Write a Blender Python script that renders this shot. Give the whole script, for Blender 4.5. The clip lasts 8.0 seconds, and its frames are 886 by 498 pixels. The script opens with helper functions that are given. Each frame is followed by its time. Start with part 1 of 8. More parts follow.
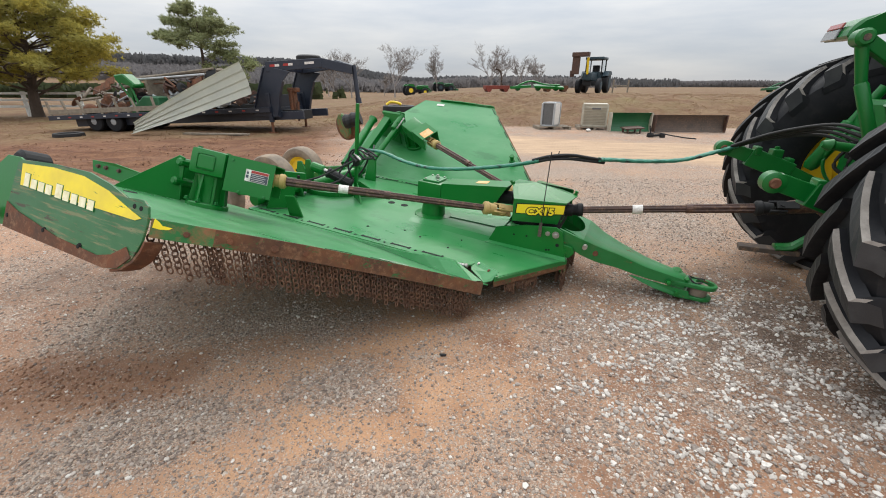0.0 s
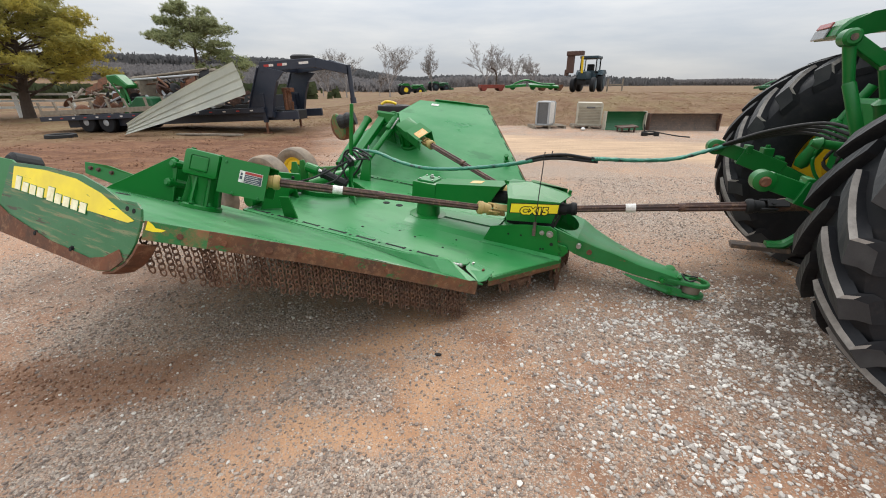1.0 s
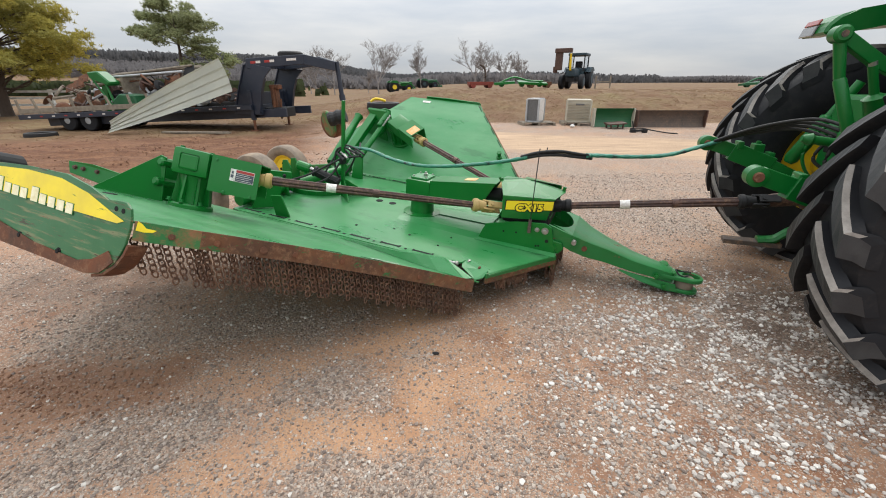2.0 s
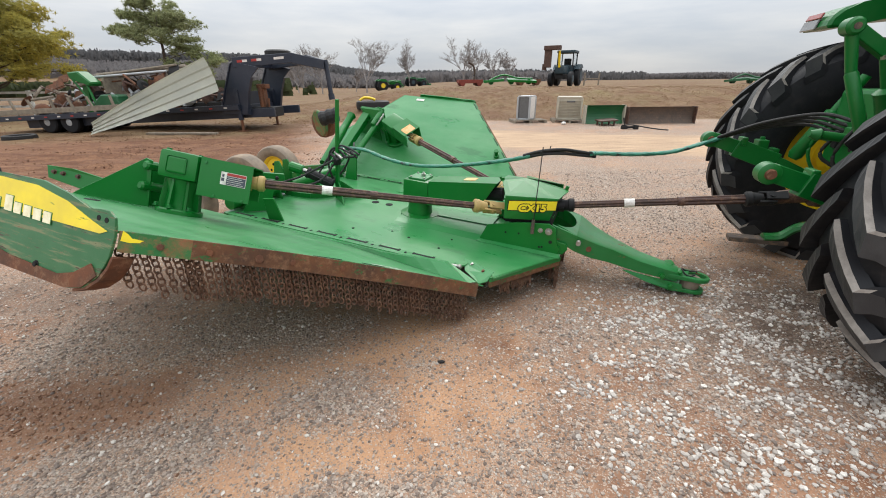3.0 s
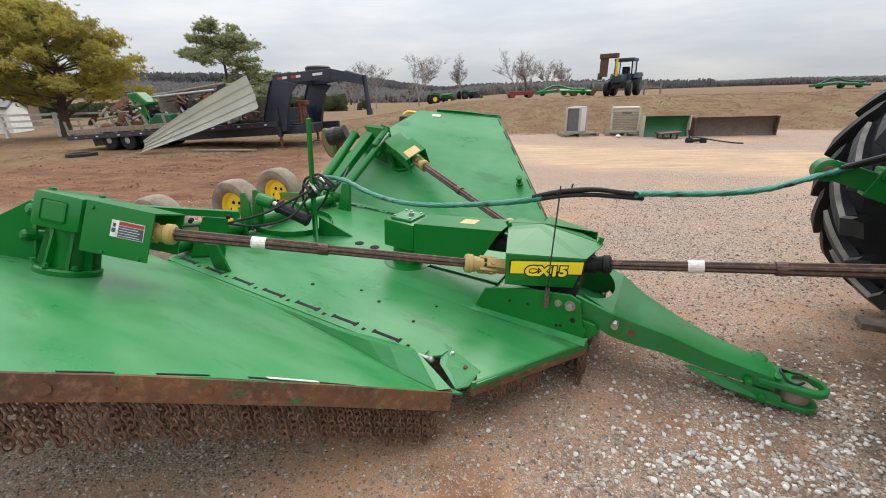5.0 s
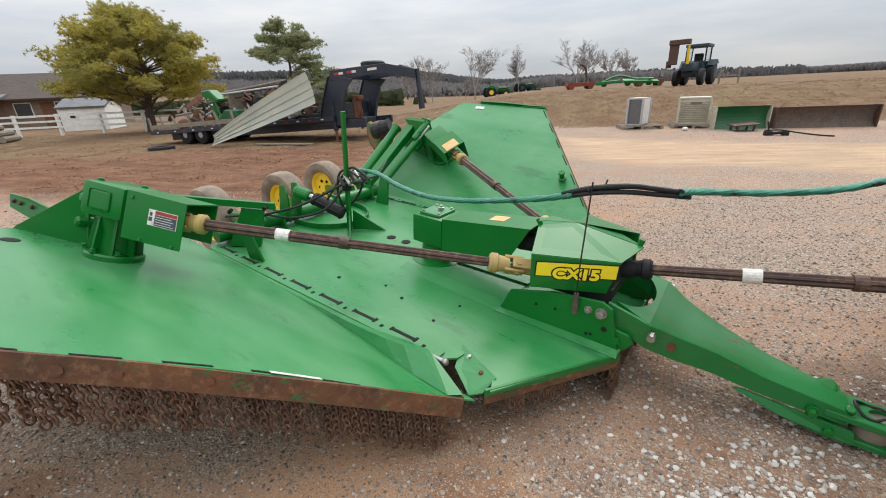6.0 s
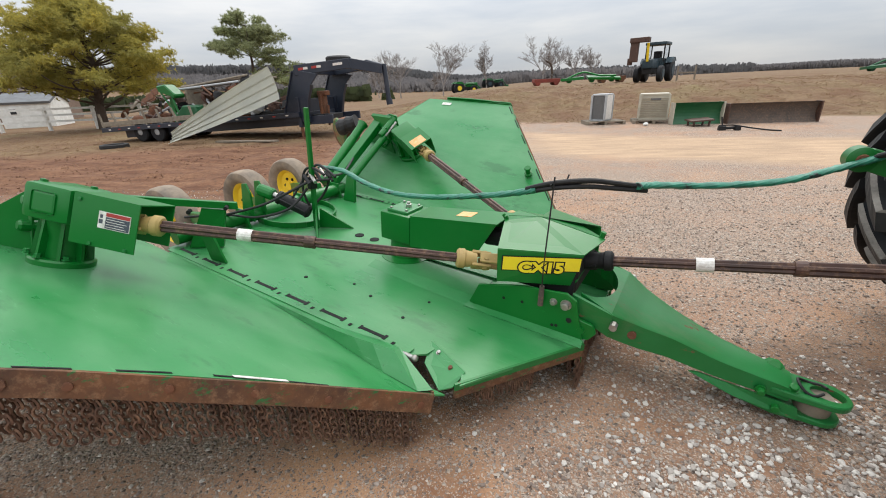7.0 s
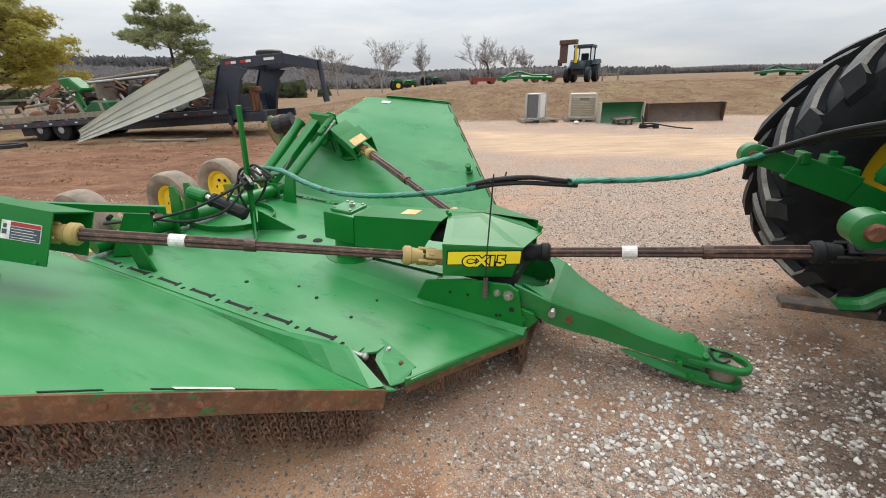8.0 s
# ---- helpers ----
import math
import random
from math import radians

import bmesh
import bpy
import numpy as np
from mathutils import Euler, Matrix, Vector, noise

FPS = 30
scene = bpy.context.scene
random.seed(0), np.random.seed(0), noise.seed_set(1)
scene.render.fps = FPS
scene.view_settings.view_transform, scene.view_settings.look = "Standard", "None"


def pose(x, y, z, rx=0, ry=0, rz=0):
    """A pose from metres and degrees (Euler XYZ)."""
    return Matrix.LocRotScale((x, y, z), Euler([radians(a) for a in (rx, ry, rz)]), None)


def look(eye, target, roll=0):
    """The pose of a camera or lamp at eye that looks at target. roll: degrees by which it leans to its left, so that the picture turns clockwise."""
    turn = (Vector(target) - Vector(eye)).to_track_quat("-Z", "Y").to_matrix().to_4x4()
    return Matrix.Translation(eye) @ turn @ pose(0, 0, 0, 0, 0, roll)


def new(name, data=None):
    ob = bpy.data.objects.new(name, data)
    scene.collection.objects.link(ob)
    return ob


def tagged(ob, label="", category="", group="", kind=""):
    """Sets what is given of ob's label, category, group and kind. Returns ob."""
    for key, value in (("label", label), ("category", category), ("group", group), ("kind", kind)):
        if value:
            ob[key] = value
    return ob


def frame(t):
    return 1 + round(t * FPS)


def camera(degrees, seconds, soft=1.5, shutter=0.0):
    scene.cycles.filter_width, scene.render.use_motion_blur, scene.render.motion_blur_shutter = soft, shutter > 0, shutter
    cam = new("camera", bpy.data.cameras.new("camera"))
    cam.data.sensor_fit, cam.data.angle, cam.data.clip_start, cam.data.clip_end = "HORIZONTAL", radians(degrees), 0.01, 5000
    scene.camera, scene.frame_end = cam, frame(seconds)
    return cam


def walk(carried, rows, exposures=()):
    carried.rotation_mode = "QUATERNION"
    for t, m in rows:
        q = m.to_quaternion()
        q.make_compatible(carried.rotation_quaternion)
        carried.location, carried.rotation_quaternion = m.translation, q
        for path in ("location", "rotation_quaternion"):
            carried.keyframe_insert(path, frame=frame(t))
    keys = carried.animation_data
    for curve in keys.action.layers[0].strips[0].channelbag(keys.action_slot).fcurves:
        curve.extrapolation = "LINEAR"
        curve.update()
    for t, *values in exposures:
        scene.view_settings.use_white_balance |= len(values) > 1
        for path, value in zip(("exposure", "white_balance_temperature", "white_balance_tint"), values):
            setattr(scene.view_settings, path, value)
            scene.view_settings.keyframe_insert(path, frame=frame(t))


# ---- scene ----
cam = camera(94.9, 8.0, soft=1.0)
PATH = [
    (0, (-0.004, -0.292, 1.494), (-0.02, 1.564, 0.749), 0.2),
    (0.5, (-0.001, -0.299, 1.494), (-0.013, 1.557, 0.749), 0.1),
    (1, (0.008, -0.299, 1.501), (0.01, 1.556, 0.753), 0.0),
    (1.5, (0.003, -0.289, 1.498), (0.027, 1.563, 0.745), 0.0),
    (3, (-0.101, -0.173, 1.488), (-0.007, 1.672, 0.722), -0.4),
    (3.5, (0.012, 0.038, 1.458), (0.115, 1.891, 0.711), -0.7),
    (4, (0.166, 0.33, 1.465), (0.249, 2.192, 0.74), -0.9),
    (4.5, (0.224, 0.584, 1.459), (0.232, 2.452, 0.746), -1.1),
    (4.7, (0.265, 0.652, 1.476), (0.218, 2.521, 0.766), -1.3),
    (6, (0.47, 0.841, 1.449), (0.067, 2.66, 0.722), -2.7),
    (6.5, (0.474, 0.84, 1.45), (0.081, 2.657, 0.711), -2.8),
    (7, (0.494, 0.84, 1.451), (0.226, 2.675, 0.701), -2.5),
    (7.5, (0.517, 0.826, 1.458), (0.407, 2.673, 0.697), -2.1),
    (8, (0.494, 0.799, 1.463), (0.495, 2.646, 0.694), -1.6),
]
# stops by which the picture brightens and darkens on the way
EXPOSURES = [(0, -0.06), (1.5, -0.05), (3, 0.01), (4, 0.05), (4.7, 0.02), (6, -0.07), (6.5, -0.06), (7.2, -0.01), (8, 0.06)]
walk(cam, [(t, look(eye, target, roll)) for t, eye, target, roll in PATH], EXPOSURES)

# ---- world and sun: an even overcast sky, brightest overhead ----
world = bpy.data.worlds.new("overcast")
scene.world = world
world.use_nodes = True
wt = world.node_tree
wt.nodes.clear()


def wn(kind, **kw):
    n = wt.nodes.new(kind)
    for k, v in kw.items():
        n.inputs[k].default_value = v
    return n


sky = wt.nodes.new("ShaderNodeTexSky")
sky.sky_type, sky.sun_disc = "NISHITA", False
sky.sun_elevation, sky.sun_rotation = radians(46), radians(11)
tc = wt.nodes.new("ShaderNodeTexCoord")
sep = wt.nodes.new("ShaderNodeSeparateXYZ")
wt.links.new(tc.outputs["Generated"], sep.inputs[0])
grad = wt.nodes.new("ShaderNodeMapRange")
grad.inputs["From Min"].default_value, grad.inputs["From Max"].default_value = 0.0, 1.0
grad.inputs["To Min"].default_value, grad.inputs["To Max"].default_value = 0.60, 2.7
wt.links.new(sep.outputs["Z"], grad.inputs["Value"])
mp = wt.nodes.new("ShaderNodeMapping")
mp.inputs["Scale"].default_value = (1.6, 1.6, 9.0)
wt.links.new(tc.outputs["Generated"], mp.inputs["Vector"])
cl = wn("ShaderNodeTexNoise", Scale=1.7, Detail=5.0, Roughness=0.55)
wt.links.new(mp.outputs["Vector"], cl.inputs["Vector"])
ramp = wt.nodes.new("ShaderNodeValToRGB")
ramp.color_ramp.elements[0].position, ramp.color_ramp.elements[1].position = 0.36, 0.66
ramp.color_ramp.elements[0].color, ramp.color_ramp.elements[1].color = (0.80, 0.86, 0.94, 1), (1.06, 1.07, 1.08, 1)
wt.links.new(cl.outputs["Fac"], ramp.inputs["Fac"])
mul = wt.nodes.new("ShaderNodeVectorMath")
mul.operation = "SCALE"
wt.links.new(ramp.outputs["Color"], mul.inputs[0])
wt.links.new(grad.outputs["Result"], mul.inputs["Scale"])
bg1, bg2, add = wt.nodes.new("ShaderNodeBackground"), wt.nodes.new("ShaderNodeBackground"), wt.nodes.new("ShaderNodeAddShader")
wt.links.new(sky.outputs["Color"], bg1.inputs["Color"])
bg1.inputs["Strength"].default_value = 0.006
wt.links.new(mul.outputs["Vector"], bg2.inputs["Color"])
bg2.inputs["Strength"].default_value = 0.90
wt.links.new(bg1.outputs[0], add.inputs[0])
wt.links.new(bg2.outputs[0], add.inputs[1])
wout = wt.nodes.new("ShaderNodeOutputWorld")
wt.links.new(add.outputs[0], wout.inputs["Surface"])
sun = new("sun", bpy.data.lights.new("sun", "SUN"))
sun.data.energy, sun.data.angle, sun.data.color = 1.5, radians(35), (1.0, 0.96, 0.9)
sun.matrix_world = look((3, 16, 17), (0, 0, 0))

# ---- materials ----


class Nodes:
    """A small builder of one node material."""

    def __init__(self, name):
        self.m = bpy.data.materials.new(name)
        self.m.use_nodes = True
        self.t = self.m.node_tree
        self.b = self.t.nodes["Principled BSDF"]
        self.pos = self.t.nodes.new("ShaderNodeNewGeometry").outputs["Position"]
        self.obj = self.t.nodes.new("ShaderNodeTexCoord").outputs["Object"]

    def put(self, kind, **kw):
        n = self.t.nodes.new(kind)
        for k, v in kw.items():
            n.inputs[k].default_value = v
        return n

    def link(self, a, b):
        self.t.links.new(a, b)

    def noise(self, scale, detail=4.0, rough=0.6, vec=None, stretch=None, lo=None, hi=None):
        n = self.put("ShaderNodeTexNoise", Scale=scale, Detail=detail, Roughness=rough)
        v = vec or self.obj
        if stretch:
            q = self.put("ShaderNodeMapping", Scale=stretch)
            self.link(v, q.inputs["Vector"])
            v = q.outputs["Vector"]
        self.link(v, n.inputs["Vector"])
        return self.span(n.outputs["Fac"], lo, hi) if lo is not None else n.outputs["Fac"]

    def span(self, v, lo, hi, a=0.0, b=1.0):
        r = self.put("ShaderNodeMapRange")
        for k, x in zip(("From Min", "From Max", "To Min", "To Max"), (lo, hi, a, b)):
            r.inputs[k].default_value = x
        self.link(v, r.inputs["Value"])
        return r.outputs["Result"]

    def math(self, op, a, b):
        n = self.t.nodes.new("ShaderNodeMath")
        n.operation = op
        for k, v in ((0, a), (1, b)):
            if isinstance(v, (int, float)):
                n.inputs[k].default_value = v
            else:
                self.link(v, n.inputs[k])
        return n.outputs[0]

    def mix(self, f, a, b):
        n = self.t.nodes.new("ShaderNodeMix")
        n.data_type = "RGBA"
        for k, v in (("Factor", f), ("A", a), ("B", b)):
            s = [i for i in n.inputs if i.name == k and (k == "Factor" and i.type == "VALUE" or k != "Factor" and i.type == "RGBA")][0]
            if isinstance(v, tuple):
                s.default_value = (*v, 1)
            elif isinstance(v, (int, float)):
                s.default_value = v
            else:
                self.link(v, s)
        return [o for o in n.outputs if o.type == "RGBA"][0]

    def end(self, colour, rough=0.6, metal=0.0, bump=None, height=0.002, strength=0.5, spec=0.5):
        for k, v in (("Base Color", colour), ("Roughness", rough), ("Metallic", metal)):
            if isinstance(v, tuple):
                self.b.inputs[k].default_value = (*v, 1)
            elif isinstance(v, (int, float)):
                self.b.inputs[k].default_value = v
            else:
                self.link(v, self.b.inputs[k])
        self.b.inputs["Specular IOR Level"].default_value = spec
        if bump is not None:
            n = self.put("ShaderNodeBump", Strength=strength, Distance=height)
            self.link(bump, n.inputs["Height"])
            self.link(n.outputs["Normal"], self.b.inputs["Normal"])
        return self.m


def plain(name, a, b=None, scale=8.0, rough=0.6, metal=0.0, height=0.002, fine=60.0, spec=0.5):
    """Two tones in soft patches, with a fine grain."""
    n = Nodes(name)
    b = b or tuple(0.72 * x for x in a)
    p = n.noise(scale, 5.0, 0.65, lo=0.35, hi=0.68)
    g = n.noise(fine, 3.0, 0.7)
    c = n.mix(n.math("MULTIPLY", g, 0.35), n.mix(p, a, b), tuple(min(1, 1.35 * x) for x in a))
    return n.end(c, n.span(p, 0, 1, rough - 0.06, min(1, rough + 0.08)), metal, g, height, 0.5, spec)


def paint(name, a, dust=(0.30, 0.25, 0.17), amount=0.35, rough=0.38, rust=0.0, scale=1.0, grain=(0.72, 0.48, 0.80)):
    """Sprayed machine paint with dust, faded patches, fine scratches and some rust."""
    n = Nodes(name)
    big = n.noise(1.6 * scale, 5.0, 0.6, lo=0.3, hi=0.75)
    fade = n.mix(n.math("MULTIPLY", big, 0.5), a, tuple(min(1, 1.4 * x + 0.001) for x in a))
    d = n.math("MULTIPLY", n.noise(3.1 * scale, 8.0, grain[0], lo=grain[1], hi=grain[2]), amount)
    c = n.mix(d, fade, dust)
    scr = n.noise(9.0 * scale, 6.0, 0.6, stretch=(1.0, 14.0, 4.0), lo=0.66, hi=0.72)
    c = n.mix(n.math("MULTIPLY", scr, 0.35), c, tuple(1.9 * x + 0.01 for x in a))
    r = n.span(n.math("ADD", d, n.math("MULTIPLY", big, 0.2)), 0, 1, rough - 0.05, rough + 0.4)
    if rust:
        k = n.noise(7.0 * scale, 9.0, 0.75, lo=0.62 - 0.2 * rust, hi=0.70 - 0.12 * rust)
        rc = n.mix(n.noise(30, 4, 0.7), (0.16, 0.055, 0.022), (0.30, 0.15, 0.07))
        c = n.mix(k, c, rc)
        r = n.math("ADD", r, n.math("MULTIPLY", k, 0.3))
    return n.end(c, r, 0.0, n.noise(45, 5, 0.7), 0.0012, 0.25, 0.5)


def rusty(name, a=(0.17, 0.062, 0.028), b=(0.075, 0.04, 0.026), flecks=None, rough=0.8):
    n = Nodes(name)
    p = n.noise(5.0, 8.0, 0.7, lo=0.35, hi=0.66)
    c = n.mix(p, a, b)
    c = n.mix(n.math("MULTIPLY", n.noise(26.0, 5.0, 0.75, lo=0.5, hi=0.72), 0.5), c, (0.34, 0.20, 0.11))
    if flecks:
        c = n.mix(n.noise(13.0, 8.0, 0.8, stretch=(1, 1, 2.5), lo=0.57, hi=0.61), c, flecks)
    return n.end(c, rough, 0.0, n.noise(70, 6, 0.75), 0.0015, 0.5, 0.35)


GREEN = (0.002, 0.128, 0.016)
M_green = paint("green_paint", GREEN, amount=0.025, rough=0.34)
M_green.node_tree.nodes["Principled BSDF"].inputs["Specular IOR Level"].default_value = 0.4


def deck_mat():
    """Deck paint: soft pale patches of chalky fading and painted-in sky glare, darker smears, specks and long
    scratches.
    """
    n = Nodes("deck_paint_with_glare")
    c = n.mix(n.noise(1.3, 5, 0.6, lo=0.3, hi=0.72), (0.004, 0.165, 0.030), (0.009, 0.200, 0.044))
    # pale tone holds dusty fading and also sky reflection put into the colour
    chalk_glare = n.math("MULTIPLY", n.noise(1.9, 7, 0.60, stretch=(0.6, 1.6, 1), lo=0.36, hi=0.82), 0.50)
    c = n.mix(chalk_glare, c, (0.17, 0.36, 0.18))
    c = n.mix(n.math("MULTIPLY", n.noise(3.2, 8, 0.72, stretch=(0.7, 2.2, 1), lo=0.56, hi=0.64), 0.50), c, (0.004, 0.090, 0.019))
    c = n.mix(n.math("MULTIPLY", n.noise(60, 3, 0.8, lo=0.65, hi=0.71), 0.6), c, (0.02, 0.07, 0.02))
    c = n.mix(n.math("MULTIPLY", n.noise(9, 6, 0.6, stretch=(1, 14, 4), lo=0.65, hi=0.70), 0.4), c, (0.14, 0.35, 0.17))
    m = n.end(c, n.span(chalk_glare, 0, 0.5, 0.27, 0.52), 0, n.noise(45, 5, 0.7), 0.001, 0.22)
    n.b.inputs["Sheen Weight"].default_value = 0.10
    n.b.inputs["Sheen Roughness"].default_value = 0.45
    return m


M_deck = deck_mat()
M_worn = paint("scraped_green_paint", (0.012, 0.13, 0.028), amount=0.35, rough=0.5, rust=0.75)
M_tractor = paint("tractor_green_paint", (0.002, 0.110, 0.016), amount=0.05, rough=0.36)
M_tractor.node_tree.nodes["Principled BSDF"].inputs["Specular IOR Level"].default_value = 0.4
M_yellow = paint("yellow_paint", (0.72, 0.50, 0.015), amount=0.25, rough=0.45)
M_letter = plain("pale_yellow_lettering", (0.86, 0.82, 0.58), (0.66, 0.58, 0.28), 25, 0.5)
M_decal = plain("yellow_decal", (0.88, 0.70, 0.02), (0.80, 0.60, 0.02), 6, 0.4)
M_band = rusty("rusty_edge_band", (0.155, 0.066, 0.028), (0.062, 0.034, 0.022), flecks=(0.03, 0.12, 0.035))
M_rust = rusty("rusted_iron")
M_chain = rusty("rusty_chain", (0.135, 0.068, 0.040), (0.065, 0.038, 0.027))
M_blade = rusty("old_blade_steel", (0.10, 0.075, 0.06), (0.06, 0.05, 0.045))
M_shaft = rusty("brown_drive_shaft", (0.085, 0.042, 0.032), (0.045, 0.027, 0.022), rough=0.55)
M_yoke = paint("tan_primer_yoke", (0.36, 0.25, 0.085), amount=0.5, rough=0.6, rust=0.3)
M_steel = plain("bare_steel", (0.42, 0.42, 0.40), (0.25, 0.22, 0.19), 20, 0.4, 0.9)
M_black = plain("black_plastic", (0.010, 0.010, 0.011), (0.018, 0.018, 0.018), 10, 0.65, spec=0.3)
M_hole = plain("dark_hole", (0.006, 0.007, 0.006), (0.004, 0.004, 0.004), 10, 0.9)
M_blackpaint = paint("black_trailer_paint", (0.014, 0.020, 0.034), dust=(0.16, 0.15, 0.14), amount=0.15, rough=0.4)
M_white = plain("white_sticker", (0.72, 0.70, 0.66), (0.36, 0.31, 0.27), 38, 0.6)
M_redst = plain("red_sticker", (0.36, 0.03, 0.025), None, 20, 0.5)
M_bluest = plain("dark_sticker_print", (0.035, 0.04, 0.06), (0.08, 0.09, 0.11), 40, 0.5)
M_orange = plain("orange_sticker", (0.80, 0.30, 0.07), (0.7, 0.5, 0.3), 25, 0.6)
M_hose = plain("black_rubber_hose", (0.010, 0.010, 0.011), (0.03, 0.028, 0.026), 25, 0.62, spec=0.35)
M_dirtyrubber = plain("dusty_small_tyre_rubber", (0.13, 0.105, 0.082), (0.34, 0.265, 0.19), 5, 0.85, height=0.004)
M_lens = plain("lamp_lens", (0.22, 0.22, 0.22), None, 30, 0.2)
M_redlens = plain("red_lamp_lens", (0.30, 0.07, 0.06), None, 30, 0.2)
M_sheet = plain("cream_sheet_steel", (0.50, 0.50, 0.42), (0.40, 0.41, 0.36), 1.2, 0.42, height=0.001)
M_wood = plain("grey_weathered_wood", (0.24, 0.20, 0.15), (0.13, 0.11, 0.085), 9, 0.85)
M_greymetal = plain("grey_galvanised_metal", (0.40, 0.42, 0.43), (0.30, 0.31, 0.32), 4, 0.45, 0.3)
M_beige = plain("beige_metal_casing", (0.42, 0.39, 0.31), (0.34, 0.31, 0.25), 5, 0.55)
M_fin = plain("dark_condenser_fins", (0.12, 0.12, 0.12), (0.07, 0.07, 0.07), 30, 0.6)
M_whitepaint = plain("white_board_paint", (0.70, 0.70, 0.67), (0.52, 0.51, 0.47), 3, 0.6)
M_roof = plain("brown_shingles", (0.075, 0.055, 0.045), (0.05, 0.038, 0.032), 3, 0.9)
M_roof2 = plain("grey_metal_roof", (0.13, 0.135, 0.14), (0.09, 0.095, 0.10), 2, 0.65)
M_wall = plain("tan_brick_wall", (0.20, 0.14, 0.105), (0.14, 0.095, 0.07), 4, 0.9)
M_glass = plain("dark_window_glass", (0.02, 0.022, 0.025), None, 3, 0.08)
M_clear = plain("clear_cab_glass", (0.80, 0.86, 0.88), (0.72, 0.78, 0.80), 3, 0.08, height=0.0)
M_clear.node_tree.nodes["Principled BSDF"].inputs["Transmission Weight"].default_value = 1.0
M_bark = plain("pine_bark", (0.055, 0.04, 0.03), (0.09, 0.065, 0.05), 5, 0.95, height=0.02, fine=20)
# branch grey lightened, distance haze mixed into the colour
M_twig = plain("bare_hazed_branches", (0.27, 0.245, 0.23), (0.21, 0.19, 0.18), 2, 0.95)
M_farred = plain("faded_red_paint", (0.22, 0.035, 0.02), (0.13, 0.03, 0.02), 2, 0.7)


def tongue_mat():
    """Dull green paint with brown scuffs and chips down to rust."""
    n = Nodes("scuffed_tongue_paint")
    c = n.mix(n.noise(3.0, 5, 0.6, lo=0.35, hi=0.7), (0.004, 0.135, 0.022), (0.012, 0.170, 0.038))
    c = n.mix(n.math("MULTIPLY", n.noise(2.2, 7, 0.7, stretch=(0.9, 3.0, 3.0), lo=0.52, hi=0.70), 0.42), c, (0.10, 0.13, 0.06))
    k = n.noise(6.5, 9, 0.75, stretch=(0.8, 2.0, 2.0), lo=0.615, hi=0.645)
    c = n.mix(k, c, (0.17, 0.075, 0.04))
    return n.end(c, n.span(k, 0, 1, 0.40, 0.8), 0, n.noise(45, 5, 0.7), 0.0012, 0.3)


M_tongue = tongue_mat()


def wrap_mat():
    """Twisted green plastic wrap with dark gaps."""
    n = Nodes("green_hose_wrap")
    c = n.mix(n.noise(14, 4, 0.6, lo=0.35, hi=0.7), (0.03, 0.21, 0.13), (0.012, 0.10, 0.065))
    c = n.mix(n.noise(7, 6, 0.7, lo=0.60, hi=0.64), c, (0.014, 0.018, 0.018))
    c = n.mix(n.noise(24, 5, 0.7, stretch=(1, 1, 3), lo=0.66, hi=0.70), c, (0.10, 0.34, 0.25))
    return n.end(c, 0.42, 0, n.noise(26, 4, 0.6), 0.006, 0.7)


def panel_mat():
    """Scuffed green panel: long scrapes to primer and bare brown steel."""
    n = Nodes("scuffed_green_panel")
    c = n.mix(n.noise(2.5, 6, 0.6, lo=0.35, hi=0.7), (0.016, 0.11, 0.032), (0.045, 0.165, 0.065))
    thin = n.noise(3.0, 7, 0.7, stretch=(1.3, 9.0, 16.0), lo=0.53, hi=0.62)
    c = n.mix(n.math("MULTIPLY", thin, 0.8), c, (0.22, 0.22, 0.12))
    c = n.mix(n.math("MULTIPLY", n.noise(4.5, 8, 0.75, stretch=(1.0, 6.0, 10.0), lo=0.60, hi=0.64), 0.8), c, (0.20, 0.11, 0.06))
    dark = n.noise(2.2, 6, 0.7, stretch=(1.6, 8.0, 13.0), lo=0.585, hi=0.62)
    c = n.mix(n.math("MULTIPLY", dark, 0.85), c, (0.055, 0.028, 0.018))
    return n.end(c, n.span(thin, 0, 1, 0.42, 0.8), 0, n.noise(45, 5, 0.7), 0.001, 0.3)


M_panel = panel_mat()


def stripe_mat():
    """Yellow sticker, scraped through to the green in thin streaks."""
    n = Nodes("torn_yellow_stripe")
    c = n.mix(n.noise(6, 4, 0.6, lo=0.35, hi=0.7), (0.88, 0.70, 0.03), (0.72, 0.56, 0.05))
    c = n.mix(n.noise(3.4, 7, 0.72, stretch=(1.5, 6, 9), lo=0.62, hi=0.65), c, (0.04, 0.14, 0.04))
    return n.end(c, 0.45)


M_stripe = stripe_mat()
M_teal = wrap_mat()
# green paint darkened to carry the shade on the blade's hollow face
M_shadegreen = paint("green_paint_with_shade", (0.003, 0.075, 0.022), amount=0.10, rough=0.5)
M_bluegreen = plain("dark_blue_green_paint", (0.018, 0.042, 0.055), (0.012, 0.025, 0.035), 2, 0.5)


def tyre_mat():
    n = Nodes("tractor_tyre_rubber")
    p = n.noise(2.2, 5, 0.6, lo=0.35, hi=0.7)
    c = n.mix(p, (0.005, 0.0055, 0.007), (0.012, 0.013, 0.016))
    c = n.mix(n.math("MULTIPLY", n.noise(9, 7, 0.75, lo=0.5, hi=0.75), 0.22), c, (0.075, 0.065, 0.055))
    return n.end(c, n.span(p, 0, 1, 0.55, 0.75), 0, n.noise(40, 5, 0.7), 0.002, 0.35, 0.3)


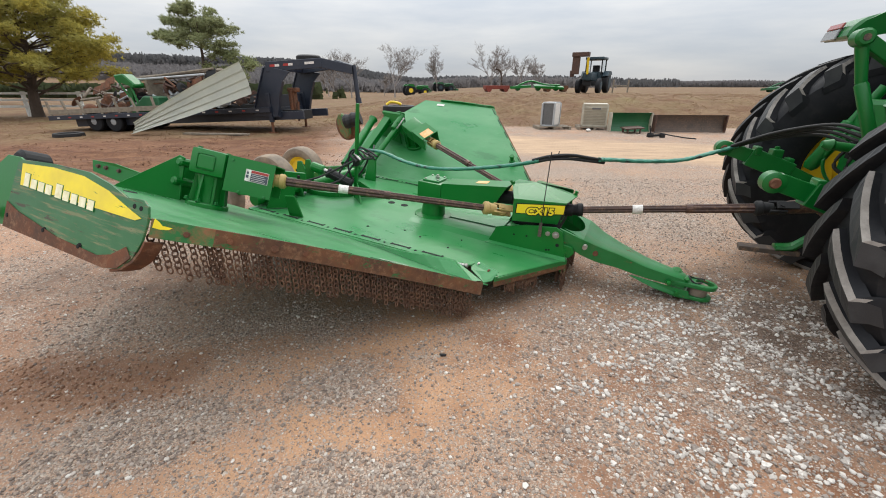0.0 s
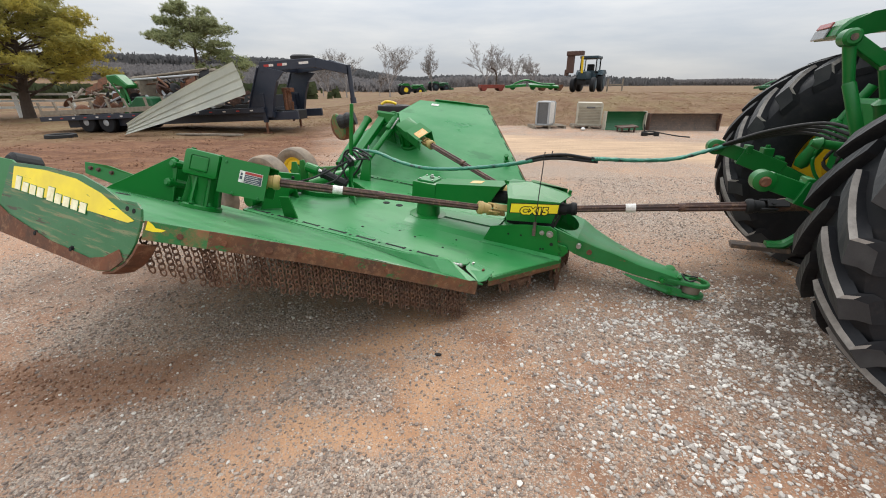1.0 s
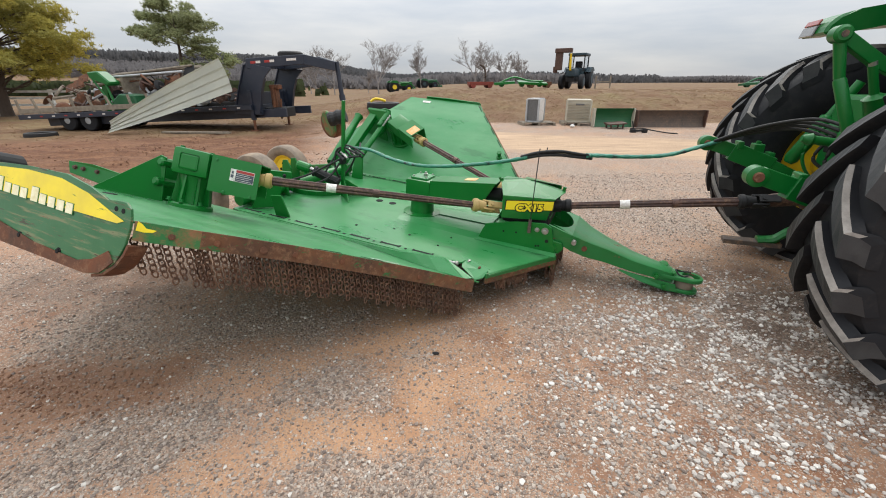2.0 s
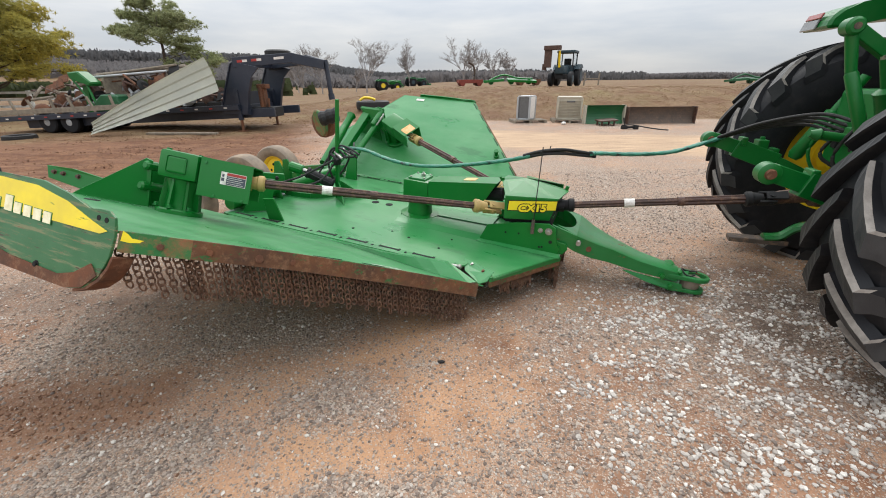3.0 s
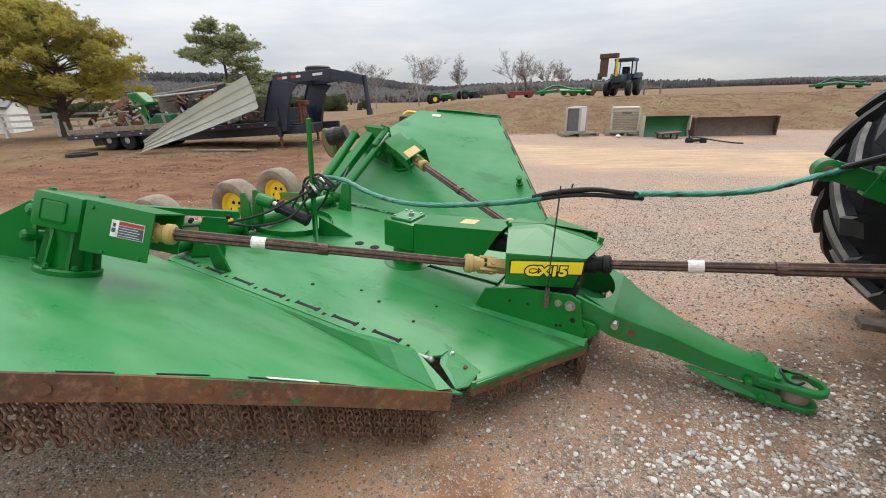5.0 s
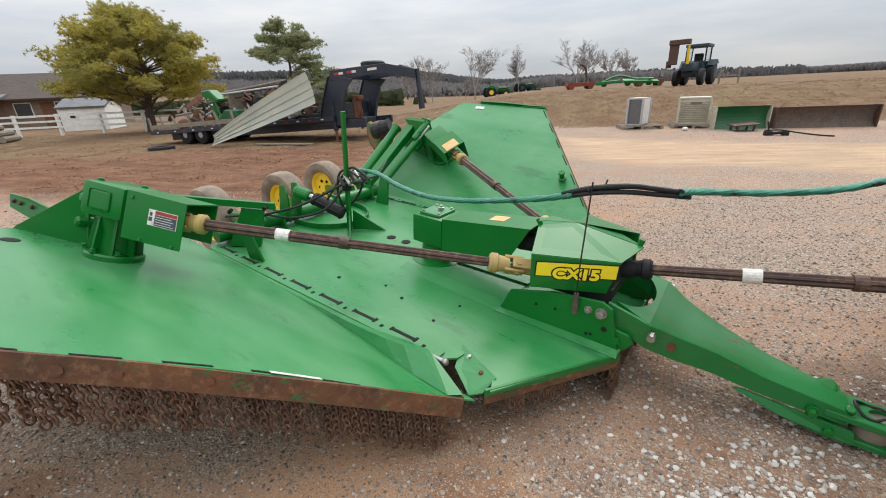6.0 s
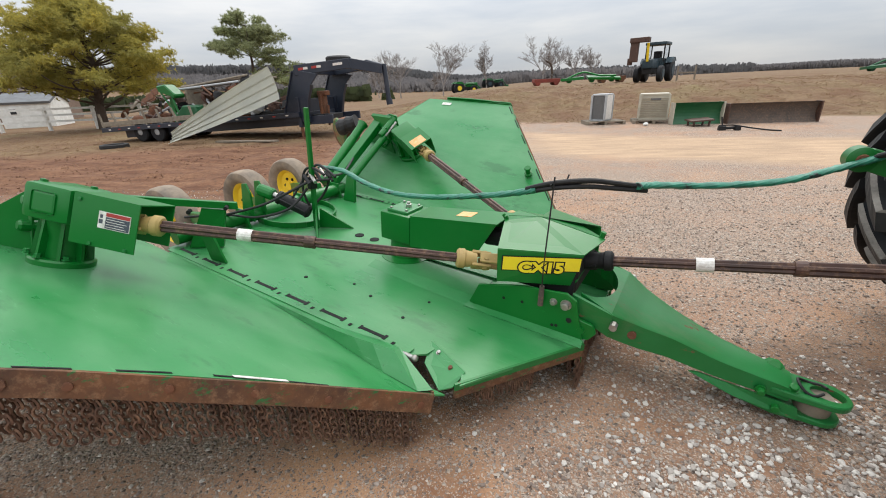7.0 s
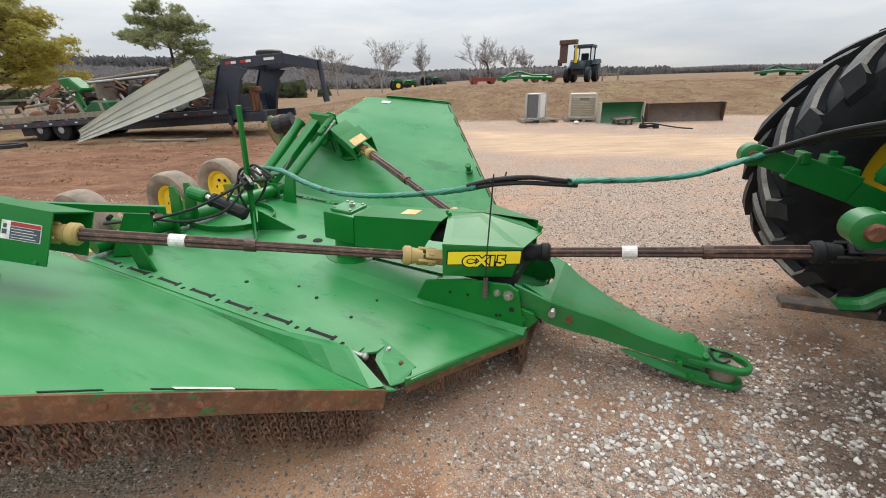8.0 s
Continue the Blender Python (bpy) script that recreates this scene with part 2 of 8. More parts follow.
M_tyre = tyre_mat()
M_lugtop = plain("dusty_lug_flank", (0.30, 0.275, 0.245), (0.11, 0.10, 0.092), 9, 0.9, height=0.006)
M_lugface = plain("worn_lug_face", (0.018, 0.019, 0.021), (0.046, 0.046, 0.046), 7, 0.62, height=0.003)


def needles(name, a, b, c):
    n = Nodes(name)
    isl = n.t.nodes.new("ShaderNodeNewGeometry").outputs["Random Per Island"]
    col = n.mix(n.noise(0.5, 3, 0.5, lo=0.35, hi=0.65), n.mix(isl, a, b), c)
    m = n.end(col, 0.75)
    tl, mx = n.t.nodes.new("ShaderNodeBsdfTranslucent"), n.t.nodes.new("ShaderNodeMixShader")
    n.link(col, tl.inputs["Color"])
    mx.inputs[0].default_value = 0.48
    n.link(n.b.outputs[0], mx.inputs[1])
    n.link(tl.outputs[0], mx.inputs[2])
    n.link(mx.outputs[0], n.t.nodes["Material Output"].inputs["Surface"])
    return m


M_needleA = needles("yellow_green_needles", (0.60, 0.48, 0.085), (0.26, 0.25, 0.06), (0.30, 0.28, 0.075))
M_needleB = needles("grey_green_needles", (0.36, 0.38, 0.17), (0.19, 0.23, 0.11), (0.28, 0.30, 0.15))
# far woods: greys include the haze of distance as colour
M_woods = needles("far_hazed_woods", (0.205, 0.19, 0.185), (0.175, 0.165, 0.165), (0.19, 0.178, 0.178))
M_hill = needles("hazy_hill_woods", (0.120, 0.118, 0.120), (0.108, 0.108, 0.111), (0.114, 0.113, 0.115))
M_hedge = needles("far_cedars", (0.06, 0.075, 0.025), (0.035, 0.05, 0.02), (0.05, 0.06, 0.025))


def stone_mat():
    n = Nodes("gravel_stones")
    isl = n.t.nodes.new("ShaderNodeNewGeometry").outputs["Random Per Island"]
    r = n.t.nodes.new("ShaderNodeValToRGB")
    e = r.color_ramp.elements
    e[0].position, e[0].color = 0.0, (0.155, 0.122, 0.104, 1)
    e[1].position, e[1].color = 1.0, (0.62, 0.58, 0.52, 1)
    for p, c in ((0.35, (0.225, 0.172, 0.138, 1)), (0.6, (0.30, 0.228, 0.175, 1)), (0.88, (0.39, 0.33, 0.28, 1))):
        x = e.new(p)
        x.color = c
    n.link(isl, r.inputs["Fac"])
    return n.end(r.outputs["Color"], 0.85, 0, n.noise(120, 3, 0.6), 0.001, 0.4)


def stone_white():
    n = Nodes("pale_gravel_stones")
    isl = n.t.nodes.new("ShaderNodeNewGeometry").outputs["Random Per Island"]
    return n.end(n.mix(isl, (0.22, 0.18, 0.15), (0.66, 0.62, 0.565)), 0.85, 0, n.noise(120, 3, 0.6), 0.001, 0.4)


M_stone, M_pale = stone_mat(), stone_white()


def ground_mat():
    """Gravel, clay, sand and dry grass; which one lies where is in the sheet's own colour layer."""
    n = Nodes("yard_ground")
    at = n.t.nodes.new("ShaderNodeVertexColor")
    at.layer_name = "zones"
    sp = n.t.nodes.new("ShaderNodeSeparateColor")
    n.link(at.outputs["Color"], sp.inputs[0])
    grass, sand, clay = sp.outputs[0], sp.outputs[1], sp.outputs[2]
    p = n.pos
    v = n.put("ShaderNodeTexVoronoi", Scale=85.0)
    n.link(p, v.inputs["Vector"])
    v2 = n.put("ShaderNodeTexVoronoi", Scale=190.0)
    n.link(p, v2.inputs["Vector"])
    sv = n.t.nodes.new("ShaderNodeSeparateColor")
    n.link(v.outputs["Color"], sv.inputs[0])
    sv2 = n.t.nodes.new("ShaderNodeSeparateColor")
    n.link(v2.outputs["Color"], sv2.inputs[0])
    dirt = n.mix(n.noise(1.1, 7, 0.65, p, lo=0.36, hi=0.64), (0.45, 0.262, 0.162), (0.29, 0.168, 0.105))
    cov = n.t.nodes.new("ShaderNodeVertexColor")
    cov.layer_name = "cover"
    sc = n.t.nodes.new("ShaderNodeSeparateColor")
    n.link(cov.outputs["Color"], sc.inputs[0])
    bare = n.math("ADD", sc.outputs[1], n.math("MULTIPLY", n.math("SUBTRACT", n.noise(3.2, 7, 0.7, p), 0.5), 1.5))
    dirt = n.mix(n.math("MULTIPLY", n.span(bare, 0.25, 0.75), 0.8), dirt, (0.50, 0.285, 0.155))
    dirt = n.mix(n.math("MULTIPLY", n.noise(90, 4, 0.8, p, lo=0.40, hi=0.75), 0.55), dirt, (0.15, 0.098, 0.07))
    dirt = n.mix(n.math("MULTIPLY", n.math("MULTIPLY", sc.outputs[2], n.noise(3.0, 7, 0.7, p, lo=0.30, hi=0.62)), 0.95), dirt, (0.165, 0.076, 0.042))
    dens = n.span(n.math("ADD", sc.outputs[0], n.math("MULTIPLY", n.math("SUBTRACT", n.noise(4.0, 8, 0.75, p), 0.5), 1.6)), 0.15, 0.85)
    dirt = n.mix(n.math("MULTIPLY", dens, 0.5), dirt, n.mix(n.noise(60, 4, 0.8, p, lo=0.35, hi=0.7), (0.35, 0.250, 0.185), (0.185, 0.128, 0.096)))
    st = n.mix(sv.outputs[0], (0.135, 0.10, 0.08), (0.50, 0.42, 0.345))
    st2 = n.mix(sv2.outputs[0], (0.125, 0.092, 0.072), (0.46, 0.36, 0.28))
    k1 = n.math("LESS_THAN", sv.outputs[1], n.math("MULTIPLY", n.math("ADD", dens, 0.14), 0.36))
    k2 = n.math("LESS_THAN", sv2.outputs[1], n.math("MULTIPLY", n.math("ADD", dens, 0.40), 0.50))
    gravel = n.mix(k1, n.mix(k2, dirt, st2), st)
    red = n.mix(n.noise(1.6, 8, 0.75, p, stretch=(0.5, 1.9, 1), lo=0.38, hi=0.62), (0.110, 0.046, 0.024), (0.235, 0.120, 0.064))
    red = n.mix(n.noise(14, 6, 0.75, p, lo=0.45, hi=0.72), red, (0.085, 0.042, 0.025))
    sandc = n.mix(n.noise(2.2, 8, 0.75, p, stretch=(0.35, 1.6, 1), lo=0.36, hi=0.64), (0.52, 0.365, 0.235), (0.34, 0.235, 0.155))
    gr = n.mix(n.noise(1.3, 8, 0.75, p, lo=0.35, hi=0.66), (0.25, 0.165, 0.088), (0.155, 0.098, 0.054))
    gr = n.mix(n.math("MULTIPLY", n.noise(0.8, 6, 0.7, p, lo=0.42, hi=0.60), 0.85), gr, (0.14, 0.068, 0.035))
    gr = n.mix(n.noise(9, 7, 0.8, p, stretch=(0.7, 1, 1.6), lo=0.42, hi=0.66), gr, (0.115, 0.066, 0.034))
    gr = n.mix(n.math("MULTIPLY", n.noise(0.35, 4, 0.6, p, lo=0.5, hi=0.72), 0.55), gr, (0.20, 0.17, 0.075))
    # alpha: mud by the tractor tyre, plus shade under the near wing painted in
    mud_shade = n.math("MULTIPLY", at.outputs["Alpha"], n.noise(3.5, 6, 0.7, p, lo=0.25, hi=0.6))
    gravel = n.mix(n.math("MULTIPLY", mud_shade, 0.85), gravel, (0.075, 0.050, 0.037))
    c = n.mix(clay, gravel, red)
    c = n.mix(sand, c, sandc)
    c = n.mix(grass, c, gr)
    hgt = n.math("ADD", n.math("MULTIPLY", n.math("SUBTRACT", 0.6, v.outputs["Distance"]), n.math("MULTIPLY", k1, 1.0)), n.math("MULTIPLY", n.noise(30, 6, 0.7, p), 0.6))
    return n.end(c, 0.92, 0, hgt, 0.014, 0.85, 0.25)


M_ground = ground_mat()

# ---- mesh helpers ----


SINGLE = {"bolt_row", "panel_bolt", "gearbox_bolt", "shield_bolt", "lug_bolt", "drilled_hole", "deck_hole", "cap_bolt", "hinge_gap", "weld_slot", "letter_bar", "latch", "gusset_pin", "gusset_plate", "link_pin_far"}


def islands(bm):
    """The separate bodies of a bmesh, each as a bmesh of its own."""
    seen, out = set(), []
    for v in bm.verts:
        if v in seen:
            continue
        stack, body = [v], []
        seen.add(v)
        while stack:
            a = stack.pop()
            body.append(a)
            for e in a.link_edges:
                b = e.other_vert(a)
                if b not in seen:
                    seen.add(b)
                    stack.append(b)
        sub = bmesh.new()
        at = {a: sub.verts.new(a.co) for a in body}
        for f in {f for a in body for f in a.link_faces}:
            g = sub.faces.new([at[a] for a in f.verts])
            g.material_index = f.material_index
        out.append(sub)
    bm.free()
    return out


def part(name, bm, material, parent, label="", smooth=False):
    """Links a bmesh as one mesh object under a thing or a part; small loose bodies become parts one by one."""
    if name in SINGLE:
        return [part({"bolt_row": "band_bolt", "gusset_plate": "gusset_web", "panel_bolt": "side_bolt", "gearbox_bolt": "housing_bolt", "shield_bolt": "cover_bolt", "lug_bolt": "tail_bolt", "drilled_hole": "bolt_hole", "deck_hole": "drain_hole", "cap_bolt": "lid_bolt", "hinge_gap": "hinge_slot", "weld_slot": "edge_slot", "letter_bar": "pale_bar", "latch": "latch_stud", "gusset_pin": "web_pin"}[name], b, material, parent, label, smooth) for b in islands(bm)][0]
    bmesh.ops.recalc_face_normals(bm, faces=bm.faces)
    me = bpy.data.meshes.new(name)
    bm.to_mesh(me)
    bm.free()
    if smooth:
        me.shade_smooth()
        me.set_sharp_from_angle(angle=radians(35))
    for m in material if isinstance(material, (list, tuple)) else (material,):
        me.materials.append(m)
    ob = new(name, me)
    if parent is not None:
        ob.parent = parent
    if label:
        tagged(ob, label)
    return ob


def thing(name, label, category, m=None, group="", kind=""):
    ob = new(name)
    ob.empty_display_size = 0.1
    ob.matrix_basis = m or Matrix()
    return tagged(ob, label, category, group, kind)


def loose(name, data, mats, label="", category="", kind="", group="", m=None):
    """A mesh thing from vertices and faces."""
    me = bpy.data.meshes.new(name)
    me.from_pydata(*data)
    for x in mats:
        me.materials.append(x)
    ob = new(name, me)
    ob.matrix_basis = m or Matrix()
    return tagged(ob, label, category, group, kind)


def B():
    return bmesh.new()


def face(bm, vs, mi=0):
    try:
        f = bm.faces.new(vs)
        f.material_index = mi
        return f
    except ValueError:
        return None


def box(bm, lo, hi, m=None, bevel=0.0, mi=0):
    """A box between two corners, its edges bevelled by hand-width cuts."""
    sub = bmesh.new()
    c = [(lo[i] + hi[i]) / 2 for i in range(3)]
    s = [abs(hi[i] - lo[i]) for i in range(3)]
    bmesh.ops.create_cube(sub, size=1.0, matrix=Matrix.Translation(c) @ Matrix.Diagonal((*s, 1)))
    if bevel:
        bmesh.ops.bevel(sub, geom=sub.edges[:], offset=bevel, segments=2, affect="EDGES", profile=0.6)
    join(bm, sub, m, mi)


def join(bm, sub, m=None, mi=0):
    vs = {v: bm.verts.new((m @ v.co) if m else v.co) for v in sub.verts}
    for f in sub.faces:
        face(bm, [vs[v] for v in f.verts], f.material_index or mi)
    sub.free()


def slab(bm, pts, thick, m=None, bevel=0.0, mi=0):
    """A plate: a polygon of 3D points given depth along its normal, both ways."""
    sub = bmesh.new()
    ps = [Vector(p) for p in pts]
    nrm = Vector()
    for i, a in enumerate(ps):
        b = ps[(i + 1) % len(ps)]
        nrm += a.cross(b)
    nrm.normalize()
    up = [sub.verts.new(p + nrm * thick / 2) for p in ps]
    dn = [sub.verts.new(p - nrm * thick / 2) for p in ps]
    face(sub, up)
    face(sub, dn[::-1])
    for i in range(len(ps)):
        j = (i + 1) % len(ps)
        face(sub, [up[i], dn[i], dn[j], up[j]])
    if bevel:
        bmesh.ops.bevel(sub, geom=sub.edges[:], offset=bevel, segments=1, affect="EDGES")
    join(bm, sub, m, mi)


def basis(a, b):
    a, b = Vector(a), Vector(b)
    d = (b - a).normalized()
    u = d.orthogonal().normalized() if abs(d.z) > 0.99 else d.cross(Vector((0, 0, 1))).normalized()
    return a, d, u, d.cross(u), (b - a).length


def turned(bm, a, b, profile, n=16, mi=0, flat=1.0):
    """A turned body along a to b: profile is rows of (share of the way, radius)."""
    a, d, u, w, size = basis(a, b)
    rings = []
    for t, r in profile:
        rings.append([bm.verts.new(a + d * (t * size) + (u * math.cos(q) + w * math.sin(q) * flat) * r) for q in [2 * math.pi * (i + 0.5) / n for i in range(n)]])
    for r0, r1 in zip(rings, rings[1:]):
        for i in range(n):
            face(bm, [r0[i], r0[(i + 1) % n], r1[(i + 1) % n], r1[i]], mi)
    face(bm, rings[0][::-1], mi)
    face(bm, rings[-1], mi)


def rod(bm, a, b, r, r2=None, n=12, mi=0):
    r2 = r if r2 is None else r2
    turned(bm, a, b, ((0, r), (1, r2)), n, mi)


def star_shaft(bm, a, b, r, mi=0):
    """A ribbed telescoping shaft profile, as on a drive line."""
    a, d, u, w, size = basis(a, b)
    n = 18
    rings = []
    for t in (0, 1):
        rings.append([bm.verts.new(a + d * (t * size) + (u * math.cos(2 * math.pi * i / n) + w * math.sin(2 * math.pi * i / n)) * r * (1.0 if i % 3 else 0.72)) for i in range(n)])
    for i in range(n):
        face(bm, [rings[0][i], rings[0][(i + 1) % n], rings[1][(i + 1) % n], rings[1][i]], mi)
    face(bm, rings[0][::-1], mi)
    face(bm, rings[1], mi)


def smooth_line(pts, k=6):
    """Points along a smooth curve through pts."""
    ps = [Vector(p) for p in pts]
    out = []
    for i in range(len(ps) - 1):
        p0, p1, p2, p3 = ps[max(i - 1, 0)], ps[i], ps[i + 1], ps[min(i + 2, len(ps) - 1)]
        for j in range(k):
            t = j / k
            out.append(0.5 * ((2 * p1) + (p2 - p0) * t + (2 * p0 - 5 * p1 + 4 * p2 - p3) * t * t + (3 * p1 - p0 - 3 * p2 + p3) * t ** 3))
    return out + [ps[-1]]


def pipe(bm, pts, r, n=8, k=6, lumpy=0.0, mi=0, squash=1.0):
    line = smooth_line(pts, k) if k else [Vector(p) for p in pts]
    rings = []
    for i, p in enumerate(line):
        d = (line[min(i + 1, len(line) - 1)] - line[max(i - 1, 0)]).normalized()
        u = d.cross(Vector((0, 0, 1)))
        u = u.normalized() if u.length > 1e-3 else Vector((1, 0, 0))
        w = u.cross(d)
        q0 = 0.7 * i if lumpy else 0
        rr = r * (1 + lumpy * math.sin(2.1 * i) * math.cos(0.7 * i))
        rings.append([bm.verts.new(p + (u * math.cos(q0 * 0.3 + 2 * math.pi * j / n) + w * math.sin(q0 * 0.3 + 2 * math.pi * j / n) * squash) * rr * (1 + (0.25 * lumpy if j % 3 == 0 else 0))) for j in range(n)])
    for r0, r1 in zip(rings, rings[1:]):
        for j in range(n):
            face(bm, [r0[j], r0[(j + 1) % n], r1[(j + 1) % n], r1[j]], mi)
    face(bm, rings[0][::-1], mi)
    face(bm, rings[-1], mi)


def bolt(bm, p, d, r=0.014, size=0.016, n=6, mi=0):
    p, d = Vector(p), Vector(d).normalized()
    turned(bm, p - d * 0.004, p + d * size, ((0, r * 1.5), (0.25, r * 1.5), (0.26, r), (0.95, r), (1, r * 0.7)), n, mi)




def ease(v):
    v = min(1.0, max(0.0, v))
    return v * v * (3 - 2 * v)


def gz(x, y):
    """Height of the ground: a flat yard, a low bank behind it, hills far off."""
    z = 1.02 * ease((y - 16.4 + 0.05 * (x - 2)) / 9.5) * ease((x + 10) / 11)
    r = math.hypot(x, y)
    z -= 0.55 * ease((y - 38) / 40) * ease((10 - x) / 14) * ease((200 - y) / 60)
    z -= 0.11 * ease((-x - 9.5) / 3) * ease((y - 9) / 4) * ease((60 - y) / 20)
    z += 11.0 * ease((r - 90) / 150) * ease(-(x + 12) / 70) * (0.8 + 0.3 * noise.noise((x * 0.01, y * 0.01, 0)))
    rough = 0.006 + 0.10 * ease((y - 5.5) / 3) * ease((-x - 1) / 3) * ease((16 - y) / 5) + 0.12 * ease((y - 17.5) / 3) * ease((x + 6) / 5) * ease((60 - y) / 20)
    z += 0.08 * ease((y - 5.5) / 2) * ease((-x - 1.5) / 2) * ease((13 - y) / 3) * noise.noise((x * 0.3, y * 2.4, 12))
    return z + rough * (noise.noise((x * 1.1, y * 1.1, 3)) + 0.6 * noise.noise((x * 3.1, y * 3.1, 8)))


def blob(x, y, cx, cy, rx, ry, turn=0.0, soft=0.8):
    """1 inside an ellipse on the ground, 0 outside, with a ragged edge."""
    c, s = math.cos(turn), math.sin(turn)
    u, v = ((x - cx) * c + (y - cy) * s) / rx, (-(x - cx) * s + (y - cy) * c) / ry
    w = 0.5 * noise.noise((x * 1.6, y * 1.6, 21)) + 0.35 * noise.noise((x * 4.5, y * 4.5, 23))
    return ease((1.0 + 1.5 * w - math.hypot(u, v)) / soft + 0.5)


def gravel_cover(x, y):
    """How thickly small stones cover the dirt, and how bare and sandy it is."""
    g = 0.36 + 0.55 * noise.noise((x * 0.55, y * 0.75, 31)) + 0.35 * noise.noise((x * 1.7, y * 1.9, 33))
    bare = 0.33 + 0.62 * noise.noise((x * 0.8, y * 0.9, 41)) + 0.25 * noise.noise((x * 2.1, y * 2.4, 43))
    g += 0.24 * ease((y - 2.5) / 1.4) * ease((x + 1.8) / 1.5)
    stony = max(blob(x, y, -1.32, 1.10, 0.72, 0.27, 0.32), blob(x, y, -0.86, 2.10, 0.52, 0.22, 0.08), 0.7 * blob(x, y, -2.35, 2.08, 0.65, 0.25, 0.1), 0.9 * blob(x, y, -0.40, 0.86, 0.30, 0.15), 0.10 * blob(x, y, 1.5, 1.7, 1.1, 0.9))
    dug = max(blob(x, y, -2.05, 1.46, 0.68, 0.22, 0.05), 0.8 * blob(x, y, -0.45, 1.32, 0.55, 0.26, 0.1), 0.6 * blob(x, y, 0.15, 1.45, 0.4, 0.3), 0.7 * blob(x, y, 0.05, 1.98, 0.5, 0.28))
    bare *= 0.25 + 0.75 * ease((x + 2.7) / 1.2)
    g = g * (1 - dug) + 0.08 * dug
    g = g * (1 - stony) + 0.88 * stony
    bare = bare * (1 - stony) + max(0.95 * blob(x, y, -0.42, 1.30, 0.60, 0.30, 0.1), 0.7 * blob(x, y, 0.1, 1.5, 0.45, 0.35), 0.8 * blob(x, y, 0.05, 1.98, 0.5, 0.28)) * (1 - stony)
    return min(1.0, max(0.0, g)), min(1.0, max(0.0, bare))


def steps(dense, step, far, grow):
    out, s = [0.0], step
    while out[-1] < far:
        if out[-1] > dense:
            s *= grow
        out.append(out[-1] + s)
    return out


def make_ground():
    xp = steps(4, 0.10, 2500, 1.10)
    xs = [-v for v in xp[:0:-1]] + xp
    ys = [-v for v in steps(1, 0.3, 2500, 1.35)[:0:-1]] + steps(3.2, 0.10, 6.0, 1.06)[:-1] + [v + 6.0 for v in steps(16, 0.17, 2500, 1.10)]
    verts, cols, cover = [], [], []
    for y in ys:
        for x in xs:
            verts.append((x, y, gz(x, y)))
            w = noise.noise((x * 0.35, y * 0.35, 1)) + 0.5 * noise.noise((x * 1.3, y * 1.3, 5))
            bankfoot = 16.4 - 0.05 * (x - 2)
            grass = max(ease((y - bankfoot + 0.3 + 0.7 * w) / 0.8) * ease((x + 10) / 4), ease((y - 11.2 - 0.15 * (x + 9) + 1.2 * w) / 1.6) * ease((-3.2 - x + 0.6 * w) / 2.0))
            mid = 11.6 - 0.42 * max(x - 1.5, -8) if x < 14 else 6.4
            road = ease(1.0 - (abs(y - mid + 0.5 * w) - 1.5) / 0.9) * ease((x - 0.2 + 0.6 * w) / 1.6) * 0.95
            road = max(road, ease(1 - (abs(y - 26 - 0.2 * (x + 6)) - 1.6) / 1.0) * ease((-2.5 - x) / 3) * ease((x + 14) / 4) * 0.7)
            clay = ease((y - 5.6 + 0.8 * w) / 1.4) * ease((-1.6 - x - 0.15 * (y - 6) + 0.5 * w) / 1.6)
            patch = 0.45 * blob(x, y, -2.05, 1.46, 0.72, 0.24, 0.05) * (1.0 if y < 3 else 0.0)
            clay = max(clay, patch)
            far = ease((y - 60) / 30)
            mud_shade = max(blob(x, y, 2.35, 2.15, 0.62, 0.46), 0.8 * blob(x, y, 2.3, 2.75, 0.45, 0.35)) if y < 5 else 0.0
            # dark gravel and the shade below the raised near wing, as colour
            mud_shade = max(mud_shade, 0.75 * ease(1.20 - math.hypot((x + 2.7) / 1.2, (y - 2.7) / 0.8) + 0.5 * w))
            mud_shade = max(mud_shade, 0.5 * ease(1.2 - math.hypot((x - 2.0) / 1.0, (y - 1.5) / 0.8) + 0.5 * w))
            g, bare = gravel_cover(x, y)
            cover.append((g, bare, max(blob(x, y, 1.6, 1.5, 1.45, 1.3), 0.75 * blob(x, y, -2.75, 2.2, 0.9, 0.75), 0.4 * blob(x, y, -2.0, 1.7, 0.8, 0.6)) if y < 5 else 0.0, 1.0))
            cols.append((max(grass, far), road * (1 - far), clay * (1 - far), mud_shade))
    nx = len(xs)
    faces = [(j * nx + i, j * nx + i + 1, (j + 1) * nx + i + 1, (j + 1) * nx + i) for j in range(len(ys) - 1) for i in range(nx - 1)]
    ob = loose("ground", (verts, [], faces), [M_ground], "tan and red gravel yard running out into dry grass", "ground", "structure")
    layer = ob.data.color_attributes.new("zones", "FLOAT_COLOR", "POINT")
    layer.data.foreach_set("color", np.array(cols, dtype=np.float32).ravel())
    layer = ob.data.color_attributes.new("cover", "FLOAT_COLOR", "POINT")
    layer.data.foreach_set("color", np.array(cover, dtype=np.float32).ravel())
    ob.data.shade_smooth()
    return ob


make_ground()


